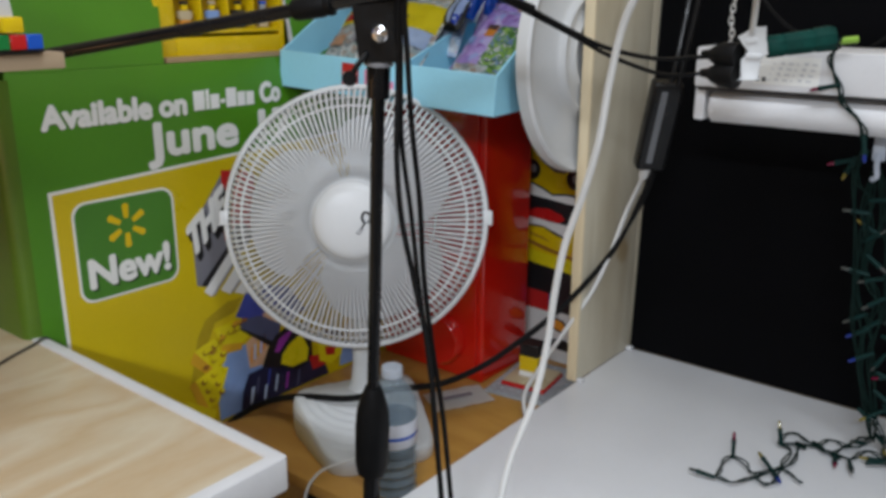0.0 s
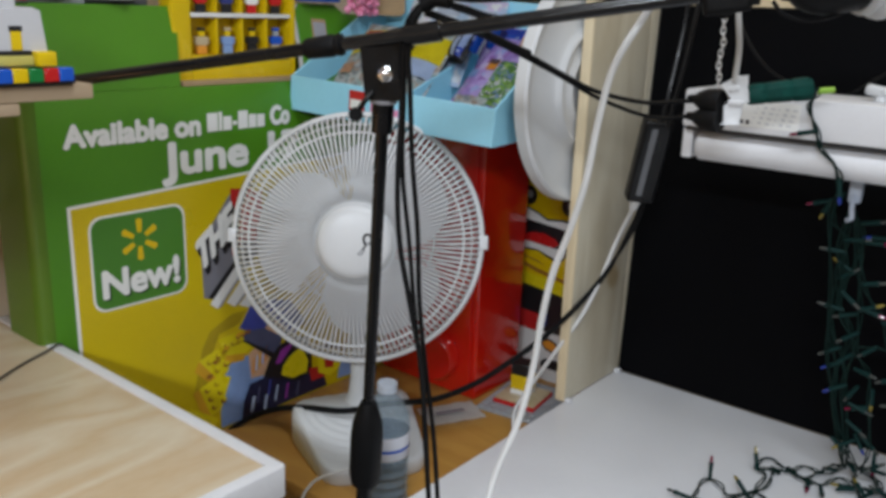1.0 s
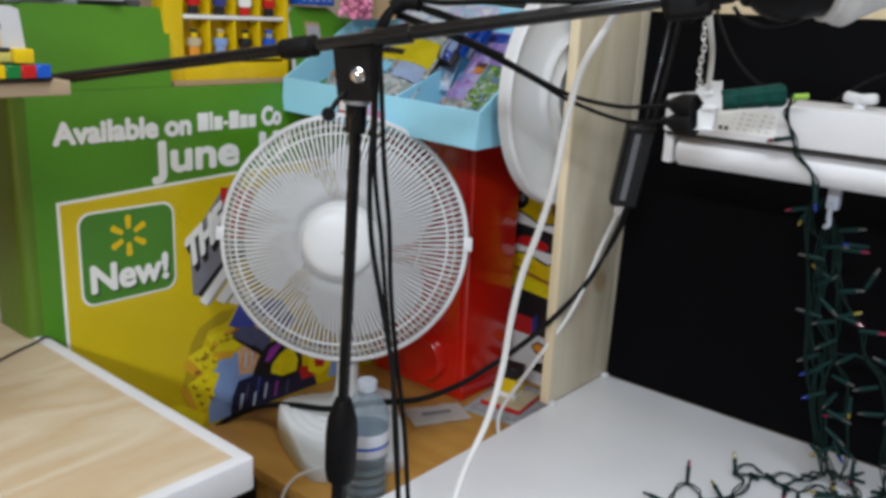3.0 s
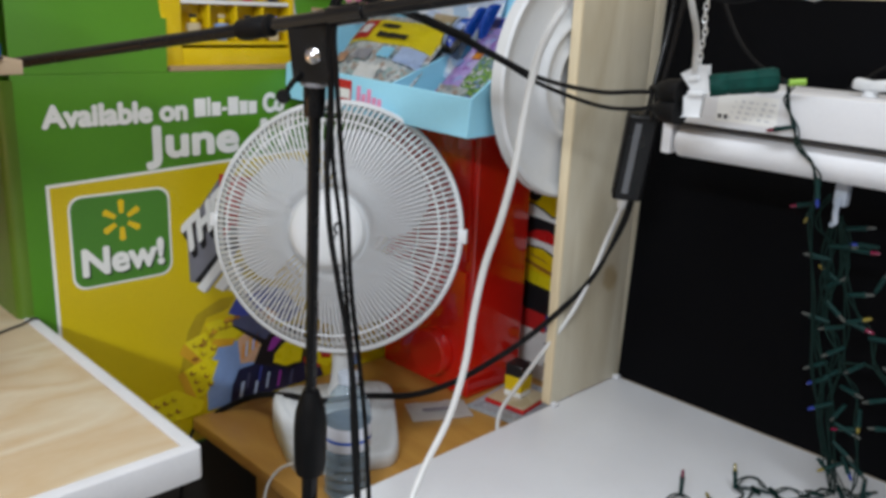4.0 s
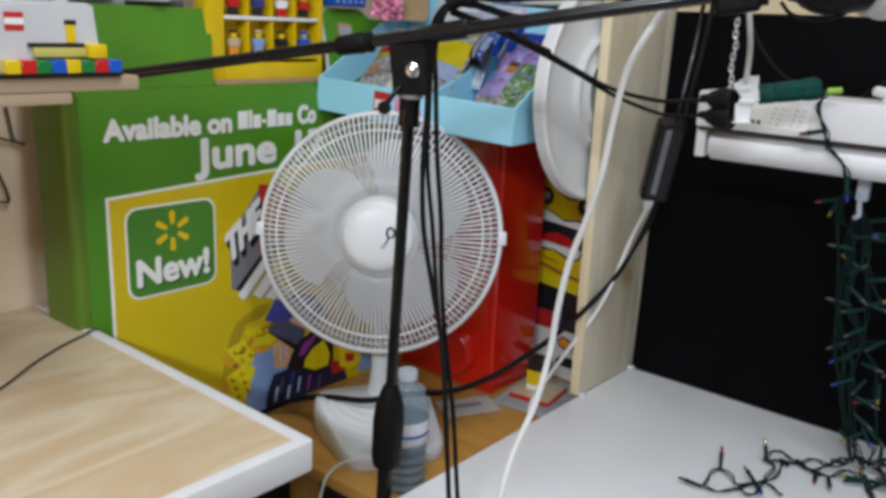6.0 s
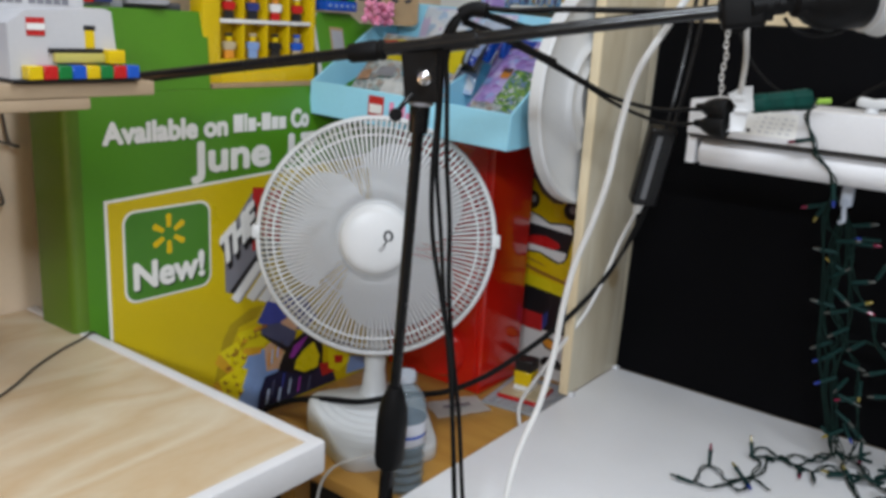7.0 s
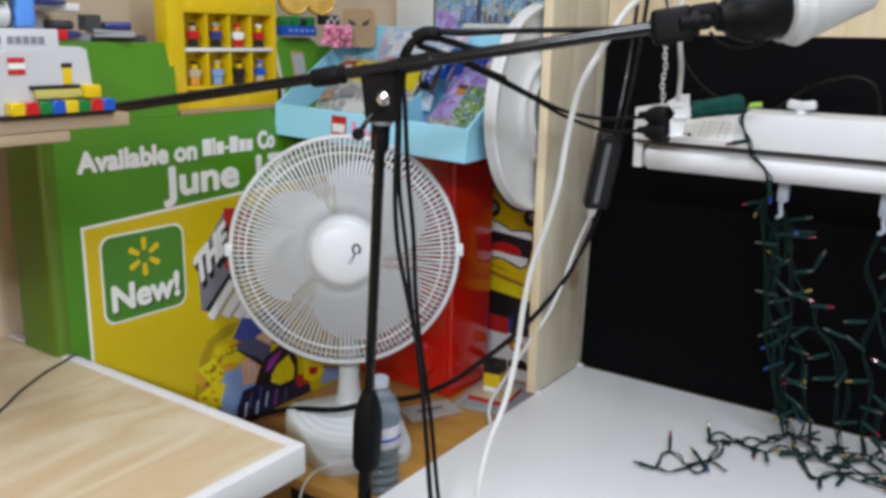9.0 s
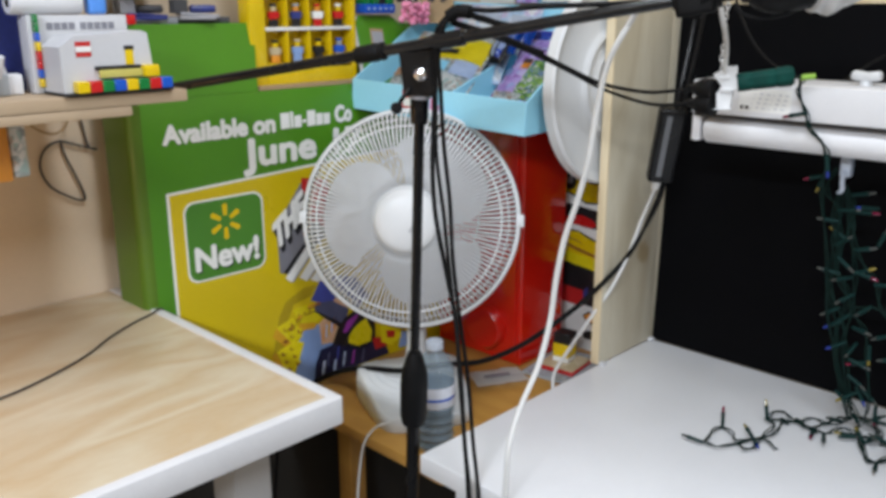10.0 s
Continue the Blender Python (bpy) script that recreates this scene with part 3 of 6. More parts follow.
for q in ([(0.793, 0.886), (0.806, 0.875), (0.861, 0.931), (0.848, 0.942)], [(0.825, 0.881), (0.841, 0.870), (0.879, 0.904), (0.863, 0.920)], [(0.851, 0.870), (0.871, 0.861), (0.892, 0.879), (0.878, 0.895)], [(0.876, 0.862), (0.892, 0.855), (0.910, 0.870), (0.897, 0.882)]):
    printed("letter_bar", q, 0.0026, "white", "white block letter bar")
    printed("bar_side", [(q[1][0], q[1][1]), (q[1][0] + 0.007, q[1][1] + 0.001), (q[2][0] + 0.007, q[2][1]), q[2]], 0.0024, "steelgrey", "grey side of a block letter")

# the picture: yellow toy blocks, blue patches and dark shapes
rng = random.Random(17)
printed("ochre_shade", [(0.755, 0.735), (0.774, 0.810), (0.791, 0.838), (0.836, 0.857), (0.866, 0.857), (0.851, 0.836), (0.809, 0.828), (0.790, 0.79), (0.780, 0.74)], 0.0010, "olivegold", "ochre printed shade")


def printed_block(top, side, studs, n):
    """A printed toy block: a bright face, a brown side and dark stud rings."""
    printed("block", top, 0.0015 + 0.00008 * n, "yellowprint", "printed yellow block")
    printed("block_side", side, 0.0016 + 0.00008 * n, "flareorange", "orange side of a printed block")
    a, b, c = (Vector(q) for q in (top[0], top[1], top[-1]))
    for i in range(studs[0]):
        for j in range(studs[1]):
            q = a + (b - a) * (i + 0.6) / (studs[0] + 0.2) + (c - a) * (j + 0.6) / (studs[1] + 0.2)
            ringed = [(q.x + 0.0058 * math.cos(w), q.y + 0.0048 * math.sin(w)) for w in np.linspace(0, 5.8, 10)]
            printed("stud_print", ringed, 0.0026 + 0.00008 * n, rng.choice(("ochreline", "yellowdark", "ochreline")), "brown printed stud ring")
            printed("stud_print", [(x + 0.0018, z + 0.0020) for x, z in [(q.x + 0.0042 * math.cos(w), q.y + 0.0034 * math.sin(w)) for w in np.linspace(0, 5.8, 10)]], 0.0030 + 0.00008 * n, "yellowprint", "yellow printed stud")


printed_block([(0.806, 0.818), (0.850, 0.822), (0.876, 0.788), (0.862, 0.778), (0.822, 0.786)], [(0.822, 0.786), (0.862, 0.778), (0.858, 0.766), (0.815, 0.770)], (3, 1), 0)
printed_block([(0.766, 0.792), (0.806, 0.803), (0.826, 0.758), (0.799, 0.752)], [(0.766, 0.792), (0.799, 0.752), (0.790, 0.742), (0.757, 0.775)], (2, 2), 3)
printed_block([(0.764, 0.742), (0.806, 0.755), (0.829, 0.744), (0.806, 0.690), (0.785, 0.686)], [(0.764, 0.742), (0.785, 0.686), (0.772, 0.680), (0.752, 0.738)], (2, 3), 6)
printed_block([(0.700, 0.706), (0.748, 0.712), (0.800, 0.676), (0.790, 0.655), (0.715, 0.655)], [(0.700, 0.706), (0.715, 0.655), (0.690, 0.655), (0.685, 0.690)], (3, 2), 9)
for n in range(12):
    cx = rng.uniform(0.762, 0.866)
    cy = rng.uniform(0.74, 0.76) + 0.75 * (cx - 0.765)
    w, a = rng.uniform(0.004, 0.008), rng.uniform(0, 6.28)
    printed("chip", [(cx + w * math.cos(a + q), cy + 0.6 * w * math.sin(a + q)) for q in (0, 1.4, 3.0, 4.6)], 0.0036 + 0.00005 * n, rng.choice(("ochreline", "flareorange", "yellowdark")), "brown printed chip")
printed("sky_patch", [(0.806, 0.655), (0.806, 0.710), (0.804, 0.738), (0.822, 0.754), (0.833, 0.774), (0.868, 0.772), (0.900, 0.760), (0.90, 0.655)], 0.0014, "sky", "light blue printed patch")
printed("navy_crown", [(0.850, 0.827), (0.875, 0.864), (0.909, 0.867), (0.965, 0.850), (1.000, 0.800), (0.973, 0.783), (0.901, 0.802)], 0.0021, "royal", "dark blue printed shape")
printed("flare", [(0.905, 0.815), (0.930, 0.822), (0.955, 0.800), (0.940, 0.790), (0.915, 0.797)], 0.0024, "flare", "pale orange printed flare")
printed("slate_brim", [(0.854, 0.819), (0.902, 0.814), (0.944, 0.786), (0.932, 0.752), (0.860, 0.801)], 0.0026, "slate", "slate blue printed band")
printed("dark_edge", [(0.853, 0.805), (0.860, 0.803), (0.932, 0.755), (0.927, 0.744)], 0.0030, "black", "black printed edge")
printed("flare", [(0.867, 0.774), (0.887, 0.784), (0.916, 0.758), (0.900, 0.724), (0.872, 0.727)], 0.0022, "flare", "pale orange printed flare")
for k in range(5):
    x0, z0 = 0.874 + 0.007 * k, 0.736 + 0.004 * k
    printed("streak", [(x0, z0), (x0 + 0.004, z0 - 0.001), (x0 + 0.007, z0 + 0.026), (x0 + 0.004, z0 + 0.027)], 0.0026, ("orange", "palesky", "flareorange", "purple", "orange")[k], "thin printed streak")
printed("dark_patch", [(0.900, 0.724), (0.912, 0.749), (0.930, 0.768), (0.965, 0.781), (1.002, 0.770), (1.013, 0.735), (1.013, 0.700), (0.988, 0.684), (0.943, 0.663), (0.890, 0.700)], 0.0034, "black", "black printed shape")
printed("purple_patch", [(0.926, 0.738), (0.938, 0.760), (0.973, 0.772), (0.960, 0.757), (0.937, 0.736)], 0.0038, "violet", "purple printed streak")
printed("yellow_patch", [(0.939, 0.712), (0.943, 0.728), (0.960, 0.743), (0.988, 0.754), (1.004, 0.721), (0.999, 0.699), (0.965, 0.698)], 0.0042, "yellowprint", "plain yellow printed shape")
printed("navy_patch", [(0.848, 0.655), (0.853, 0.690), (0.867, 0.718), (0.900, 0.720), (0.943, 0.703), (0.973, 0.689), (1.012, 0.696), (1.045, 0.672), (1.05, 0.655)], 0.0046, "ink", "dark blue printed shape")
for x0, z0, w, col in ((0.866, 0.676, 0.006, "palesky"), (0.880, 0.690, 0.004, "slate"), (0.895, 0.670, 0.005, "palesky"), (0.905, 0.696, 0.004, "royal"), (0.921, 0.680, 0.004, "palesky"), (0.945, 0.676, 0.005, "violet"), (0.972, 0.672, 0.004, "slate")):
    printed("fold", [(x0, z0 - 0.014), (x0 + w, z0 - 0.012), (x0 + w + 0.006, z0 + 0.016), (x0 + 0.006, z0 + 0.015)], 0.0050, col, "pale printed fold")
printed("red_patch", [(1.004, 0.705), (1.029, 0.700), (1.046, 0.676), (1.012, 0.676)], 0.0050, "redprint", "red printed shape")
printed("yellow_patch", [(1.027, 0.733), (1.090, 0.710), (1.086, 0.683), (1.060, 0.671), (1.029, 0.688)], 0.0052, "yellowprint", "plain yellow printed shape")
printed("red_patch", [(1.043, 0.711), (1.070, 0.703), (1.066, 0.688), (1.046, 0.693)], 0.0056, "redprint", "plain red printed shape")
printed("brown_patch", [(1.020, 0.742), (1.060, 0.730), (1.092, 0.716), (1.086, 0.728), (1.045, 0.745)], 0.0056, "brown", "brown printed shape")
printed("blue_patch", [(1.088, 0.697), (1.140, 0.680), (1.140, 0.655), (1.080, 0.660)], 0.0048, "sky", "light blue printed shape")

# ---- yellow display frame with little figures ----
frame_box = thing("figure_frame", (-1.155, 0.89, 1.245), "yellow plastic display frame with small compartments", "display frame")
FU = -1.142
V0, V1, Z0, Z1 = 0.768, 1.012, 1.246, 1.50
part("back_panel", box((FU - 0.036, V0 + 0.002, Z0), (FU - 0.033, V1 - 0.002, Z1), 0.0005), "yellowplastic", frame_box)
part("stile", box((FU - 0.0328, V0, Z0), (FU, V0 + 0.034, Z1), 0.002), "yellowplastic", frame_box)
part("stile", box((FU - 0.0328, V1 - 0.010, Z0), (FU, V1, Z1), 0.002), "yellowplastic", frame_box)
part("bottom_rail", box((FU - 0.0328, V0 + 0.0342, Z0), (FU, V1 - 0.0102, Z0 + 0.028), 0.002), "yellowplastic", frame_box)
CELL = (V1 - 0.0102 - V0 - 0.0342) / 4
for r in (0, 1, 2):
    part("shelf", box((FU - 0.0325, V0 + 0.0345, 1.343 + 0.064 * r - 0.064), (FU - 0.001, V1 - 0.0105, (1.349 if r < 2 else 1.368) + 0.064 * r - 0.064), 0.001), "white" if r == 1 else "yellowplastic", frame_box, "white shelf edge" if r == 1 else "")
for k in (1, 2, 3):
    for r in (0, 1):
        part("divider", box((FU - 0.0325, V0 + 0.0342 + CELL * k - 0.0015, 1.2858 + 0.064 * r), (FU - 0.003, V0 + 0.0342 + CELL * k + 0.0015, 1.3425 + 0.064 * r), 0.0005), "yellowplastic", frame_box)


def little_figure(leg, body, head, hat):
    """A plain blocky toy figure as one mesh."""
    bm = bmesh.new()
    for n, (lo, hi) in enumerate((((-0.0045, -0.008, 0), (0.0045, 0.008, 0.013)), ((-0.0045, -0.0085, 0.0133), (0.0045, 0.0085, 0.027)), ((-0.0045, -0.0112, 0.0155), (0.0045, -0.0087, 0.0265)), ((-0.0045, 0.0087, 0.0155), (0.0045, 0.0112, 0.0265)), ((-0.0048, -0.0048, 0.0272), (0.0048, 0.0048, 0.0355)), ((-0.0055, -0.0055, 0.0357), (0.0055, 0.0055, 0.041)))):
        b = box(lo, hi, 0.001, 1)
        me = bpy.data.meshes.new("tmp")
        for f in b.faces:
            f.material_index = (0, 1, 1, 1, 2, 3)[n]
        b.to_mesh(me)
        b.free()
        bm.from_mesh(me)
        bpy.data.meshes.remove(me)
    me = mesh_from("toy_figure", bm)
    for c in (leg, body, head, hat):
        me.materials.append(M[c])
    return me


FIGS = [("black", "brickred", "bricktan", "black"), ("black", "navy", "orange", "brickgrey"), ("brickred", "white", "orange", "brickred"), ("black", "brickred", "yellowplastic", "white"),
        ("orange", "bricktan", "yellowplastic", "black"), ("sky", "sky", "yellowplastic", "bricktan"), ("black", "black", "yellowplastic", "black"), ("bricktan", "brickblue", "brickgrey", "brickblue")]
WORDS = ["red and black", "dark grey and navy", "red and white", "red and black with a white cap", "tan and orange", "pale blue", "black and yellow", "blue and grey"]
for n, cols in enumerate(FIGS):
    r, k = 1 - n // 4, n % 4
    fig = new("toy_figure", little_figure(*cols))
    fig.matrix_basis = pose(FU - 0.014, V0 + 0.0342 + CELL * (k + 0.5) + 0.002, 1.2853 + 0.064 * r + 0.0005, 0, 0, -20)
    tagged(fig, "small toy figure in " + WORDS[n], "toy figure", "figures in the frame")

# ---- red brick-shaped container ----
red = thing("red_storage_box", (-0.98, 1.27, OAK), "large glossy red plastic storage box on the oak table", "storage box")
part("body", box((-1.095, 1.193, OAK), (-0.855, 1.338, 1.168), 0.006, 3), "red", red)
part("drawer_front", box((-1.085, 1.187, OAK + 0.02), (-0.866, 1.1928, OAK + 0.245), 0.003), "red", red)
part("drawer_front", box((-1.085, 1.187, OAK + 0.262), (-0.866, 1.1928, 1.155), 0.003), "red", red)
for z in (OAK + 0.075, OAK + 0.37):
    m = Matrix.Translation((-0.935, 1.1868, z)) @ pose(0, 0, 0, 90, 0, 0)
    part("knob", lathe([(0, 0), (0.044, 0), (0.046, 0.002), (0.046, 0.022), (0.043, 0.026), (0, 0.026)], 40, m), "red", red, "round red stud knob")

# ---- colourful picture sheet on the back wall beside the red box ----
sheet = thing("picture_sheet", (-0.77, 1.39, OAK), "tall colourful printed sheet with yellow, black and white shapes", "poster")
SV = 1.3865


def on_back(depth):
    """The plane of the back wall: across, up and out to the room."""
    return Matrix.Translation((0, SV - depth, 0)) @ Matrix(((1, 0, 0, 0), (0, 0, -1, 0), (0, 1, 0, 0), (0, 0, 0, 1)))


def stuck(name, outline, depth, material, label):
    return part(name, plate(outline, 0.0004, on_back(depth)), material, sheet, label, smooth=False)


part("paper", box((-0.97, SV, OAK), (-0.679, SV + 0.004, 1.25), 0.0005), "white", sheet)
stuck("yellow_field", [(-0.97, 0.852), (-0.88, 0.839), (-0.68, 0.815), (-0.68, 1.22), (-0.97, 1.22)], 0.0005, "yellowplastic", "yellow printed field")
stuck("amber_field", [(-0.97, 0.872), (-0.85, 0.862), (-0.68, 0.842), (-0.68, 0.816), (-0.88, 0.840), (-0.97, 0.853)], 0.0010, "yellowprint", "bright yellow printed band")
stuck("orange_shade", [(-0.80, 0.862), (-0.68, 0.845), (-0.68, 0.90), (-0.77, 0.90), (-0.785, 0.88)], 0.0012, "flareorange", "soft orange printed shade")
stuck("brown_field", [(-0.97, 1.11), (-0.914, 1.087), (-0.878, 1.061), (-0.863, 1.039), (-0.834, 1.022), (-0.814, 1.022), (-0.795, 1.036), (-0.757, 1.047), (-0.68, 1.10), (-0.68, 1.22), (-0.97, 1.22)], 0.0010, "brown", "dark brown printed shape")
for u0, z0 in ((-0.884, 1.022), (-0.791, 1.013)):
    stuck("black_dot", [(u0 + 0.018 * math.cos(a), z0 + 0.019 * math.sin(a)) for a in np.linspace(0, 6.0, 18)], 0.0014, "black", "black printed dot")
    stuck("grey_dot", [(u0 + 0.002 + 0.007 * math.cos(a), z0 + 0.002 + 0.008 * math.sin(a)) for a in np.linspace(0, 5.9, 14)], 0.0018, "steelgrey", "grey printed spot")
stuck("outline", [(-0.97, 1.012), (-0.888, 0.999), (-0.86, 0.991), (-0.839, 0.981), (-0.805, 0.985), (-0.789, 0.985), (-0.78, 0.975), (-0.782, 0.955), (-0.787, 0.936), (-0.79, 0.916), (-0.798, 0.903), (-0.813, 0.898), (-0.831, 0.903), (-0.855, 0.913), (-0.872, 0.912), (-0.97, 0.907)], 0.0016, "black", "black printed outline")
stuck("white_band", [(-0.97, 1.007), (-0.884, 0.995), (-0.86, 0.987), (-0.838, 0.977), (-0.805, 0.981), (-0.789, 0.98), (-0.785, 0.965), (-0.804, 0.966), (-0.845, 0.97), (-0.97, 0.980)], 0.0021, "white", "white printed band")
stuck("white_band", [(-0.97, 0.931), (-0.894, 0.929), (-0.874, 0.931), (-0.842, 0.926), (-0.793, 0.924), (-0.797, 0.909), (-0.809, 0.902), (-0.829, 0.908), (-0.855, 0.916), (-0.872, 0.916), (-0.97, 0.912)], 0.0021, "white", "white printed band")
stuck("red_shape", [(-0.903, 0.931), (-0.889, 0.942), (-0.871, 0.949), (-0.844, 0.951), (-0.816, 0.943), (-0.808, 0.934), (-0.822, 0.926), (-0.856, 0.928)], 0.0026, "brickred", "red printed shape")
stuck("ochre_line", [(-0.97, 0.897), (-0.889, 0.885), (-0.853, 0.877), (-0.777, 0.862), (-0.776, 0.857), (-0.853, 0.869), (-0.889, 0.878), (-0.97, 0.890)], 0.0016, "ochreline", "brown printed line")
stuck("ochre_line", [(-0.885, 0.899), (-0.855, 0.893), (-0.835, 0.885), (-0.855, 0.890), (-0.885, 0.896)], 0.0016, "ochreline", "brown printed line")
stuck("black_field", [(-0.97, 0.851), (-0.879, 0.84), (-0.851, 0.837), (-0.741, 0.826), (-0.68, 0.82), (-0.68, 0.745), (-0.736, 0.748), (-0.832, 0.75), (-0.97, 0.757)], 0.0020, "black", "black printed field")
stuck("red_shape", [(-0.97, 0.791), (-0.876, 0.785), (-0.836, 0.783), (-0.834, 0.746), (-0.874, 0.747), (-0.97, 0.750)], 0.0026, "redprint", "red printed shape")
stuck("blue_shape", [(-0.836, 0.781), (-0.824, 0.794), (-0.823, 0.766), (-0.834, 0.749)], 0.0026, "navy", "blue printed shape")
stuck("orange_outline", [(-0.835, 0.725), (-0.818, 0.738), (-0.800, 0.733), (-0.789, 0.719), (-0.800, 0.707), (-0.823, 0.712)], 0.0020, "black", "black printed outline")
stuck("orange_shape", [(-0.831, 0.725), (-0.817, 0.734), (-0.802, 0.73), (-0.793, 0.719), (-0.801, 0.711), (-0.822, 0.716)], 0.0026, "orange", "orange printed shape")
stuck("black_shape", [(-0.832, 0.684), (-0.821, 0.693), (-0.795, 0.694), (-0.77, 0.683), (-0.78, 0.672), (-0.831, 0.673)], 0.0020, "black", "black printed shape")
part("lower_sheet", box((-0.97, SV - 0.0003, 0.36), (-0.679, SV + 0.003, OAK - 0.0005), 0), "white", sheet)

# ---- posters above ----
for name, lo, hi, mt, words in (("paper_sheet", -1.16, -1.06, "white", "plain white paper sheet pinned on the wall"), ("city_poster", -1.053, -0.70, "city", "blue and gold printed city poster on the wall")):
    t_ = thing(name, ((lo + hi) / 2, 1.40, 1.40), words, "poster")
    part("paper", box((lo, 1.396, 1.392), (hi, 1.399, 1.70), 0.0005), mt, t_)
    if name == "city_poster":
        random.seed(3)
        part("caption_bar", box((-0.98, 1.3945, 1.3945), (-0.80, 1.3955, 1.404), 0), "white", t_, "white caption bar with unreadable print")
        part("purple_corner", box((-1.052, 1.3945, 1.393), (-0.995, 1.3955, 1.43), 0), "purple", t_, "purple printed corner")
        for k in range(44):
            x0, w, h0 = random.uniform(-0.99, -0.71), random.uniform(0.002, 0.008), random.uniform(0.004, 0.05) * random.uniform(0.4, 1.2)
            part("tower", box((x0, 1.3925 - 0.00005 * k, 1.408), (x0 + w, 1.394 - 0.00005 * k, 1.412 + h0), 0), random.choice(("yellowdark", "navy", "sky", "palesky", "slate", "bricktan")), t_, "printed tower shape")

# ---- table fan ----
RIM = Vector((-0.8985, 0.924, 1.0157))
NRM = Vector((0.640, -0.768, 0.20)).normalized()
RIGHT = Vector((0, 0, 1)).cross(NRM).normalized()
FAN = Matrix.Translation(RIM) @ Matrix((RIGHT, NRM.cross(RIGHT), NRM)).transposed().to_4x4()
fan = thing("table_fan", (-0.90, 0.92, OAK), "white plastic oscillating table fan with wire grille, switched off", "fan")
R = 0.194
part("rim", torus(R, 0.0048, FAN), "fanwhite", fan, "thick white plastic rim")
part("rim_band", lathe([(R + 0.001, -0.004), (R + 0.003, -0.006), (R + 0.003, -0.022), (R - 0.002, -0.022), (R - 0.002, -0.004)], 96, FAN, True), "fanwhite", fan)
for R2, d, r2 in ((0.1775, 0.0255, 0.0012), (0.1645, 0.0360, 0.0019)):
    part("ring", torus(R2, r2, FAN @ Matrix.Translation((0, 0, d)), 96, 6), "fanwhite", fan, "thin white wire ring")
part("hub_cap", lathe([(0.0640, 0.0560), (0.0625, 0.0585), (0.0600, 0.0600), (0.0585, 0.0625), (0.0575, 0.0662), (0.0560, 0.0700), (0.0530, 0.0735), (0.0480, 0.0762), (0.040, 0.0780), (0.024, 0.0794), (0, 0.0800)], 72, FAN), "fanwhite", fan, "round white hub cap")
hubm = FAN @ Matrix.Translation((0.020, 0.002, 0.0795))
swirl = [(0.0062 * math.cos(a) * (1 - 0.03 * a), 0.0075 * math.sin(a) + 0.003, 0.0006) for a in np.linspace(-1.2, 4.6, 14)]
part("emblem", tube([hubm @ Vector(q) for q in swirl], 0.0019, 6, 3), "black", fan, "small black swirl emblem")
part("emblem", tube([hubm @ Vector(q) for q in ((-0.001, -0.0045, 0.0004), (-0.004, -0.008, 0.0003), (-0.0065, -0.0125, 0.0002))], 0.0014, 6, 3), "black", fan)
for k in range(3):
    part("emblem", tube([hubm @ Vector(q) for q in ((-0.0035 - 0.0025 * k, -0.0150 - 0.0030 * k, 0.0001), (-0.0095 - 0.0025 * k, -0.0125 - 0.0030 * k, 0))], 0.0011, 5, 2), "grey", fan)
for n in range(2):
    part("clip", box((R - 0.004, -0.011, -0.016), (R + 0.010, 0.011, 0.006), 0.002, 2, FAN @ pose(0, 0, 0, 0, 0, 180 * n)), "fanwhite", fan, "white plastic grille clip")
bladem = FAN @ Matrix.Translation((0, 0, 0.002))
for k in range(3):
    bm = bmesh.new()
    grid = []
    for i in range(11):
        r = 0.03 + 0.128 * i / 10
        spread = radians(48 + 6 * (1 - i / 10))
        skew = radians(16 * i / 10)
        row = []
        for j in range(13):
            s = j / 12 * 2 - 1
            a = s * spread + skew
            rr = r - 0.030 * abs(s) ** 4 * max(0, i - 6) / 4
            row.append(bm.verts.new((rr * math.cos(a), rr * math.sin(a), 0.016 * s * (0.4 + 0.6 * i / 10) + 0.003 * (1 - s * s))))
        grid.append(row)
    for a, b in zip(grid, grid[1:]):
        for j in range(12):
            bm.faces.new((a[j], a[j + 1], b[j + 1], b[j]))
    bmesh.ops.solidify(bm, geom=bm.faces[:], thickness=0.0015)
    bm.transform(bladem @ pose(0, 0, 0, 0, 0, 120 * k + 39))
    part("blade", bm, "blade", fan, "milky translucent fan blade")
part("blade_hub", lathe([(0.036, -0.02), (0.038, 0.0), (0.036, 0.022), (0.03, 0.026), (0, 0.027)], 40, bladem), "fangrey", fan)
part("motor_housing", lathe([(0, -0.155), (0.03, -0.153), (0.052, -0.14), (0.06, -0.11), (0.062, -0.06), (0.058, -0.05), (0, -0.05)], 48, FAN), "fanwhite", fan)
bm = bmesh.new()
for k in range(90):
    a = 2 * math.pi * k / 90
    tube([FAN @ Vector((r * math.cos(a), r * math.sin(a), z)) for r, z in ((0.055, -0.062), (0.12, -0.066), (0.165, -0.058), (0.186, -0.038), (0.193, -0.012))], 0.0012, 4, 1, bm, raw=True)
rear = part("rear_grille", bm, "fanwhite", fan, "rear wire grille")
part("ring", torus(0.12, 0.0014, FAN @ Matrix.Translation((0, 0, -0.066)), 72, 6), "fanwhite", rear)
# neck and foot
part("neck", lathe([(0.034, 0.055), (0.028, 0.064), (0.0225, 0.078), (0.0185, 0.11), (0.019, 0.20), (0.022, 0.28), (0.028, 0.305), (0, 0.306)], 32, Matrix.Translation((-0.919, 0.955, OAK))), "fanwhite", fan, "white support column")
part("pivot", box((-0.03, -0.03, -0.145), (0.03, -0.004, -0.055), 0.008, 3, FAN @ Matrix.Translation((0, -0.055, 0))), "fanwhite", fan)


def foot():
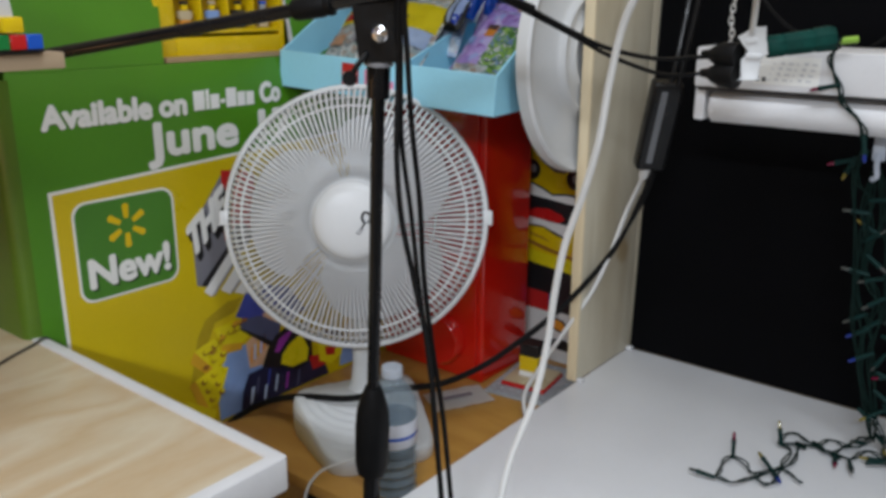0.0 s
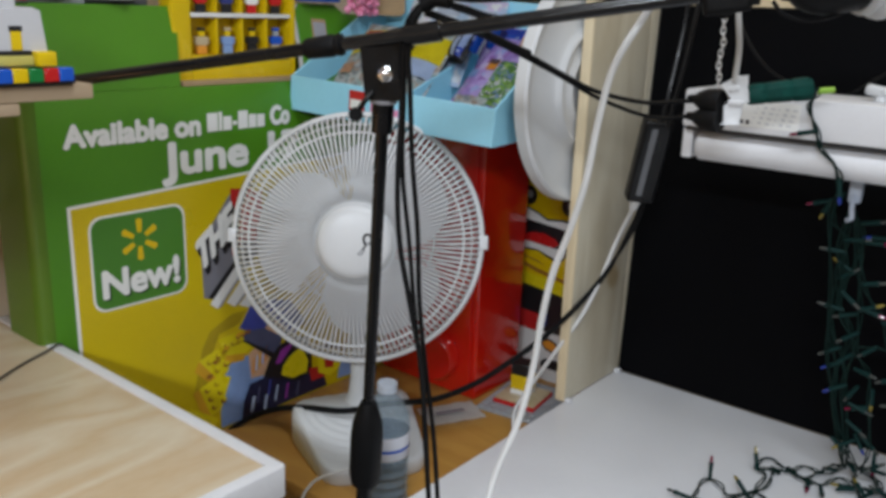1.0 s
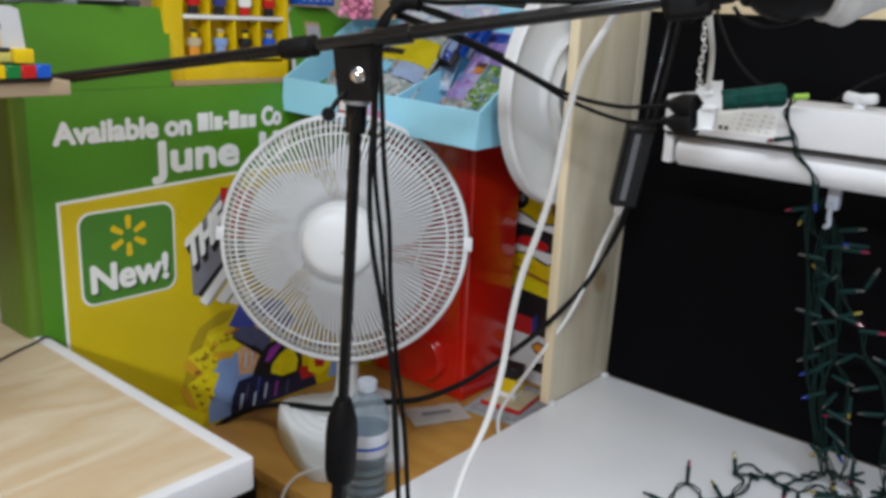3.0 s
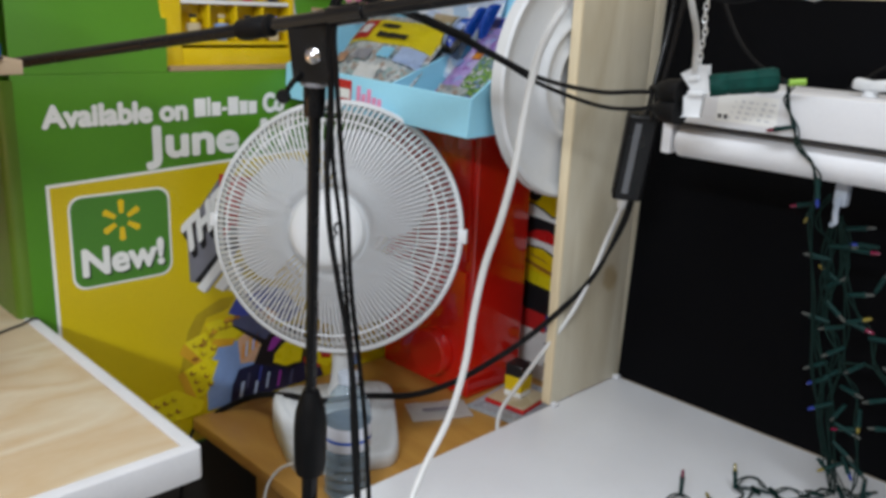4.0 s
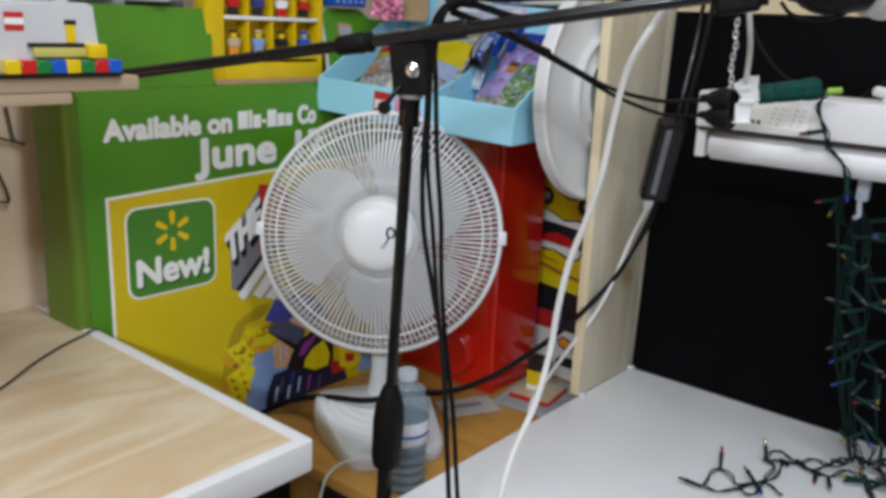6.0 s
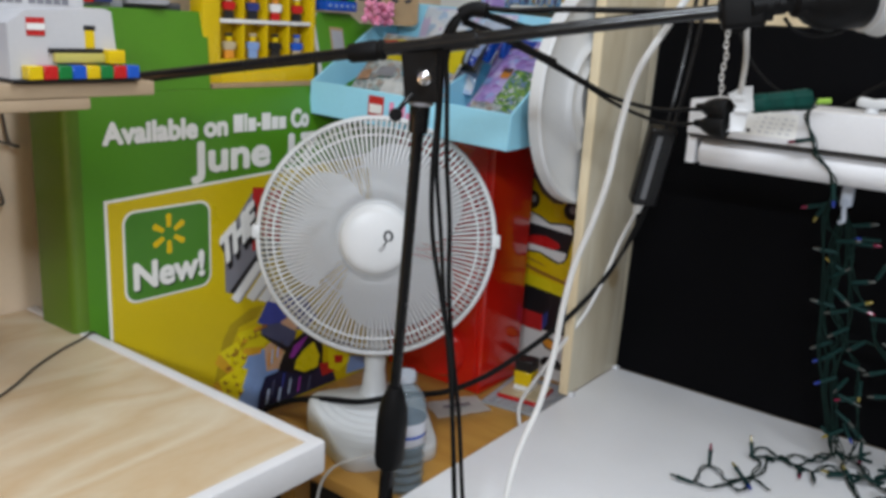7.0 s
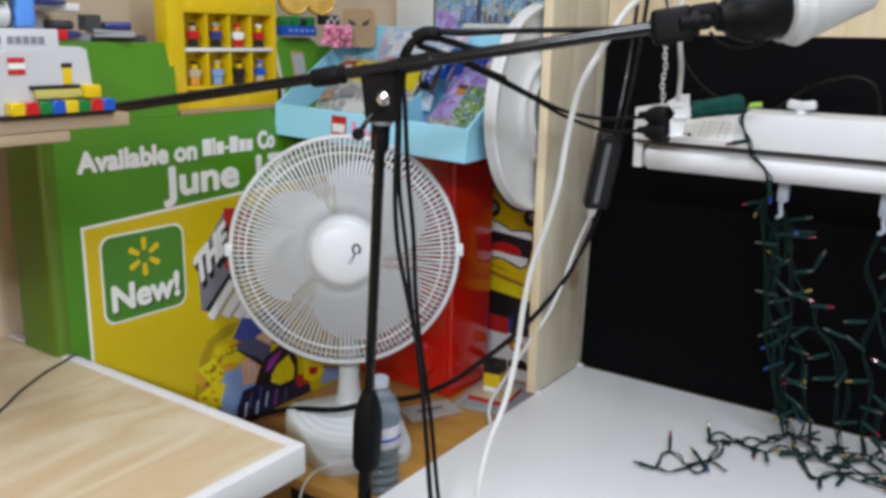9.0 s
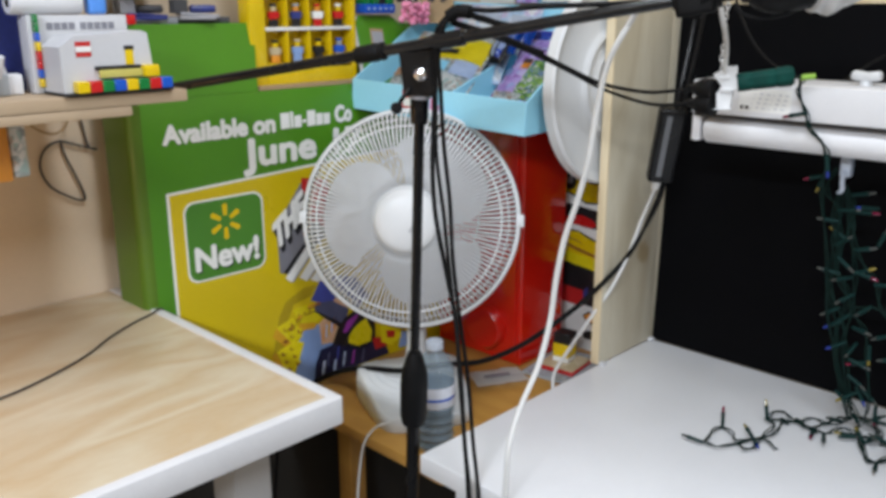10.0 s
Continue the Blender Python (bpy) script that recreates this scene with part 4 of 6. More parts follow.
    """A wedge-like foot: broad at the column, narrower and low in front, with ripples on its top."""
    bm = bmesh.new()
    n, rings = 72, []
    levels = [(0.985, 0.0), (1.0, 0.10), (1.0, 0.55), (0.992, 0.78), (0.975, 0.92), (0.95, 0.985)] + [(0.93 - 0.0365 * k, 1.0 + 0.008 * k) for k in range(24)]
    for k, part_of in levels:
        row = []
        for i in range(n):
            a = 2 * math.pi * i / n
            c, s = math.cos(a), math.sin(a)
            q = (abs(c) ** 5.5 + abs(s) ** 5.5) ** (-1 / 5.5)
            y = 0.100 * q * s * k + 0.010 * (1 - k)
            x = 0.097 * q * c * k * (1.0 + 1.3 * y)
            back = min(1, max(0, (y + 0.095) / 0.17))
            high = 0.026 + 0.036 * back * back * (3 - 2 * back)
            z = high * part_of
            if k < 0.94:
                r = math.hypot(x, y - 0.045)
                if 0.045 < r < 0.135:
                    z += 0.0011 * math.sin(2 * math.pi * r / 0.0145)
            row.append(bm.verts.new((x, y, z)))
        rings.append(row)
    for a, b in zip(rings, rings[1:]):
        for i in range(n):
            bm.faces.new((a[i], a[(i + 1) % n], b[(i + 1) % n], b[i]))
    bm.faces.new(rings[0][::-1])
    bm.faces.new(rings[-1])
    return bm


fb = foot()
fb.transform(Matrix.Translation((-0.878, 0.916, OAK)) @ pose(0, 0, 0, 0, 0, 61))
part("foot", fb, "fanwhite", fan, "wide wedge-shaped white foot with ripples")
part("cord", tube([(-0.775, 0.868, OAK + 0.040), (-0.79, 0.842, OAK + 0.040), (-0.825, 0.805, OAK + 0.028), (-0.850, 0.778, OAK + 0.010), (-0.860, 0.760, OAK - 0.04), (-0.865, 0.750, OAK - 0.2), (-0.86, 0.75, 0.05)], 0.0022), "cord", fan, "white power cord")


def rib(points):
    """One moulded spoke of the grille: flat-sided, widening outwards."""
    bm = bmesh.new()
    rows = []
    for r, z in points:
        w = 0.0107 * r
        rows.append([bm.verts.new((r, y, z + dz)) for y, dz in ((-w, -0.0014), (-w * 0.8, 0.0011), (w * 0.8, 0.0011), (w, -0.0014))])
    for a, b in zip(rows, rows[1:]):
        for k in range(4):
            bm.faces.new((a[k], a[(k + 1) % 4], b[(k + 1) % 4], b[k]))
    bm.faces.new(rows[0][::-1])
    bm.faces.new(rows[-1])
    return bm


wire_mesh = mesh_from("wire", rib(((0.0605, 0.0595), (0.066, 0.0630), (0.075, 0.0642), (0.100, 0.0605), (0.135, 0.0500), (0.1645, 0.0360), (0.1775, 0.0255), (0.1875, 0.0130), (0.1935, -0.002))), True)
wire_mesh.materials.append(M["fanwhite"])
SPOKES = 136
for k in range(SPOKES):
    w = part("wire", wire_mesh, "fanwhite", fan)
    w.matrix_parent_inverse = Matrix.Identity(4)
    w.matrix_basis = fan.matrix_basis.inverted() @ FAN @ pose(0, 0, 0, 0, 0, 360 * k / SPOKES)

# ---- water bottle ----
bot = thing("water_bottle", (-0.745, 0.830, OAK), "clear plastic water bottle with a pale label, half full", "bottle")
bmx = Matrix.Translation((-0.745, 0.830, OAK)) @ Matrix.Diagonal((1, 1, 0.955, 1))
ribs = [(0.0318 + 0.0018 * math.cos(k * math.pi), 0.012 + 0.008 * k) for k in range(9)]
ribs += [(0.0334, 0.088), (0.0334, 0.128)] + [(0.0336 - 0.0003 * k + 0.0011 * math.cos(k * math.pi), 0.132 + 0.0045 * k) for k in range(5)]
part("shell", lathe([(0, 0.004), (0.02, 0.001), (0.029, 0.004), *ribs, (0.0305, 0.158), (0.0255, 0.170), (0.0175, 0.181), (0.0128, 0.186), (0.0128, 0.192)], 40, bmx), "bottle", bot, "ribbed clear plastic shell")
part("water", lathe([(0, 0.006), (0.026, 0.006), (0.0295, 0.012), (0.0295, 0.076), (0, 0.076)], 32, bmx), "water", bot)
part("label", lathe([(0.0338, 0.089), (0.0342, 0.090), (0.0342, 0.127), (0.0338, 0.128)], 40, bmx), "tape", bot, "pale blue and white paper label")
part("label_stripe", lathe([(0.0344, 0.103), (0.0345, 0.104), (0.0345, 0.107), (0.0344, 0.108)], 40, bmx), "brickblue", bot, "thin blue stripe")
part("cap", lathe([(0.0140, 0.190), (0.0148, 0.191), (0.0148, 0.203), (0.0138, 0.205), (0, 0.205)], 28, bmx), "haze", bot, "translucent pale blue screw cap")

# ---- boom stand ----
stand = thing("boom_stand", (-0.752, 0.758, 0), "black steel boom stand with cables hung along its pole", "stand")
P0, P1 = Vector((-0.750, 0.757, 0.02)), Vector((-0.628, 0.689, 1.30))


def along(z):
    return P0 + (P1 - P0) * ((z - P0.z) / (P1.z - P0.z))


part("upper_tube", rod(along(0.86), along(1.262), 0.0072), "blacksteel", stand)
part("lower_tube", rod(along(0.03), along(0.80), 0.0105), "blacksteel", stand)
ax = (P1 - P0).to_track_quat("Z", "Y").to_matrix().to_4x4()
part("clutch", lathe([(0.011, -0.072), (0.0180, -0.068), (0.0205, -0.055), (0.0212, 0.000), (0.0195, 0.022), (0.0135, 0.044), (0.0098, 0.054), (0, 0.055)], 28, Matrix.Translation(along(0.835)) @ ax), "rubber", stand, "black rubber height clutch")
for k in range(3):
    a = radians(120 * k + 30)
    part("leg", rod(along(0.10), along(0.015) + Vector((0.28 * math.cos(a), 0.28 * math.sin(a), 0)), 0.008, 12), "blacksteel", stand)
part("collar", lathe([(0.0, -0.02), (0.012, -0.02), (0.0125, 0.014), (0.0148, 0.015), (0.0148, 0.021), (0, 0.022)], 24, Matrix.Translation(along(1.255)) @ ax), "blacksteel", stand)
part("collar_ring", lathe([(0.0150, 0.0135), (0.0156, 0.0145), (0.0156, 0.0205), (0.0150, 0.0215)], 24, Matrix.Translation(along(1.255)) @ ax), "steelgrey", stand, "grey plastic ring")
DIR = Vector((0.906, 0.389, 0.166)).normalized()
B0 = Vector((-0.592, 0.688, 1.342))
to_cam = Vector((0.62, -0.77, 0)).normalized()
sidew = Vector((0.77, 0.62, 0)).normalized()
hm = Matrix((sidew, Vector((0, 0, 1)), to_cam)).transposed().to_4x4()
hm.translation = P1 + to_cam * 0.006
part("head_plate", plate([(-0.020, -0.028), (0.018, -0.028), (0.021, 0.0), (0.024, 0.052), (-0.027, 0.036), (-0.023, 0.0)], 0.008, hm), "blacksteel", stand, "black swivel head plate")
part("head_plate", plate([(-0.018, -0.026), (0.016, -0.026), (0.022, 0.046), (-0.024, 0.034)], 0.010, hm @ Matrix.Translation((0, 0, -0.016))), "blacksteel", stand)
part("screw", lathe([(0, 0), (0.0085, 0), (0.008, 0.003), (0.005, 0.0055), (0, 0.006)], 20, hm @ Matrix.Translation((0.002, 0.0, 0.0082))), "chrome", stand, "shiny chrome screw")
part("wing_nut", tube([hm @ Vector(q) for q in ((-0.011, -0.018, 0.012), (-0.020, -0.029, 0.014), (-0.027, -0.040, 0.014))], 0.003, 8, 3), "blacksteel", stand)
part("wing_knob", lathe([(0, -0.004), (0.007, -0.004), (0.008, 0), (0.007, 0.004), (0, 0.004)], 20, hm @ Matrix.Translation((-0.029, -0.043, 0.014))), "rubber", stand)
part("boom", rod(B0 - DIR * 0.50, B0 - DIR * 0.0795, 0.0070), "blacksteel", stand, "black boom arm")
part("boom", rod(B0 - DIR * 0.0790, B0 + DIR * 0.295, 0.0074), "boomsteel", stand, "glossy black boom arm")
boomq = DIR.to_track_quat("Z", "Y").to_matrix().to_4x4()
part("boom_sleeve", lathe([(0.0072, -0.121), (0.0100, -0.120), (0.0112, -0.117), (0.0118, -0.100), (0.0122, -0.088), (0.0108, -0.084), (0.0122, -0.081), (0.0116, -0.077), (0.0076, -0.076)], 24, Matrix.Translation(B0) @ boomq), "rubber", stand, "black rubber boom sleeve")
part("boom_sleeve", rod(B0 - DIR * 0.005, B0 + DIR * 0.034, 0.0108), "boomsteel", stand, "black boom clamp")
part("boom_end", rod(B0 + DIR * 0.290, B0 + DIR * 0.355, 0.0105), "rubber", stand)
part("boom_end", rod(B0 + DIR * 0.322, B0 + DIR * 0.343, 0.0155), "rubber", stand)

# ---- lamp on the boom ----
L0 = B0 + DIR * 0.352
LD = Vector((0.68, 0.70, 0.17)).normalized()
lq = LD.to_track_quat("Z", "Y").to_matrix().to_4x4()
bulb = thing("lamp_socket", tuple(L0), "black lamp socket with a white spiral bulb base, unlit", "lamp")
part("socket", lathe([(0, -0.034), (0.0085, -0.034), (0.0090, 0.010), (0.0150, 0.013), (0.0165, 0.020), (0.0235, 0.027), (0.0300, 0.038), (0.0335, 0.050), (0.034, 0.058), (0.034, 0.084), (0.031, 0.088), (0, 0.088)], 32, Matrix.Translation(L0) @ lq), "rubber", bulb)
part("bulb_base", lathe([(0.024, 0.085), (0.039, 0.088), (0.0395, 0.094), (0.0375, 0.096), (0.044, 0.101), (0.0455, 0.105), (0.044, 0.110), (0.0405, 0.118), (0.0395, 0.120), (0.0395, 0.124), (0.034, 0.145), (0.025, 0.178), (0.020, 0.20), (0, 0.202)], 32, Matrix.Translation(L0) @ lq), "fanwhite", bulb, "white ribbed bulb base")
part("lead", tube([L0 + LD * 0.085 + Vector((0, -0.008, -0.031)), L0 + LD * 0.068 + Vector((0, -0.010, -0.037)), L0 + LD * 0.045 + Vector((0, -0.010, -0.037)), L0 + LD * 0.02 + Vector((0, -0.006, -0.028)), L0 + LD * 0.005 + Vector((0, 0, -0.014))], 0.002), "rubber", bulb, "thin black lamp lead")
part("mount", box((-0.010, -0.015, -0.020), (0.034, 0.015, 0.019), 0.006, 3, Matrix.Translation(B0 + DIR * 0.302) @ DIR.to_track_quat("X", "Z").to_matrix().to_4x4()), "rubber", bulb)
mountm = Matrix.Translation(B0 + DIR * 0.302) @ DIR.to_track_quat("X", "Z").to_matrix().to_4x4()
part("mount_ear", box((0.034, -0.009, 0.003), (0.062, 0.009, 0.018), 0.003, 2, mountm), "rubber", bulb, "black clamp ear")
part("mount_knob", lathe([(0, -0.012), (0.010, -0.012), (0.012, -0.008), (0.012, 0.003), (0.008, 0.006), (0, 0.007)], 14, mountm @ Matrix.Translation((0.010, 0.020, -0.012)) @ pose(0, 0, 0, 90, 0, 0)), "rubber", bulb, "black clamp knob")

# ---- cables hung on the stand ----
HUNG = ([(-0.607, 0.694, 1.262), (-0.607, 0.690, 1.188), (-0.602, 0.690, 1.116), (-0.586, 0.693, 1.042), (-0.568, 0.695, 0.967), (-0.555, 0.690, 0.888), (-0.543, 0.687, 0.800), (-0.530, 0.683, 0.691)],
        [(-0.602, 0.692, 1.271), (-0.605, 0.696, 1.192), (-0.600, 0.704, 1.114), (-0.591, 0.706, 1.034), (-0.577, 0.705, 0.955), (-0.562, 0.701, 0.876), (-0.551, 0.697, 0.788), (-0.534, 0.692, 0.679)],
        [(-0.592, 0.690, 1.287), (-0.592, 0.697, 1.207), (-0.587, 0.703, 1.130), (-0.586, 0.708, 1.050), (-0.581, 0.716, 0.967), (-0.563, 0.714, 0.883), (-0.547, 0.709, 0.789), (-0.528, 0.702, 0.675)])
for n, (r, way) in enumerate(zip((0.0033, 0.0027, 0.0029), HUNG)):
    c = thing("hanging_cable", (-0.60, 0.70, 0.3), "black rubber cable hanging along the boom stand", "cable", "cables on the stand")
    if n == 0:
        over = [(-0.33, 0.803, 1.392), (-0.38, 0.783, 1.388), (-0.43, 0.762, 1.386), (-0.48, 0.742, 1.384), (-0.53, 0.720, 1.380), (-0.570, 0.703, 1.380), (-0.592, 0.690, 1.362), (-0.603, 0.688, 1.325)]
    else:
        over = [tuple(B0 + DIR * q + Vector((-0.004, 0.010, 0.002 * n))) for q in (0.27, 0.18, 0.10)] + [(-0.548, 0.717, 1.366 + 0.003 * n), (-0.572, 0.704, 1.377), (-0.592 + 0.004 * n, 0.690, 1.362), (-0.603 + 0.005 * n, 0.688, 1.325)]
    part("cord", tube(over + way + [(-0.525 + 0.004 * n, 0.685, 0.40), (-0.525, 0.68 - 0.008 * n, 0.02)], r), "rubber", c)

band = thing("cable_tie", (-0.572, 0.702, 1.376), "black hook-and-loop tie round the cables on the stand", "cable tie")
part("band", tube([(-0.556, 0.708, 1.378), (-0.572, 0.7025, 1.379), (-0.584, 0.697, 1.372)], 0.0088, 12, 4), "rubber", band)

pair = thing("twin_cable", (-0.5, 0.9, 1.25), "pair of thin black cables from the boom to the power strip", "cable")
part("cord", tube([(-0.585, 0.700, 1.368), (-0.562, 0.760, 1.350), (-0.543, 0.809, 1.331), (-0.505, 0.852, 1.303), (-0.474, 0.886, 1.283), (-0.445, 0.95, 1.270), (-0.428, 1.0, 1.270), (-0.412, 1.03, 1.270)], 0.0026), "rubber", pair)
part("cord", tube([(-0.584, 0.702, 1.364), (-0.561, 0.762, 1.345), (-0.543, 0.811, 1.326), (-0.505, 0.854, 1.299), (-0.475, 0.888, 1.276), (-0.448, 0.955, 1.254), (-0.43, 1.0, 1.250), (-0.412, 1.03, 1.254)], 0.0024), "rubber", pair)
part("tie", tube([(-0.556, 0.776, 1.343), (-0.545, 0.803, 1.332), (-0.532, 0.824, 1.323)], 0.0052, 10, 4), "rubber", pair, "black cable tie sleeve")

wc = thing("white_power_cord", (-0.5, 0.8, TABLE), "thick white power cord looping from the boom to the table", "cable")
part("cord", tube([(-0.255, 0.850, 1.428), (-0.300, 0.846, 1.437), (-0.340, 0.838, 1.433), (-0.369, 0.829, 1.412), (-0.391, 0.815, 1.369), (-0.414, 0.804, 1.318), (-0.425, 0.800, 1.258), (-0.432, 0.798, 1.198), (-0.447, 0.798, 1.140), (-0.463, 0.795, 1.086), (-0.470, 0.789, 1.028), (-0.473, 0.783, 0.970), (-0.476, 0.764, 0.909), (-0.482, 0.733, 0.852), (-0.477, 0.705, 0.805), (-0.474, 0.697, 0.755), (-0.476, 0.695, 0.70), (-0.49, 0.69, 0.5), (-0.50, 0.68, 0.02)], 0.0040), "cord", wc)


# ---- power adapter and its cords ----
ad = thing("power_adapter", (-0.562, 1.212, 1.08), "black plastic power adapter hanging by its cords", "adapter")
A0, A1 = Vector((-0.571, 1.217, 1.090)), Vector((-0.5375, 1.190, 1.222))
up_a = (A1 - A0).normalized()
out_a = Vector((0.66, -0.75, 0.1))
out_a = (out_a - up_a * out_a.dot(up_a)).normalized()
am = Matrix((up_a.cross(out_a) * -1, out_a * -1, up_a)).transposed().to_4x4()
am.translation = (A0 + A1) / 2
hl = (A1 - A0).length / 2
part("case", box((-0.0225, -0.0125, -hl), (0.0225, 0.0145, hl), 0.007, 3, am), "adaptercase", ad)
part("case_seam", box((-0.0229, 0.0005, -hl * 0.93), (0.0229, 0.0020, hl * 0.93), 0.0005, 1, am), "black", ad, "dark moulding seam")
# grey strip that paints the glossy highlight down the case
part("label", box((0.001, -0.0131, -hl * 0.80), (0.010, -0.0126, hl * 0.84), 0, 1, am), "sheengrey", ad, "grey strip painted as the case's highlight")
part("cord", tube([A1 + Vector((0.004, 0, -0.01)), (-0.529, 1.195, 1.26), (-0.526, 1.21, 1.33), (-0.522, 1.216, 1.40), (-0.512, 1.22, 1.60)], 0.0036), "adaptercase", ad)
part("cord", tube([A1 + Vector((0.014, 0, -0.01)), (-0.518, 1.20, 1.27), (-0.511, 1.21, 1.34), (-0.505, 1.216, 1.42), (-0.492, 1.22, 1.60)], 0.0036), "adaptercase", ad)
part("plug", rod(A0 + Vector((-0.004, 0.0, 0.004)), A0 + Vector((-0.012, 0.008, -0.017)), 0.0095, 14, 0.0070), "cord", ad, "white cord plug")
part("white_cord", tube([A0 + Vector((-0.011, 0.007, -0.014)), (-0.592, 1.234, 1.058), (-0.616, 1.242, 1.005), (-0.633, 1.231, 0.937), (-0.650, 1.208, 0.875), (-0.681, 1.183, 0.808), (-0.714, 1.172, 0.744), (-0.732, 1.150, 0.695), (-0.715, 1.125, 0.668), (-0.682, 1.10, 0.660)], 0.0036), "cord", ad, "thin white cord")
long_c = thing("long_black_cable", (-0.8, 1.0, 0.7), "twin black cable draped from the adapter past the fan", "cable")
for o in (0.0, 0.0052):
    part("cord", tube([(-0.560 - o, 1.228, 1.13), (-0.569 - o, 1.231, 1.075), (-0.585 - o, 1.234, 1.031), (-0.619, 1.235, 0.966 - o), (-0.644, 1.220, 0.919 - o), (-0.664, 1.180, 0.879 - o), (-0.692, 1.147, 0.839 - o), (-0.726, 1.113, 0.801 - o), (-0.764, 1.069, 0.764 - o), (-0.811, 1.018, 0.737 - o), (-0.857, 0.950, 0.738 - o), (-0.895, 0.895, 0.732 - o), (-0.965, 0.872, 0.722 - o), (-1.030, 0.866, 0.700 - o), (-1.075, 0.850, 0.676 - o), (-1.098, 0.81, 0.652 - o), (-1.104, 0.76, 0.60), (-1.10, 0.72, 0.3), (-1.09, 0.70, 0.02)], 0.0029), "rubber", long_c)


# ---- shop light hung over the table, with its power strip ----
fix = thing("shop_light", (0.3, 1.2, 1.18), "white metal tube light fixture hanging by chains, unlit", "lamp")
part("housing", box((-0.484, 1.150, 1.222), (0.75, 1.275, 1.274), 0.004), "whitepaint", fix, "white sheet-metal housing")
part("end_plate", box((-0.482, 1.152, 1.178), (-0.468, 1.25, 1.2215), 0.003), "whitepaint", fix, "white end plate")
part("diffuser", lathe([(0, 0), (0.018, 0.0), (0.0215, 0.003), (0.0215, 1.19), (0.018, 1.195), (0, 1.195)], 32, Matrix.Translation((-0.464, 1.173, 1.196)) @ pose(0, 0, 0, 0, 90, 0)), "whitepaint", fix, "white tube")
part("slot", box((-0.478, 1.1493, 1.2180), (0.74, 1.158, 1.2215), 0), "black", fix, "dark gap under the housing")
cm = bmesh.new()
cz = 1.276
k = 0
while cz < 2.49:
    lm = Matrix.Translation((-0.447 + 0.0015 * math.sin(k), 1.168, cz)) @ pose(0, 0, 0, 90, 0, 90 * (k % 2) + 20)
    t_ = torus(0.0037, 0.0013, lm @ Matrix.Diagonal((0.75, 1.35, 1, 1)), 12, 5)
    me = bpy.data.meshes.new("tmp")
    t_.to_mesh(me)
    t_.free()
    cm.from_mesh(me)
    bpy.data.meshes.remove(me)
    cz += 0.0078
    k += 1
part("chain", cm, "zinc", fix, "thin steel hanging chain")
for u in (-0.247, -0.10):
    clip = part("wing_clip", lathe([(0.010, 0), (0.008, 0.004), (0.0065, 0.010), (0.010, 0.014), (0, 0.015)], 20, Matrix.Translation((u, 1.215, 1.2745))), "fanwhite", fix, "white plastic wing clip on top")
    for s_ in (-1, 1):
        part("wing", box((-0.004, -0.009, -0.0075), (0.0195, 0.009, 0.0065), 0.0058, 3, Matrix.Translation((u + 0.001 * s_, 1.215, 1.2865)) @ pose(0, 0, 0, 0, -8, 90 - 90 * s_)), "fanwhite", clip)
part("label_sheet", box((-0.405, 1.1494, 1.231), (-0.325, 1.1499, 1.266), 0), "white", fix, "white rating label")
for k in range(24):
    u0, z0 = -0.388 + 0.0095 * (k % 6) + 0.002 * (k // 6), 1.236 + 0.0068 * (k // 6)
    part("label_bar", box((u0, 1.1488, z0), (u0 + 0.0030 + 0.0016 * (k * 7 % 3), 1.1493, z0 + 0.0016 + 0.0008 * (k * 5 % 3)), 0), "fangrey", fix, "grey unreadable print")
for u0 in (-0.4025, -0.3945):
    part("label_mark", box((u0, 1.1488, 1.2345), (u0 + 0.0050, 1.1493, 1.2400), 0), "darkgrey", fix, "small dark mark on the label")
strip = thing("extension_tap", (-0.365, 1.018, 1.25), "white extension cord tap with plugs hanging from its cord", "power tap")
part("cord", tube([(-0.366, 1.016, 1.30), (-0.360, 1.0, 1.34), (-0.352, 0.96, 1.39), (-0.348, 0.945, 1.46), (-0.346, 0.94, 1.8), (-0.346, 0.94, 2.49)], 0.0034), "cord", strip, "white extension cord")
for z in (1.273, 1.2515):
    part("black_plug", lathe([(0, 0), (0.0145, 0), (0.0155, 0.004), (0.0145, 0.020), (0.0100, 0.031), (0.0060, 0.037), (0.0045, 0.046), (0, 0.046)], 20, Matrix.Translation((-0.378, 1.016, z)) @ pose(0, 0, 0, 0, -90, -8)), "rubber", strip, "black moulded plug")
tapm = Matrix(((0.95, 0.0, 0.31), (0.31, 0.0, -0.95), (0.0, 1.0, 0.0))).to_4x4()
tapm.translation = (-0.366, 1.024, 1.2755)
tap_mesh = plate([(-0.0150, 0.0185), (-0.0020, 0.0300), (0.0095, 0.0285), (0.0110, 0.0140), (0.0170, 0.0080), (0.0150, 0.0015), (0.0100, -0.0040), (0.0085, -0.0275), (-0.0115, -0.0290), (-0.0095, -0.0070), (-0.0062, 0.0015)][::-1], 0.014, tapm @ Matrix.Translation((0, 0, -0.007)))
bmesh.ops.bevel(tap_mesh, geom=tap_mesh.edges[:], offset=0.0022, segments=2, affect="EDGES", profile=0.6)
tap = part("cube_tap", tap_mesh, "fanwhite", strip, "white cube tap")
part("tap_lip", box((-0.0075, -0.0045, 0.0065), (0.0100, 0.0010, 0.0095), 0.0012, 2, tapm), "fanwhite", tap)
part("tap_lip", box((-0.0055, 0.0120, 0.0065), (0.0070, 0.0175, 0.0090), 0.0012, 2, tapm @ pose(0, 0, 0, 0, 0, 12)), "fanwhite", tap)
gpm = Matrix.Translation((-0.354, 1.030, 1.283)) @ pose(0, 0, 0, 0, -9, 30)
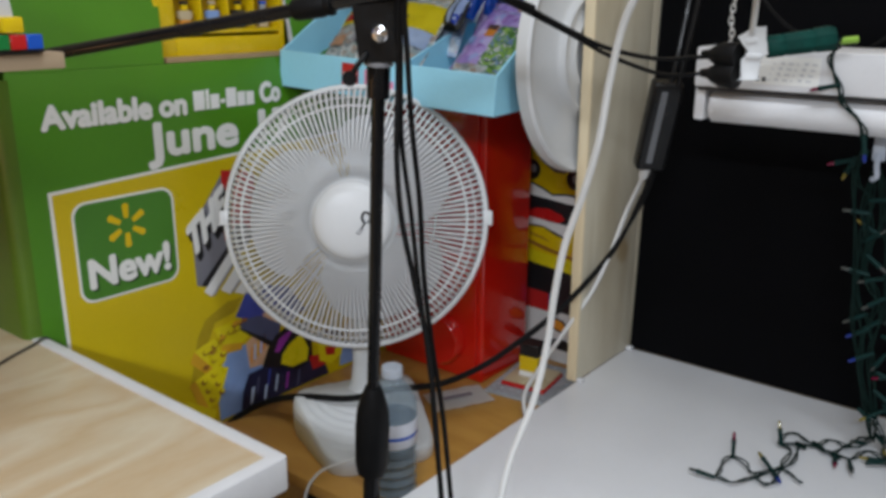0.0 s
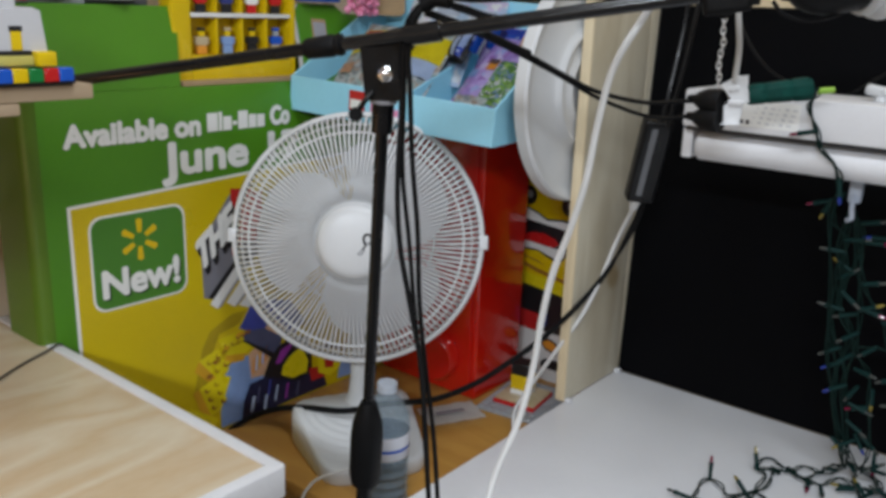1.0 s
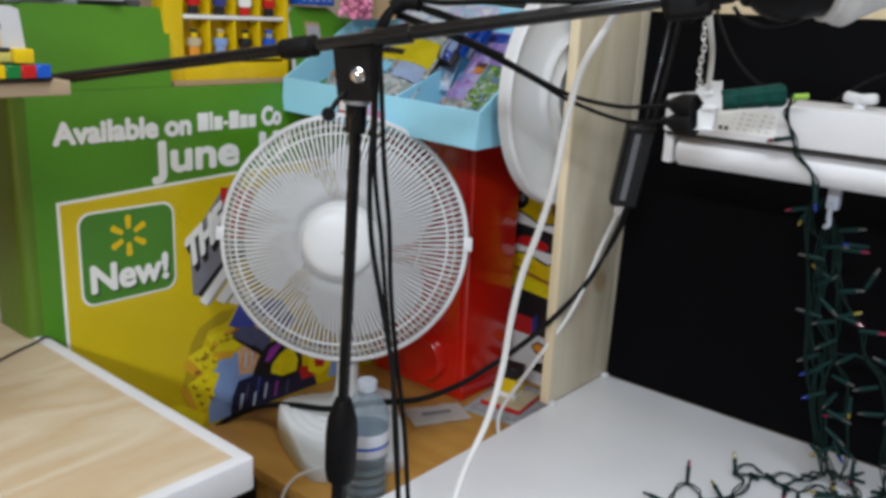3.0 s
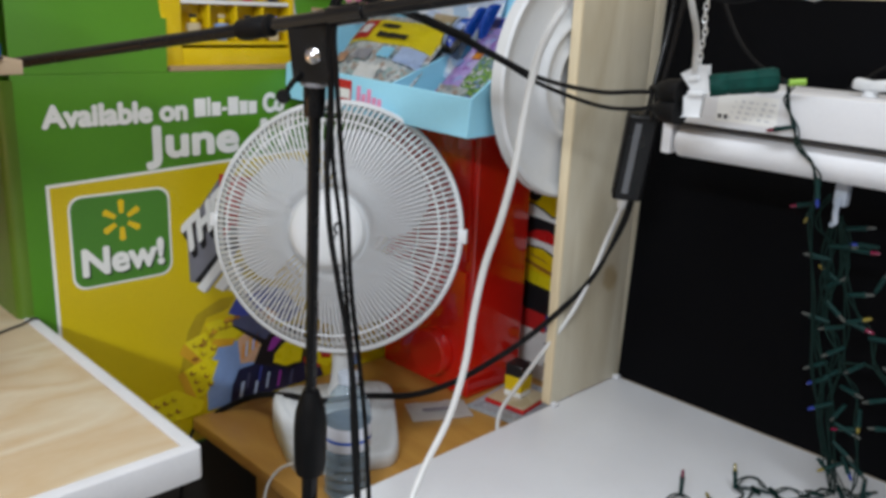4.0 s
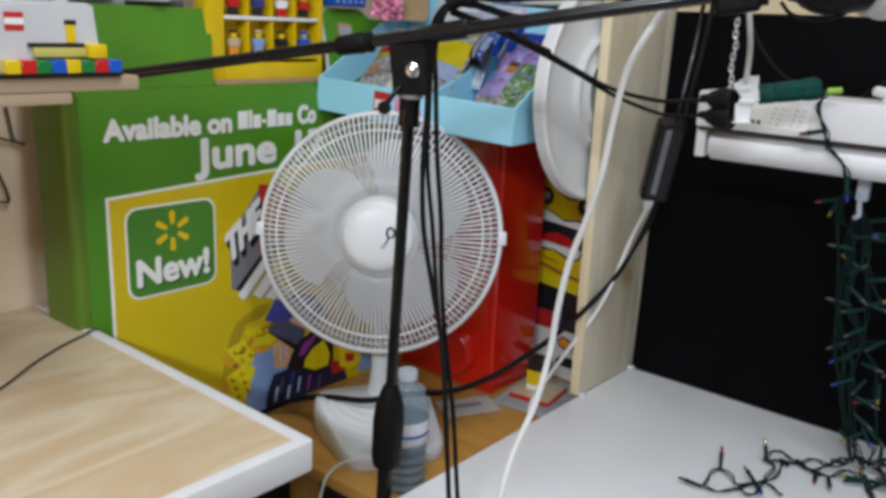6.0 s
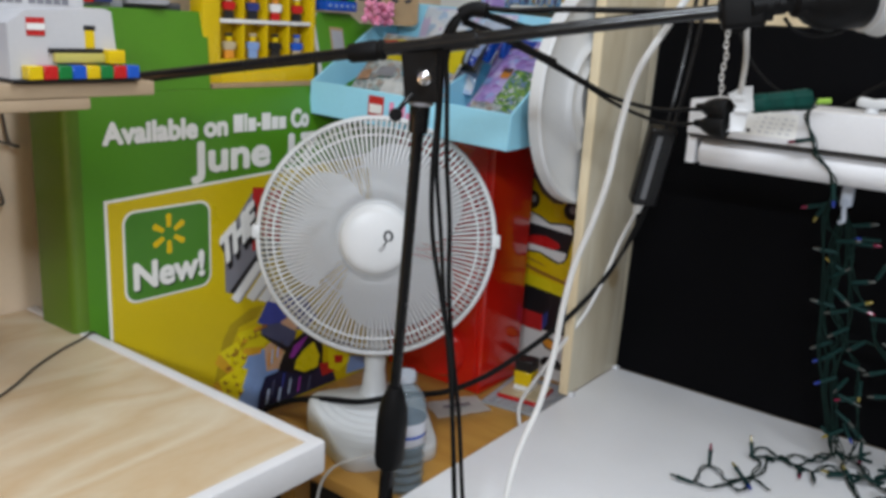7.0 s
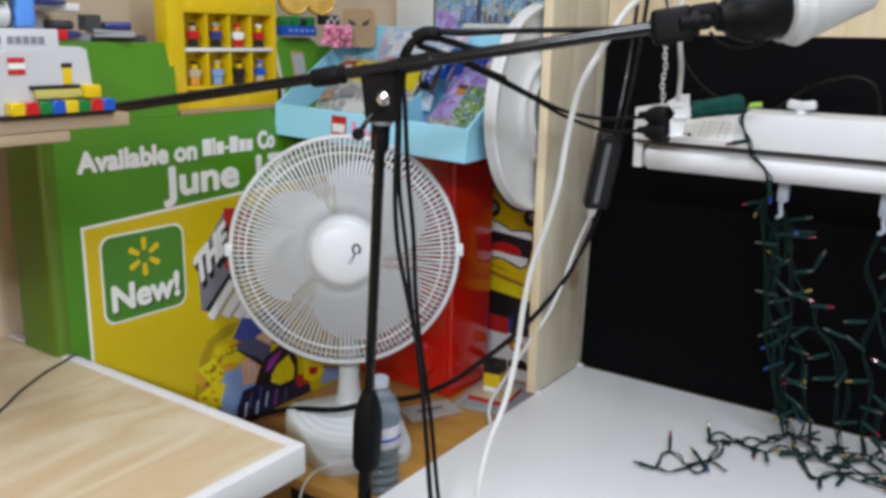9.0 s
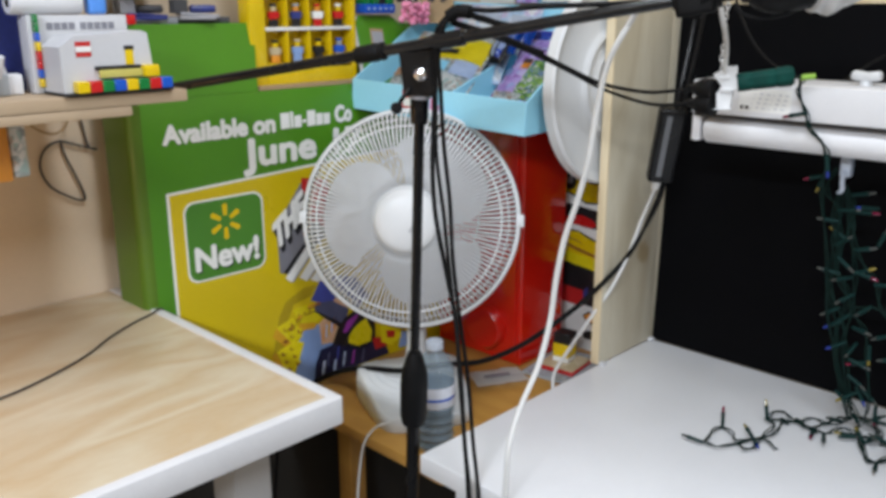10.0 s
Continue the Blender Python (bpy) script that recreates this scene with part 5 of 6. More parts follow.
part("green_plug", lathe([(0, 0), (0.0115, 0), (0.0130, 0.002), (0.0130, 0.018), (0.0120, 0.020), (0.0130, 0.022), (0.0135, 0.048), (0.0125, 0.050), (0.0142, 0.053), (0.0148, 0.068), (0.012, 0.073), (0, 0.074)], 8, gpm @ pose(0, 0, 0, 0, 90, 0) @ pose(0, 0, 0, 0, 0, 22.5)), "greenplug", strip, "dark green holiday-light plug")
part("green_tip", rod((-0.291, 1.089, 1.290), (-0.276, 1.100, 1.292), 0.0040, 10), "limeplain", strip, "yellow-green tip")
gc = thing("grey_cable", (-0.2, 1.3, 1.3), "thin dark cable arching over the shop light", "cable")
part("cord", tube([(-0.52, 1.222, 1.62), (-0.470, 1.220, 1.43), (-0.436, 1.216, 1.351), (-0.395, 1.212, 1.305), (-0.345, 1.21, 1.281)], 0.0022), "rubber", gc)
part("cord", tube([(-0.318, 1.30, 1.263), (-0.263, 1.30, 1.306), (-0.220, 1.30, 1.324), (-0.190, 1.30, 1.328), (-0.165, 1.30, 1.316), (-0.154, 1.298, 1.290), (-0.152, 1.295, 1.276)], 0.0026), "adaptercase", gc)

# ---- string of little lights ----
lights = thing("light_string", (-0.25, 1.2, TABLE), "tangled green string of small coloured holiday lights, unlit", "string lights")
random.seed(21)
sock = mesh_from("socket", lathe([(0, 0), (0.0025, 0), (0.0030, 0.002), (0.0034, 0.017), (0.0039, 0.0175), (0.0039, 0.0205), (0, 0.0205)], 10), True)
sock.materials.append(M["socket"])
tips = {}
for c in ("bulbtip", "tipred", "tipyellow", "tipblue"):
    tips[c] = mesh_from("bulb", lathe([(0.0026, 0.020), (0.0026, 0.026), (0.0018, 0.0285), (0, 0.030)], 8), True)
    tips[c].materials.append(M[c])


def little_light(p, way, c):
    m = Matrix.Translation(p) @ Vector(way).to_track_quat("Z", "Y").to_matrix().to_4x4() @ Matrix.Diagonal((0.92, 0.92, 1.2, 1))
    s_ = part("socket", sock, "socket", lights)
    s_.matrix_parent_inverse = Matrix.Identity(4)
    s_.matrix_basis = lights.matrix_basis.inverted() @ m
    b_ = part("bulb", tips[c], c, s_)
    b_.matrix_parent_inverse = Matrix.Identity(4)


def bare(points):
    """A green wire with no lights of its own, doubled by a second one that wanders round it."""
    line = smooth_line(points, 8)
    part("wire", tube(line, 0.0012, 6, raw=True), "greencord", lights)
    k0 = 7.0 * points[0][0] + 31.0 * points[-1][1]
    part("wire", tube([q + Vector((0.0045 * math.sin(0.33 * k + k0), 0.004 * math.cos(0.27 * k + k0), 0.0014 if q.z < TABLE + 0.02 else 0)) for k, q in enumerate(line)], 0.0011, 6, raw=True), "greencord", lights)


bare([(-0.288, 1.082, 1.294), (-0.300, 1.115, 1.283), (-0.311, 1.143, 1.266), (-0.305, 1.146, 1.240), (-0.292, 1.146, 1.217), (-0.277, 1.146, 1.200), (-0.265, 1.150, 1.172), (-0.272, 1.17, 1.12), (-0.268, 1.20, 1.02), (-0.262, 1.22, 0.93), (-0.25, 1.25, 0.84), (-0.235, 1.27, 0.77), (-0.22, 1.26, 0.735)])
part("wire", tube([(-0.290, 1.081, 1.292), (-0.303, 1.117, 1.281), (-0.313, 1.144, 1.262), (-0.301, 1.147, 1.236), (-0.296, 1.147, 1.215), (-0.274, 1.147, 1.198), (-0.268, 1.150, 1.172)], 0.0014), "greencord", lights)
little_light((-0.298, 1.140, 1.237), (-0.9, 0.0, -0.24), "tipred")
little_light((-0.266, 1.150, 1.180), (0.15, 0.0, -1.0), "tipblue")


# the bunch that hangs from the hook down to the table
bare([(-0.269, 1.203, 1.153), (-0.279, 1.206, 1.134), (-0.275, 1.209, 1.108), (-0.262, 1.212, 1.088), (-0.261, 1.216, 1.057), (-0.266, 1.221, 1.020), (-0.266, 1.226, 0.982), (-0.258, 1.230, 0.946), (-0.245, 1.235, 0.911), (-0.230, 1.242, 0.856), (-0.222, 1.252, 0.78), (-0.220, 1.27, 0.73)])
bare([(-0.258, 1.206, 1.125), (-0.262, 1.212, 1.088), (-0.253, 1.217, 1.050), (-0.260, 1.221, 1.021), (-0.254, 1.225, 0.985), (-0.237, 1.230, 0.951), (-0.232, 1.234, 0.919), (-0.236, 1.241, 0.86), (-0.225, 1.255, 0.76)])
bare([(-0.252, 1.206, 1.130), (-0.243, 1.213, 1.078), (-0.233, 1.217, 1.045), (-0.218, 1.222, 1.007), (-0.201, 1.226, 0.984)])
bare([(-0.256, 1.206, 1.128), (-0.239, 1.211, 1.093), (-0.238, 1.216, 1.053), (-0.232, 1.224, 0.990), (-0.226, 1.232, 0.935), (-0.220, 1.234, 0.916), (-0.205, 1.237, 0.891), (-0.197, 1.245, 0.836), (-0.194, 1.253, 0.77), (-0.20, 1.27, 0.73)])
bare([(-0.199, 1.225, 0.988), (-0.192, 1.229, 0.953), (-0.170, 1.233, 0.924), (-0.154, 1.239, 0.879), (-0.144, 1.249, 0.798), (-0.14, 1.27, 0.732)])
bare([(-0.226, 1.232, 0.935), (-0.203, 1.231, 0.941), (-0.192, 1.231, 0.941), (-0.170, 1.233, 0.926), (-0.146, 1.236, 0.900), (-0.134, 1.243, 0.846), (-0.137, 1.249, 0.78), (-0.13, 1.27, 0.73)])
bare([(-0.115, 1.206, 1.125), (-0.128, 1.213, 1.06), (-0.108, 1.222, 1.00), (-0.122, 1.231, 0.93), (-0.100, 1.238, 0.87), (-0.108, 1.248, 0.79), (-0.10, 1.27, 0.73)])
bare([(-0.113, 1.206, 1.125), (-0.09, 1.214, 1.05), (-0.105, 1.224, 0.98), (-0.075, 1.236, 0.89), (-0.085, 1.247, 0.80), (-0.07, 1.27, 0.73)])
little_light((-0.284, 1.205, 1.139), (-0.951, 0.040, -0.308), "tipred")
little_light((-0.284, 1.206, 1.142), (-0.380, 0.119, -0.917), "tipyellow")
little_light((-0.244, 1.208, 1.114), (0.969, -0.032, 0.243), "bulbtip")
little_light((-0.262, 1.212, 1.087), (0.983, -0.023, 0.180), "bulbtip")
little_light((-0.237, 1.212, 1.089), (0.998, -0.009, 0.068), "tipred")
little_light((-0.204, 1.211, 1.099), (-0.995, 0.012, -0.096), "tipblue")
little_light((-0.262, 1.219, 1.030), (0.768, -0.083, 0.635), "bulbtip")
little_light((-0.201, 1.218, 1.041), (0.381, -0.119, 0.917), "bulbtip")
little_light((-0.235, 1.220, 1.028), (0.962, -0.035, 0.269), "bulbtip")
little_light((-0.230, 1.224, 0.994), (0.978, 0.027, -0.206), "tipred")
little_light((-0.232, 1.225, 0.990), (0.891, -0.058, 0.449), "tipyellow")
little_light((-0.232, 1.225, 0.985), (-0.925, 0.049, -0.378), "bulbtip")
little_light((-0.201, 1.226, 0.979), (0.990, -0.018, 0.139), "tipred")
little_light((-0.201, 1.231, 0.943), (-0.723, 0.089, -0.685), "bulbtip")
little_light((-0.146, 1.231, 0.937), (-0.966, -0.033, 0.255), "bulbtip")
little_light((-0.231, 1.234, 0.923), (-0.696, 0.093, -0.712), "bulbtip")
little_light((-0.242, 1.235, 0.908), (-0.820, 0.074, -0.568), "tipblue")
little_light((-0.167, 1.236, 0.904), (-0.886, 0.060, -0.460), "bulbtip")
little_light((-0.218, 1.240, 0.876), (-0.463, 0.114, -0.879), "bulbtip")
little_light((-0.200, 1.243, 0.848), (-0.915, 0.052, -0.399), "tipred")
little_light((-0.199, 1.239, 0.877), (0.037, 0.129, -0.991), "tipyellow")
little_light((-0.154, 1.241, 0.865), (-0.955, 0.038, -0.294), "bulbtip")
little_light((-0.139, 1.238, 0.882), (-0.389, 0.119, -0.914), "bulbtip")
little_light((-0.244, 1.251, 0.783), (0.734, 0.088, -0.673), "bulbtip")
little_light((-0.213, 1.249, 0.800), (0.454, 0.115, -0.883), "tipblue")
little_light((-0.205, 1.249, 0.799), (0.767, 0.083, -0.636), "bulbtip")
little_light((-0.115, 1.250, 0.797), (-0.943, 0.043, -0.331), "bulbtip")
random.seed(21)
for k in range(14):
    little_light((-0.10 + random.uniform(-0.02, 0.025), 1.212 + 0.003 * k, 1.09 - 0.024 * k), (random.choice((-1, 1)) * random.uniform(0.6, 1), random.uniform(-0.2, 0.1), random.uniform(-0.7, 0.5)), random.choice(("bulbtip", "tipred", "bulbtip", "tipyellow", "bulbtip", "tipblue")))

bare([(-0.262, 1.206, 1.126), (-0.270, 1.213, 1.07), (-0.252, 1.220, 1.02), (-0.268, 1.227, 0.96), (-0.248, 1.236, 0.89), (-0.242, 1.246, 0.81), (-0.225, 1.262, 0.74)])
bare([(-0.255, 1.206, 1.126), (-0.246, 1.216, 1.06), (-0.256, 1.222, 1.00), (-0.240, 1.228, 0.955), (-0.249, 1.240, 0.87), (-0.230, 1.250, 0.79), (-0.205, 1.265, 0.735)])
for k in range(11):
    z = 1.070 - 0.028 * k
    little_light((-0.250 + 0.0020 * k + random.uniform(-0.012, 0.020), 1.207 + 0.125 * (1.12 - z), z), (random.choice((-1, 1)) * random.uniform(0.5, 1), random.uniform(-0.25, 0.1), random.uniform(-0.8, 0.4)), random.choice(("bulbtip", "bulbtip", "tipblue", "bulbtip", "tipyellow", "bulbtip")))

# the loose end that lies on the table
Z = TABLE + 0.004
for way in (((-0.364, 1.045), (-0.340, 1.045), (-0.322, 1.076), (-0.307, 1.109), (-0.292, 1.122), (-0.270, 1.100)),
            ((-0.364, 1.045), (-0.367, 1.079), (-0.364, 1.110), (-0.344, 1.099), (-0.326, 1.089), (-0.312, 1.108)),
            ((-0.323, 1.085), (-0.305, 1.065), (-0.300, 1.087), (-0.300, 1.116), (-0.297, 1.148), (-0.300, 1.201)),
            ((-0.322, 1.187), (-0.304, 1.172), (-0.304, 1.133), (-0.311, 1.106)),
            ((-0.324, 1.192), (-0.325, 1.222), (-0.311, 1.234), (-0.291, 1.217), (-0.281, 1.217)),
            ((-0.323, 1.188), (-0.300, 1.201), (-0.282, 1.215), (-0.271, 1.242), (-0.254, 1.239), (-0.258, 1.205), (-0.283, 1.213)),
            ((-0.280, 1.214), (-0.254, 1.202), (-0.232, 1.214), (-0.220, 1.244), (-0.194, 1.227), (-0.176, 1.200), (-0.156, 1.161), (-0.135, 1.190), (-0.107, 1.226)),
            ((-0.253, 1.235), (-0.240, 1.276), (-0.230, 1.286), (-0.220, 1.300))):
    bare([(u, v, Z + 0.002 * (k % 2)) for k, (u, v) in enumerate(way)])
for way in (((-0.252, 1.230), (-0.235, 1.254), (-0.225, 1.275)), ((-0.215, 1.305), (-0.201, 1.290), (-0.182, 1.272), (-0.153, 1.236), (-0.132, 1.217), (-0.112, 1.206), (-0.06, 1.19)),
            ((-0.190, 1.300), (-0.185, 1.290), (-0.175, 1.269), (-0.160, 1.239), (-0.131, 1.280), (-0.09, 1.30)),
            ((-0.190, 1.222), (-0.166, 1.180), (-0.142, 1.165), (-0.131, 1.198), (-0.116, 1.195), (-0.106, 1.219), (-0.05, 1.25)),
            ((-0.150, 1.30), (-0.133, 1.28), (-0.122, 1.25), (-0.09, 1.22), (-0.04, 1.20), (0.0, 1.22))):
    bare([(u, v, Z + 0.003 * ((k + 1) % 2)) for k, (u, v) in enumerate(way)])
for u, v, knot in ((-0.300, 1.201, 0.004), (-0.281, 1.215, 0.006), (-0.255, 1.203, 0.004)):
    part("knot", lathe([(0, -0.010), (0.0026, -0.009), (0.0040, 0), (0.0026, 0.009), (0, 0.010)], 8, Matrix.Translation((u, v, Z + knot * 0.5)) @ pose(0, 0, 0, 90, 0, 60)), "greencord", lights, "dark twisted knot of wire")
little_light((-0.187, 1.275, Z + 0.045), (0.10, -0.25, -0.95), "tipred")
little_light((-0.221, 1.277, Z + 0.016), (0.60, -0.70, -0.15), "bulbtip")
little_light((-0.195, 1.231, Z + 0.002), (-0.885, -0.465, 0.05), "tipyellow")
little_light((-0.254, 1.204, Z + 0.002), (0.236, -0.972, 0.0), "tipred")
little_light((-0.234, 1.194, Z + 0.006), (0.361, -0.933, 0.02), "bulbtip")
little_light((-0.179, 1.219, Z + 0.002), (0.388, 0.922, 0.1), "bulbtip")
little_light((-0.156, 1.253, Z + 0.002), (0.506, 0.862, 0.1), "bulbtip")
little_light((-0.144, 1.164, Z + 0.002), (0.205, -0.979, 0.05), "bulbtip")
little_light((-0.119, 1.161, Z + 0.002), (0.164, 0.987, 0.1), "bulbtip")
little_light((-0.123, 1.246, Z + 0.002), (0.678, 0.735, 0.1), "tipred")
little_light((-0.362, 1.042, Z + 0.002), (-0.989, -0.149, 0.08), "bulbtip")
little_light((-0.364, 1.111, Z + 0.002), (-0.08, 0.10, 0.95), "tipred")
little_light((-0.321, 1.182, Z + 0.002), (-0.25, 0.25, 0.85), "tipyellow")
little_light((-0.307, 1.104, Z + 0.003), (-0.780, 0.560, 0.30), "tipyellow")
little_light((-0.312, 1.109, Z + 0.003), (0.642, -0.766, 0.0), "tipblue")
for u, v, a in ((-0.09, 1.20, 40), (-0.07, 1.25, 150), (-0.05, 1.21, 260), (-0.03, 1.24, 10), (-0.10, 1.27, 200)):
    little_light((u, v, Z + 0.002), (math.cos(radians(a)), math.sin(radians(a)), 0.15), "bulbtip" if a % 20 else "tipyellow")
for k in range(22):
    u, v, a = -0.225 + 0.0095 * k, 1.245 + random.uniform(-0.055, 0.06), random.uniform(0, 360)
    little_light((u, v, Z + 0.003 + 0.012 * (k % 3 == 0)), (math.cos(radians(a)), math.sin(radians(a)), random.uniform(0.05, 0.5)), random.choice(("bulbtip", "bulbtip", "bulbtip", "tipred", "tipyellow")))
for u, z in ((-0.258, 1.145), (-0.115, 1.14)):
    hk = thing("clear_hook", (u, 1.213, z), "small clear plastic hook holding the light string", "hook", "hooks under the shop light")
    part("stem", box((u - 0.008, 1.206, z - 0.006), (u + 0.008, 1.222, z + 0.035), 0.004), "haze", hk)
    part("hook", tube([(u, 1.206, z + 0.004), (u + 0.002, 1.196, z - 0.010), (u + 0.004, 1.194, z - 0.022), (u - 0.002, 1.200, z - 0.028)], 0.0035), "haze", hk, "curled hook end")

# ---- blue tray with packets ----
tray = thing("blue_tray", (-0.91, 1.13, 1.17), "light blue cardboard shop tray with two compartments", "tray")
TM = Matrix.Translation((-0.720, 1.022, 1.1725)) @ pose(0, 0, 0, 0, 3.0, 6.5)
W, D, H, HB = 0.401, 0.26, 0.058, 0.205
SIDE = TM @ Matrix(((0, 0, 1, 0), (1, 0, 0, 0), (0, 1, 0, 0), (0, 0, 0, 1)))
part("bottom", box((-W, 0, 0), (0, D, 0.004), 0.0005, 1, TM), "tray", tray)
part("front", box((-W, -0.0002, 0), (0, 0.0045, H), 0.0008, 1, TM), "tray", tray)
part("back", box((-W, D - 0.004, 0.0042), (0, D, HB), 0.0008, 1, TM), "tray", tray)
prof = [(0.0047, 0.0042), (D - 0.0042, 0.0042), (D - 0.0042, HB - 0.004), (0.0047, H)]
for x0, nm in ((-0.004, "side"), (-W, "side"), (-0.175, "divider")):
    part(nm, plate(prof if nm == "side" else [(0.0047, 0.0042), (D - 0.0042, 0.0042), (D - 0.0042, H + 0.07), (0.0047, H - 0.008)], 0.004, SIDE @ Matrix.Translation((0, 0, x0))), "tray", tray)
part("logo", box((-0.272, -0.0012, 0.017), (-0.240, -0.0004, 0.05), 0, 1, TM), "redprint", tray, "small red and white printed mark")
part("logo_bar", box((-0.269, -0.0018, 0.021), (-0.243, -0.0013, 0.036), 0, 1, TM), "white", tray, "white bar in the mark")
for k in range(5):
    part("print_bar", box((-0.228 + 0.0115 * k, -0.0012, 0.016 - 0.001 * k), (-0.2195 + 0.0115 * k, -0.0004, 0.034 + 0.010 * (k in (0, 2)) - 0.001 * k), 0, 1, TM), "pink", tray, "pink printed bar")


def packet(m, w, h, cols, label, seed):
    """A puffy foil packet with crimped ends and printed patches."""
    t_ = thing("foil_packet", tuple(m.translation), label, "packet", "packets in the tray")

    def sheet_of(x0, y0, x1, y1, lift):
        bm = bmesh.new()
        nx, ny = 14, 14
        g = []
        for i in range(nx + 1):
            row = []
            for j in range(ny + 1):
                x, y = x0 + (x1 - x0) * i / nx, y0 + (y1 - y0) * j / ny
                e = max(0.0, (1 - (2 * x / w) ** 4)) * max(0.0, (1 - (2 * y / h) ** 4))
                z = 0.016 * e + 0.0022 * noise.noise(Vector((x * 60, y * 60, seed))) + lift
                row.append(bm.verts.new((x, y, z)))
            g.append(row)
        for i in range(nx):
            for j in range(ny):
                bm.faces.new((g[i][j], g[i + 1][j], g[i + 1][j + 1], g[i][j + 1]))
        bmesh.ops.solidify(bm, geom=bm.faces[:], thickness=0.0006)
        bm.transform(m)
        return bm

    part("foil", sheet_of(-w / 2, -h / 2, w / 2, h / 2, 0), cols[0], t_)
    part("back_foil", box((-w / 2, -h / 2, -0.004), (w / 2, h / 2, -0.0012), 0.001, 1, m), cols[0], t_)
    for n, (a, b, c, d, col, words) in enumerate(cols[1]):
        part("print_patch", sheet_of(a * w / 2, b * h / 2, c * w / 2, d * h / 2, 0.0012 + 0.0006 * n), col, t_, words)
    return t_


def in_tray(x, y, z, tilt, turn):
    return TM @ Matrix.Translation((x, y, z)) @ pose(0, 0, 0, tilt, 0, turn)


packet(in_tray(-0.262, 0.096, 0.085, 40, 5), 0.180, 0.190, ("foil", [(-0.98, 0.12, 0.98, 0.76, "yellowprint", "yellow header strip"), (-0.93, 0.20, -0.50, 0.72, "redprint", "red square mark"), (-0.86, 0.36, -0.57, 0.58, "white", "white bar in the mark"), (-0.36, 0.50, 0.06, 0.62, "black", "dark unreadable print"), (-0.30, 0.24, 0.40, 0.38, "black", "dark unreadable print"), (-0.2, -0.9, 0.3, -0.45, "white", "white printed patch"), (0.45, -0.3, 0.97, 0.08, "palesky", "pale blue printed patch"), (-0.9, -0.45, -0.6, -0.2, "flare", "pale orange printed patch"), (-0.45, -0.35, -0.1, -0.1, "steelgrey", "grey printed patch"), (0.05, -0.25, 0.35, 0.0, "tray", "pale blue printed patch")]), "grey foil packet with a yellow header in the tray", 1)
packet(in_tray(-0.156, 0.152, 0.130, 55, -24), 0.042, 0.066, ("black", [(-0.9, -0.9, -0.45, 0.9, "yellowprint", "yellow stripe"), (-0.1, -0.8, 0.3, 0.8, "palesky", "pale blue stripe"), (0.5, -0.8, 0.9, 0.9, "bluefoil", "blue stripe")]), "dark foil packet with yellow and blue stripes in the tray", 2)
packet(in_tray(-0.225, 0.178, 0.118, 58, 2), 0.135, 0.135, ("crinkle", [(-0.75, -0.6, 0.6, 0.1, "foil", "mixed coloured contents"), (-0.1, 0.15, 0.85, 0.55, "bricktan", "cream printed label"), (-0.95, -0.4, -0.5, 0.4, "pink", "pink printed patch")]), "clear packet leaning at the tray's back", 3)
packet(in_tray(-0.056, 0.094, 0.088, 40, -6), 0.105, 0.155, ("purple", [(0.05, -0.80, 0.97, 0.35, "lime", "green printed patch"), (-0.32, 0.05, 0.02, 0.32, "orange", "orange printed patch"), (-0.36, 0.22, 0.0, 0.36, "brown", "brown printed patch"), (-0.75, -0.2, -0.5, 0.0, "sky", "blue printed patch"), (-0.7, -0.98, 0.45, -0.70, "foil", "silver printed patch")]), "purple foil packet with green print in the tray", 4)
packet(in_tray(-0.075, 0.175, 0.112, 52, 6), 0.12, 0.13, ("purple", [(-0.9, 0.5, 0.2, 0.9, "bluefoil", "blue printed patch"), (0.2, 0.2, 0.7, 0.6, "flare", "cream printed patch")]), "purple and blue foil packet in the tray", 5)
packet(in_tray(-0.122, 0.152, 0.150, 60, 10) @ pose(0, 0, 0, 0, 0, -16), 0.013, 0.066, ("brickblue", [(-0.3, -0.8, 0.1, 0.8, "bluefoil", "glinting blue streak")]), "narrow shiny blue packet in the tray", 6)
packet(in_tray(-0.100, 0.160, 0.158, 62, 4) @ pose(0, 0, 0, 0, 0, -8), 0.013, 0.062, ("brickblue", [(-0.3, -0.8, 0.1, 0.8, "bluefoil", "glinting blue streak")]), "narrow shiny blue packet in the tray", 7)
packet(in_tray(-0.225, 0.222, 0.158, 64, 3), 0.19, 0.10, ("crinkle", [(-0.7, -0.5, -0.35, 0.1, "pink", "pink printed patch"), (-0.3, -0.1, 0.2, 0.5, "haze", "pale blue printed patch"), (0.1, -0.7, 0.5, -0.1, "flare", "cream printed patch"), (0.45, 0.0, 0.9, 0.5, "haze", "pale blue printed patch")]), "large crinkled clear bag standing at the tray's back", 8)

# ---- big white disc behind the side panel ----
disc = thing("white_disc", (-0.70, 1.21, 1.07), "large white plastic round lid hung on the plywood panel", "lid")
dm = Matrix.Translation((-0.6905, 1.233, 1.2525)) @ pose(0, 0, 0, 0, 90, 0)
part("lid", lathe([(0.0865, -0.004), (0.0865, 0.0110), (0.0895, 0.0122), (0.0930, 0.0115), (0.0975, 0.0065), (0.1050, 0.0030), (0.1600, 0.0012), (0.1690, 0.0028), (0.1765, 0.0080), (0.1815, 0.0085), (0.1850, 0.0050), (0.1858, -0.0120), (0.1825, -0.0120), (0.1800, -0.0040), (0.1600, -0.0035)], 96, dm, True), "fanwhite", disc, "white outer ring with a rolled lip")
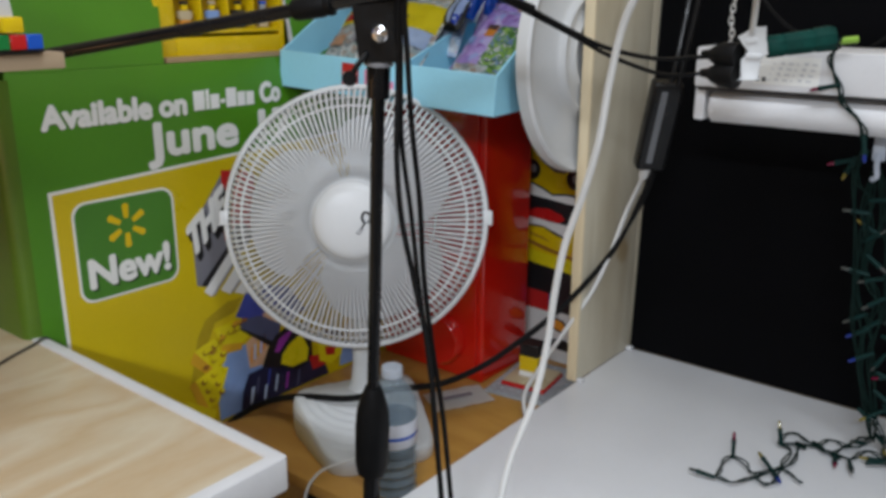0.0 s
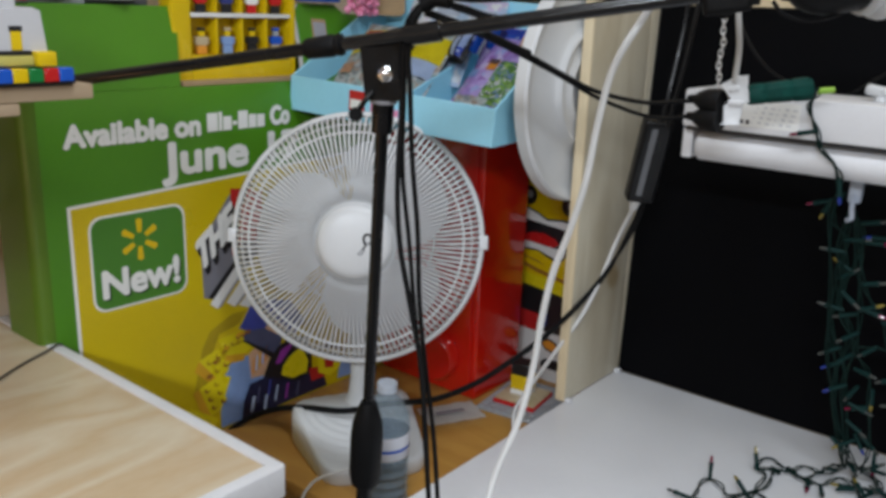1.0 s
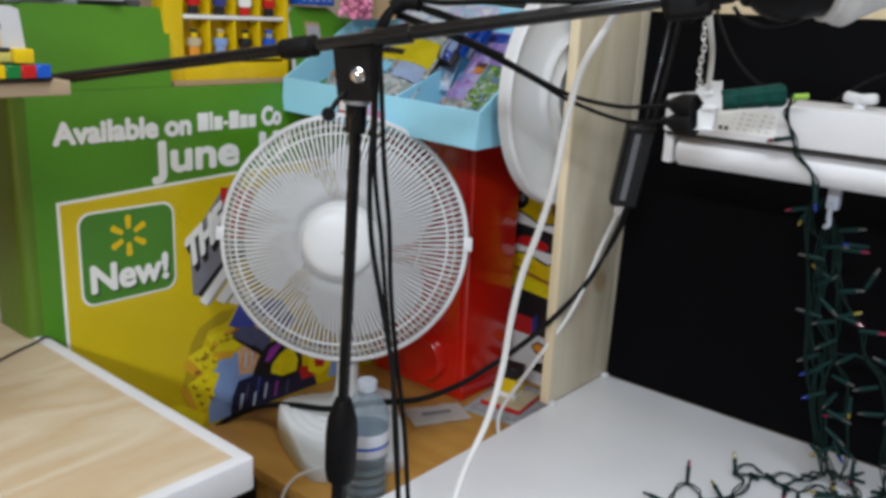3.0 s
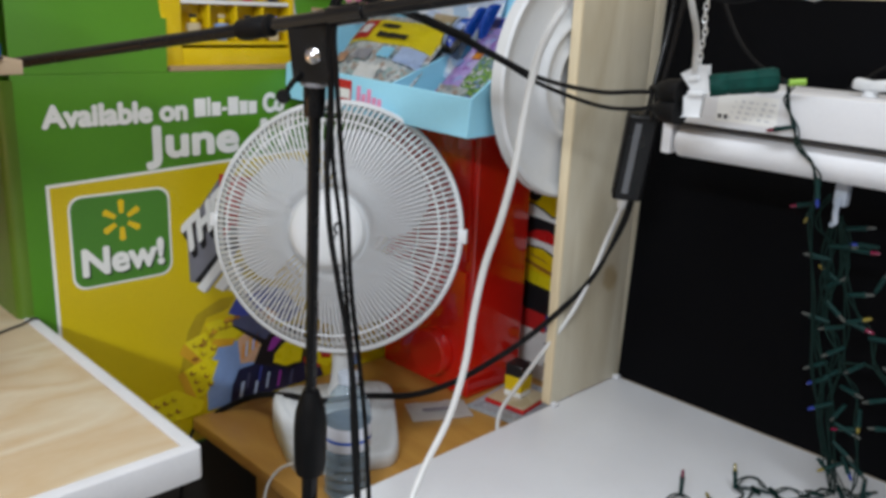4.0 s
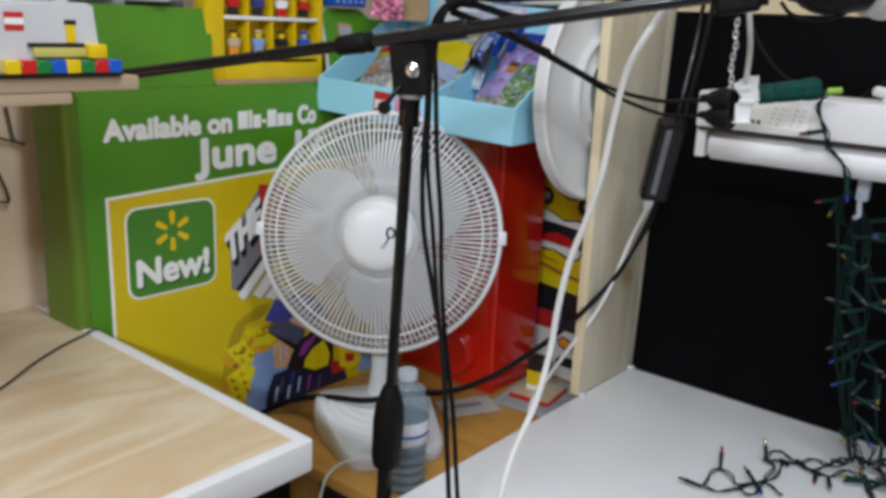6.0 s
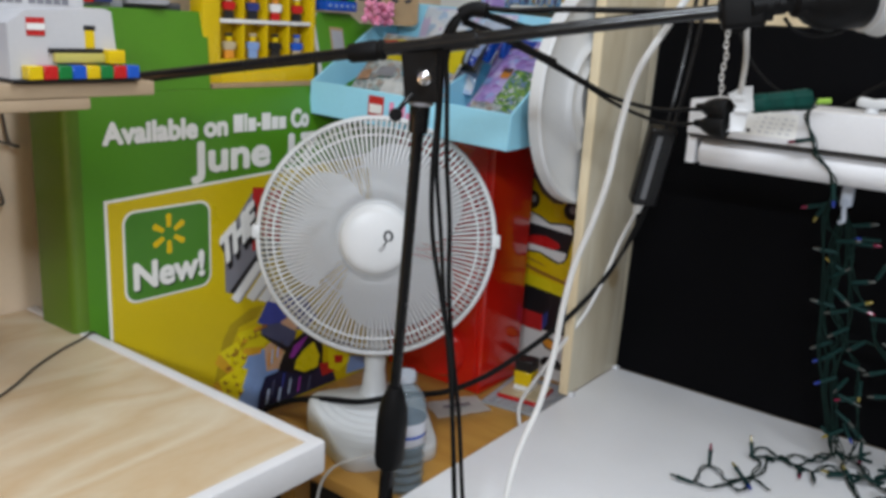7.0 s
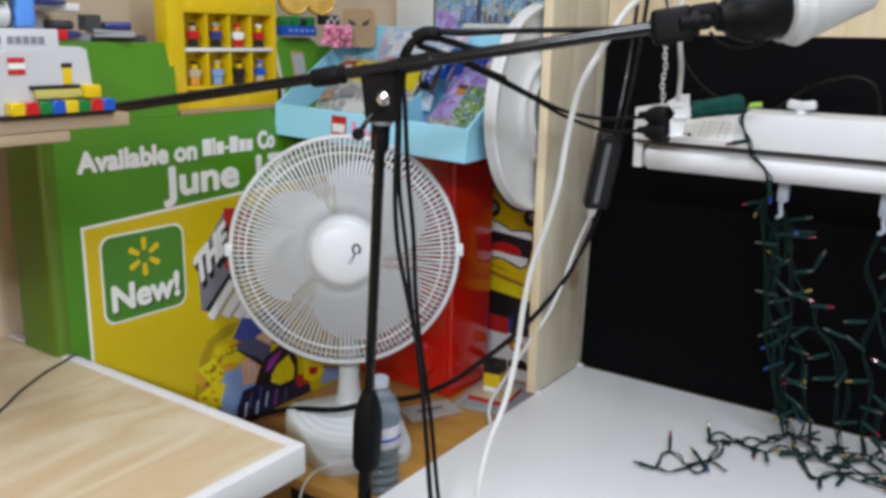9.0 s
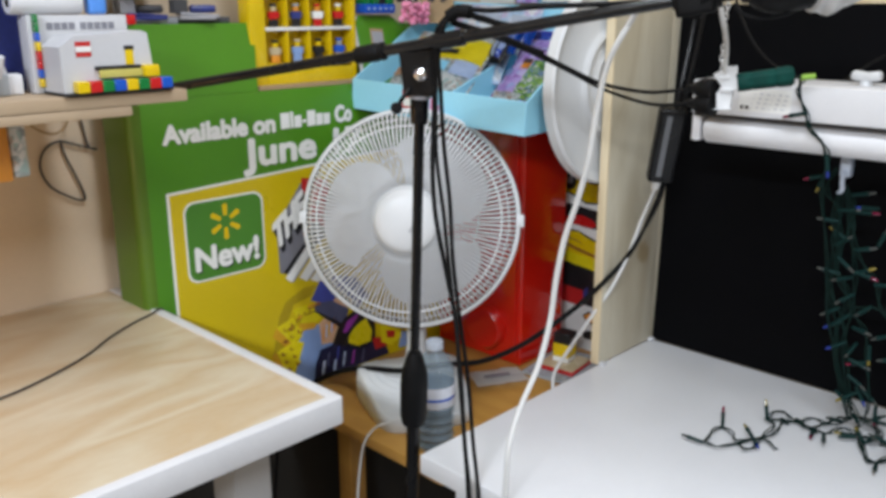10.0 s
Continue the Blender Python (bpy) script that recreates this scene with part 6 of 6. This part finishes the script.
part("step", lathe([(0.0545, -0.003), (0.0545, 0.0095), (0.0575, 0.0112), (0.0615, 0.0108), (0.0655, 0.0080), (0.0830, 0.0072), (0.0862, 0.0085), (0.0862, -0.003)], 96, dm, True), "fanwhite", disc, "white raised inner step")
part("centre", lathe([(0, 0.0022), (0.050, 0.0022), (0.0542, 0.0045), (0.0542, -0.003), (0, -0.003)], 72, dm), "fangrey", disc, "pale grey flat centre")

# ---- toy brick model beside the red box ----
bb = thing("brick_model", (-0.785, 1.25, OAK), "small stacked toy brick model in black, yellow and white", "toy")
bq = Matrix.Translation((-0.79, 1.262, OAK)) @ pose(0, 0, 0, 0, 0, 8)
part("grey_plate", box((-0.055, -0.085, 0.0005), (0.075, 0.075, 0.006), 0.001, 1, bq), "brickgrey", bb, "grey studded base plate")
part("red_plate", box((-0.038, -0.052, 0.0062), (0.046, 0.036, 0.013), 0.001, 1, bq), "brickred", bb, "red plate")
part("tan_plate", box((-0.036, -0.048, 0.0132), (0.044, 0.034, 0.0165), 0.001, 1, bq), "bricktan", bb, "tan plate")
part("white_brick", box((-0.018, -0.020, 0.0167), (0.018, 0.016, 0.027), 0.001, 1, bq), "white", bb)
part("yellow_brick", box((-0.018, -0.020, 0.0272), (0.018, 0.016, 0.056), 0.001, 1, bq), "yellowplastic", bb)
part("black_brick", box((-0.018, -0.020, 0.0562), (0.018, 0.016, 0.079), 0.001, 1, bq), "black", bb)
for i in range(8):
    for j in range(9):
        x0, y0 = -0.047 + 0.016 * i, -0.077 + 0.0175 * j
        if -0.042 < x0 < 0.05 and -0.056 < y0 < 0.04:
            continue
        part("stud", lathe([(0.005, 0), (0.005, 0.0018), (0, 0.002)], 10, bq @ Matrix.Translation((x0, y0, 0.006))), "brickgrey", bb)
note = thing("paper_slip", (-0.84, 1.11, OAK), "crumpled white paper slip on the oak table", "paper")
nb = bmesh.new()
g = [[nb.verts.new((-0.055 + 0.011 * i, -0.035 + 0.01 * j, 0.003 + 0.003 * noise.noise(Vector((i * 0.6, j * 0.6, 2))) + 0.002)) for j in range(8)] for i in range(11)]
for i in range(10):
    for j in range(7):
        nb.faces.new((g[i][j], g[i + 1][j], g[i + 1][j + 1], g[i][j + 1]))
bmesh.ops.solidify(nb, geom=nb.faces[:], thickness=0.0008)
nb.transform(Matrix.Translation((-0.848, 1.115, OAK + 0.001)) @ pose(0, 0, 0, 0, 0, 62))
part("slip", nb, "white", note)
part("print_bar", box((-0.03, -0.006, 0.0085), (0.025, 0.004, 0.009), 0, 1, Matrix.Translation((-0.848, 1.115, OAK + 0.001)) @ pose(0, 0, 0, 0, 0, 62)), "grey", note, "grey unreadable print")

# ---- upper shelf with boxed toys ----
shelf = thing("wall_shelf", (-1.0, -0.2, 1.26), "wooden wall shelf board above the plywood desk", "shelf")
part("board", box((-1.27, -1.1, 1.270), (-0.808, 0.452, 1.285), 0.002), "shelfwood", shelf)
part("support", box((-1.27, -1.1, 1.2575), (-0.8085, 0.378, 1.2698), 0.003), "shelfwood", shelf, "lower support board")
part("bracket", box((-1.272, 0.05, 1.05), (-1.252, 0.07, 1.2572), 0.001), "shelfwood", shelf)
part("bracket", box((-1.2515, 0.05, 1.236), (-0.95, 0.07, 1.2572), 0.001), "shelfwood", shelf)

SH = 1.2855
tb = thing("toy_set_box", (-0.85, 0.36, SH), "white toy set box with coloured bricks along its base", "box")
part("carton", plate([(0.300, SH + 0.0035), (0.414, SH + 0.0035), (0.407, SH + 0.069), (0.400, SH + 0.072), (0.318, SH + 0.067), (0.300, SH + 0.055)], 0.055, Matrix.Translation((-0.868, 0, 0)) @ FM), "carton", tb, "white printed carton")
part("foot_plate", box((-0.868, 0.298, SH + 0.0003), (-0.803, 0.432, SH + 0.0034), 0.001), "black", tb, "thin black foot plate")
CYC = ("yellowplastic", "brickred", "brickgreen", "brickblue", "yellowplastic", "brickgreen", "brickred", "brickblue")
for k, c in enumerate(CYC):
    part("brick", box((-0.8125, 0.3105 + 0.0148 * k, SH + 0.0036), (-0.7985, 0.3248 + 0.0148 * k, SH + 0.0165), 0.0008, 1), c, tb)
for k in range(8):
    part("brick", box((-0.874, 0.2955, SH + 0.008 + 0.0105 * k), (-0.862, 0.2995, SH + 0.018 + 0.0105 * k), 0.0006, 1), CYC[(k * 3) % 8], tb)
part("logo", box((-0.8128, 0.318, SH + 0.044), (-0.8122, 0.336, SH + 0.061), 0), "redprint", tb, "red square mark with a white bar")
part("logo_bar", box((-0.8121, 0.318, SH + 0.0495), (-0.8116, 0.336, SH + 0.0555), 0), "white", tb)
part("tray_print", box((-0.8128, 0.342, SH + 0.019), (-0.806, 0.394, SH + 0.028), 0.001), "olive", tb, "olive printed bar")
part("tray_back", box((-0.8128, 0.338, SH + 0.0285), (-0.809, 0.394, SH + 0.0325), 0.0005), "black", tb, "dark printed bar")
part("yellow_block", box((-0.8128, 0.3945, SH + 0.018), (-0.799, 0.413, SH + 0.032), 0.002), "yellowplastic", tb, "yellow brick")
part("figure_print", box((-0.8128, 0.377, SH + 0.033), (-0.8122, 0.387, SH + 0.050), 0), "yellowplastic", tb, "small yellow printed shape")
part("figure_print", box((-0.8128, 0.376, SH + 0.0503), (-0.8120, 0.388, SH + 0.055), 0), "black", tb, "small black printed shape")
tb2 = thing("white_carton", (-0.92, 0.35, SH), "white carton with grey unreadable lettering on the shelf", "box")
part("carton", box((-0.900, 0.290, SH), (-0.872, 0.412, SH + 0.090), 0.002), "carton", tb2)
for k in range(9):
    part("letter_bar", box((-0.8718, 0.312 + 0.0088 * k + 0.005 * (k > 3), SH + 0.0735), (-0.8713, 0.319 + 0.0088 * k + 0.005 * (k > 3), SH + 0.0815), 0), "grey", tb2, "grey unreadable letter")
part("red_brick", box((-0.89, 0.4125, SH + 0.078), (-0.873, 0.4245, SH + 0.090), 0.001), "brickred", tb2)
bl = thing("blue_toy", (-0.885, 0.36, SH + 0.090), "bright blue plastic toy part on the white carton", "toy")
part("body", box((-0.896, 0.368, SH + 0.0903), (-0.876, 0.391, SH + 0.128), 0.006, 3), "lightblue", bl)
part("tip", lathe([(0.012, 0), (0.010, 0.012), (0.004, 0.018), (0, 0.019)], 16, Matrix.Translation((-0.886, 0.3795, SH + 0.1282))), "lightblue", bl)
wh = thing("white_roll", (-0.887, 0.30, SH + 0.090), "white paper roll lying on the carton", "roll")
part("roll", lathe([(0.006, 0), (0.013, 0), (0.014, 0.002), (0.014, 0.082), (0.013, 0.084), (0.006, 0.084)], 28, Matrix.Translation((-0.887, 0.276, SH + 0.1045)) @ pose(0, 0, 0, -90, 0, 0)), "whitepaint", wh)
flat = thing("flat_carton", (-0.887, 0.315, SH + 0.12), "flat pink and green carton lying on the paper roll", "box")
part("lower_half", box((-0.905, 0.270, SH + 0.1188), (-0.868, 0.358, SH + 0.128), 0.001), "brickgreen", flat, "green side")
part("upper_half", box((-0.905, 0.268, SH + 0.1282), (-0.868, 0.350, SH + 0.146), 0.001), "pink", flat, "pink top")
db = thing("dark_blue_box", (-0.955, 0.15, SH), "dark blue toy carton on the wall shelf", "box")
# unseen upper part added tall, to keep the main lamp off the green box
part("carton", box((-0.985, 0.05, SH), (-0.925, 0.312, SH + 0.40), 0.002), "navy", db)
part("print_band", box((-0.9248, 0.07, SH + 0.13), (-0.9243, 0.24, SH + 0.16), 0), "sky", db, "pale blue printed band")
random.seed(8)
for n in range(7):
    wp = thing("white_model_part", (-0.86, 0.2, SH), "small white and grey toy model part on the shelf", "toy", "loose model parts")
    u0, v0 = random.uniform(-0.895, -0.835), 0.168 + 0.0165 * n
    part("block", box((-0.013, -0.010, 0), (0.013, 0.010, random.uniform(0.022, 0.052)), 0.003, 2, Matrix.Translation((u0, v0, SH)) @ pose(0, 0, 0, 0, 0, random.uniform(0, 90))), random.choice(("whitepaint", "whitepaint", "brickgrey")), wp)
    part("pin", rod((u0, v0, SH + 0.004), (u0 + random.uniform(-0.01, 0.02), v0 + random.uniform(-0.02, 0.02), SH + 0.045), 0.004, 10), "whitepaint", wp)

# ---- things on top of the green box ----
def little_ship(at, turn, cols, label):
    t_ = thing("model_ship", at, label, "toy", "models on the green box")
    m = Matrix.Translation(at) @ pose(0, 0, 0, 0, 0, turn)
    part("hull", box((-0.05, -0.022, 0), (0.05, 0.022, 0.012), 0.003, 2, m), cols[0], t_)
    part("deck", box((-0.035, -0.030, 0.0122), (0.030, 0.030, 0.018), 0.002, 2, m @ pose(0, 0, 0, 0, 4, 0)), cols[1], t_)
    part("cockpit", box((-0.015, -0.012, 0.0185), (0.03, 0.012, 0.032), 0.006, 3, m), cols[2], t_)
    for s in (-1, 1):
        part("wing", box((-0.04, s * 0.031, 0.008), (0.02, s * 0.058, 0.013), 0.001, 1, m), cols[1], t_)
        part("fin", box((-0.045, s * 0.018, 0.018), (-0.02, s * 0.022, 0.042), 0.001, 1, m), cols[0], t_)
    return t_


TOP = 1.3565
little_ship((-1.195, 0.70, TOP), 70, ("darkgrey", "steelgrey", "navy"), "grey and dark blue brick model ship on the green box")
little_ship((-1.205, 0.605, TOP), 80, ("steelgrey", "navy", "darkgrey"), "grey and blue brick model ship on the green box")
little_ship((-1.215, 0.60, TOP + 0.045), 60, ("white", "navy", "black"), "white and blue brick model ship stacked on another")

brk = thing("brick_creature", (-1.13, 1.06, 1.372), "green and blue toy brick model on the green box", "toy")
part("blue_base", box((-1.185, 1.032, 1.3722), (-1.135, 1.112, 1.390), 0.002), "brickblue", brk)
for k in range(4):
    part("green_brick", box((-1.182, 1.034 + 0.0195 * k, 1.3902), (-1.140 + 0.004 * (k % 2), 1.0505 + 0.0195 * k, 1.404 + 0.004 * (k % 2)), 0.002), "brickgreen" if k != 2 else "black", brk)
for k in range(5):
    part("white_stud", lathe([(0.003, 0), (0.003, 0.003), (0, 0.0035)], 10, Matrix.Translation((-1.1349, 1.040 + 0.015 * k, 1.381)) @ pose(0, 0, 0, 0, 90, 0)), "sky", brk)
for u, v in ((-1.165, 1.082), (-1.150, 1.138)):
    md = thing("gold_disc", (u, v, 1.41), "round gold plastic medallion among the toy bricks", "ornament", "gold medallions")
    part("disc", lathe([(0, -0.004), (0.030, -0.004), (0.032, 0), (0.030, 0.005), (0.026, 0.004), (0.024, 0.0025), (0.010, 0.003), (0, 0.004)], 36, Matrix.Translation((u, v, 1.442)) @ pose(0, 0, 0, 0, 80, -35)), "gold", md)
pk = thing("pink_brick_flower", (-1.10, 1.10, 1.345), "cluster of pink toy flower pieces", "toy")
random.seed(4)
for k in range(60):
    c = Vector((-1.098 + random.uniform(-0.012, 0.012), 1.134 + random.uniform(-0.033, 0.033), 1.372 + random.uniform(-0.018, 0.018)))
    part("petal", lathe([(0, -0.004), (0.006, -0.003), (0.0068, 0), (0.006, 0.003), (0, 0.004)], 8, Matrix.Translation(c) @ pose(0, 0, 0, random.uniform(0, 180), random.uniform(0, 180), 0)), "pink", pk)
bk = thing("black_white_brick", (-1.12, 1.105, 1.395), "black toy brick with white spots", "toy")
part("brick", box((-1.14, 1.118, 1.394), (-1.115, 1.158, 1.412), 0.003), "black", bk)
for k in range(4):
    part("spot", lathe([(0.0035, 0), (0, 0.0015)], 8, Matrix.Translation((-1.1149, 1.124 + 0.009 * k, 1.400 + 0.006 * (k % 2))) @ pose(0, 0, 0, 0, 90, 0)), "white", bk)
cf = thing("cardboard_cutout", (-1.09, 1.19, 1.36), "small tan cardboard cut-out with dark marks", "cut-out")
part("card", plate(rounded(-0.033, 0, 0.033, 0.075, 0.012), 0.003, Matrix.Translation((-1.10, 1.198, 1.352)) @ pose(0, 0, 0, 90, 0, 40)), "card", cf)
for s in (-1, 1):
    part("mark", plate([(s * 0.005, 0.046), (s * 0.022, 0.056), (s * 0.018, 0.044), (s * 0.009, 0.041)][:: s], 0.001, Matrix.Translation((-1.10, 1.198, 1.352)) @ pose(0, 0, 0, 90, 0, 40) @ Matrix.Translation((0, 0, 0.0032))), "black", cf, "dark painted mark")

# ---- things under the shelf ----
wcord = thing("wall_cable", (-1.26, 0.47, 1.06), "thin dark cable looping on the tan wall", "cable")
WU = -1.268
part("cord", tube([(WU, 0.498, 1.25), (WU, 0.505, 1.195), (WU, 0.512, 1.155), (WU, 0.526, 1.148), (WU, 0.495, 1.158), (WU, 0.462, 1.168), (WU, 0.437, 1.155), (WU, 0.428, 1.127), (WU, 0.440, 1.095), (WU, 0.470, 1.072), (WU, 0.490, 1.063), (WU, 0.496, 1.070), (WU, 0.485, 1.105), (WU, 0.470, 1.145), (WU, 0.466, 1.17)], 0.0021), "cordgrey", wcord)
part("cord", tube([(WU + 0.02, 0.40, 1.215), (WU + 0.02, 0.43, 1.19), (WU + 0.02, 0.455, 1.185), (WU + 0.02, 0.475, 1.205), (WU + 0.015, 0.48, 1.25)], 0.002), "card", wcord)
hang = thing("hanging_tool_holder", (-0.93, 0.25, 1.255), "orange wooden and clear plastic holder under the shelf", "holder")
part("wooden_block", box((-0.95, 0.20, 1.180), (-0.90, 0.262, 1.2572), 0.003), "orange", hang, "orange wooden block")
part("plastic_sleeve", box((-0.945, 0.264, 1.183), (-0.905, 0.284, 1.2570), 0.003), "foil", hang, "grey translucent sleeve")
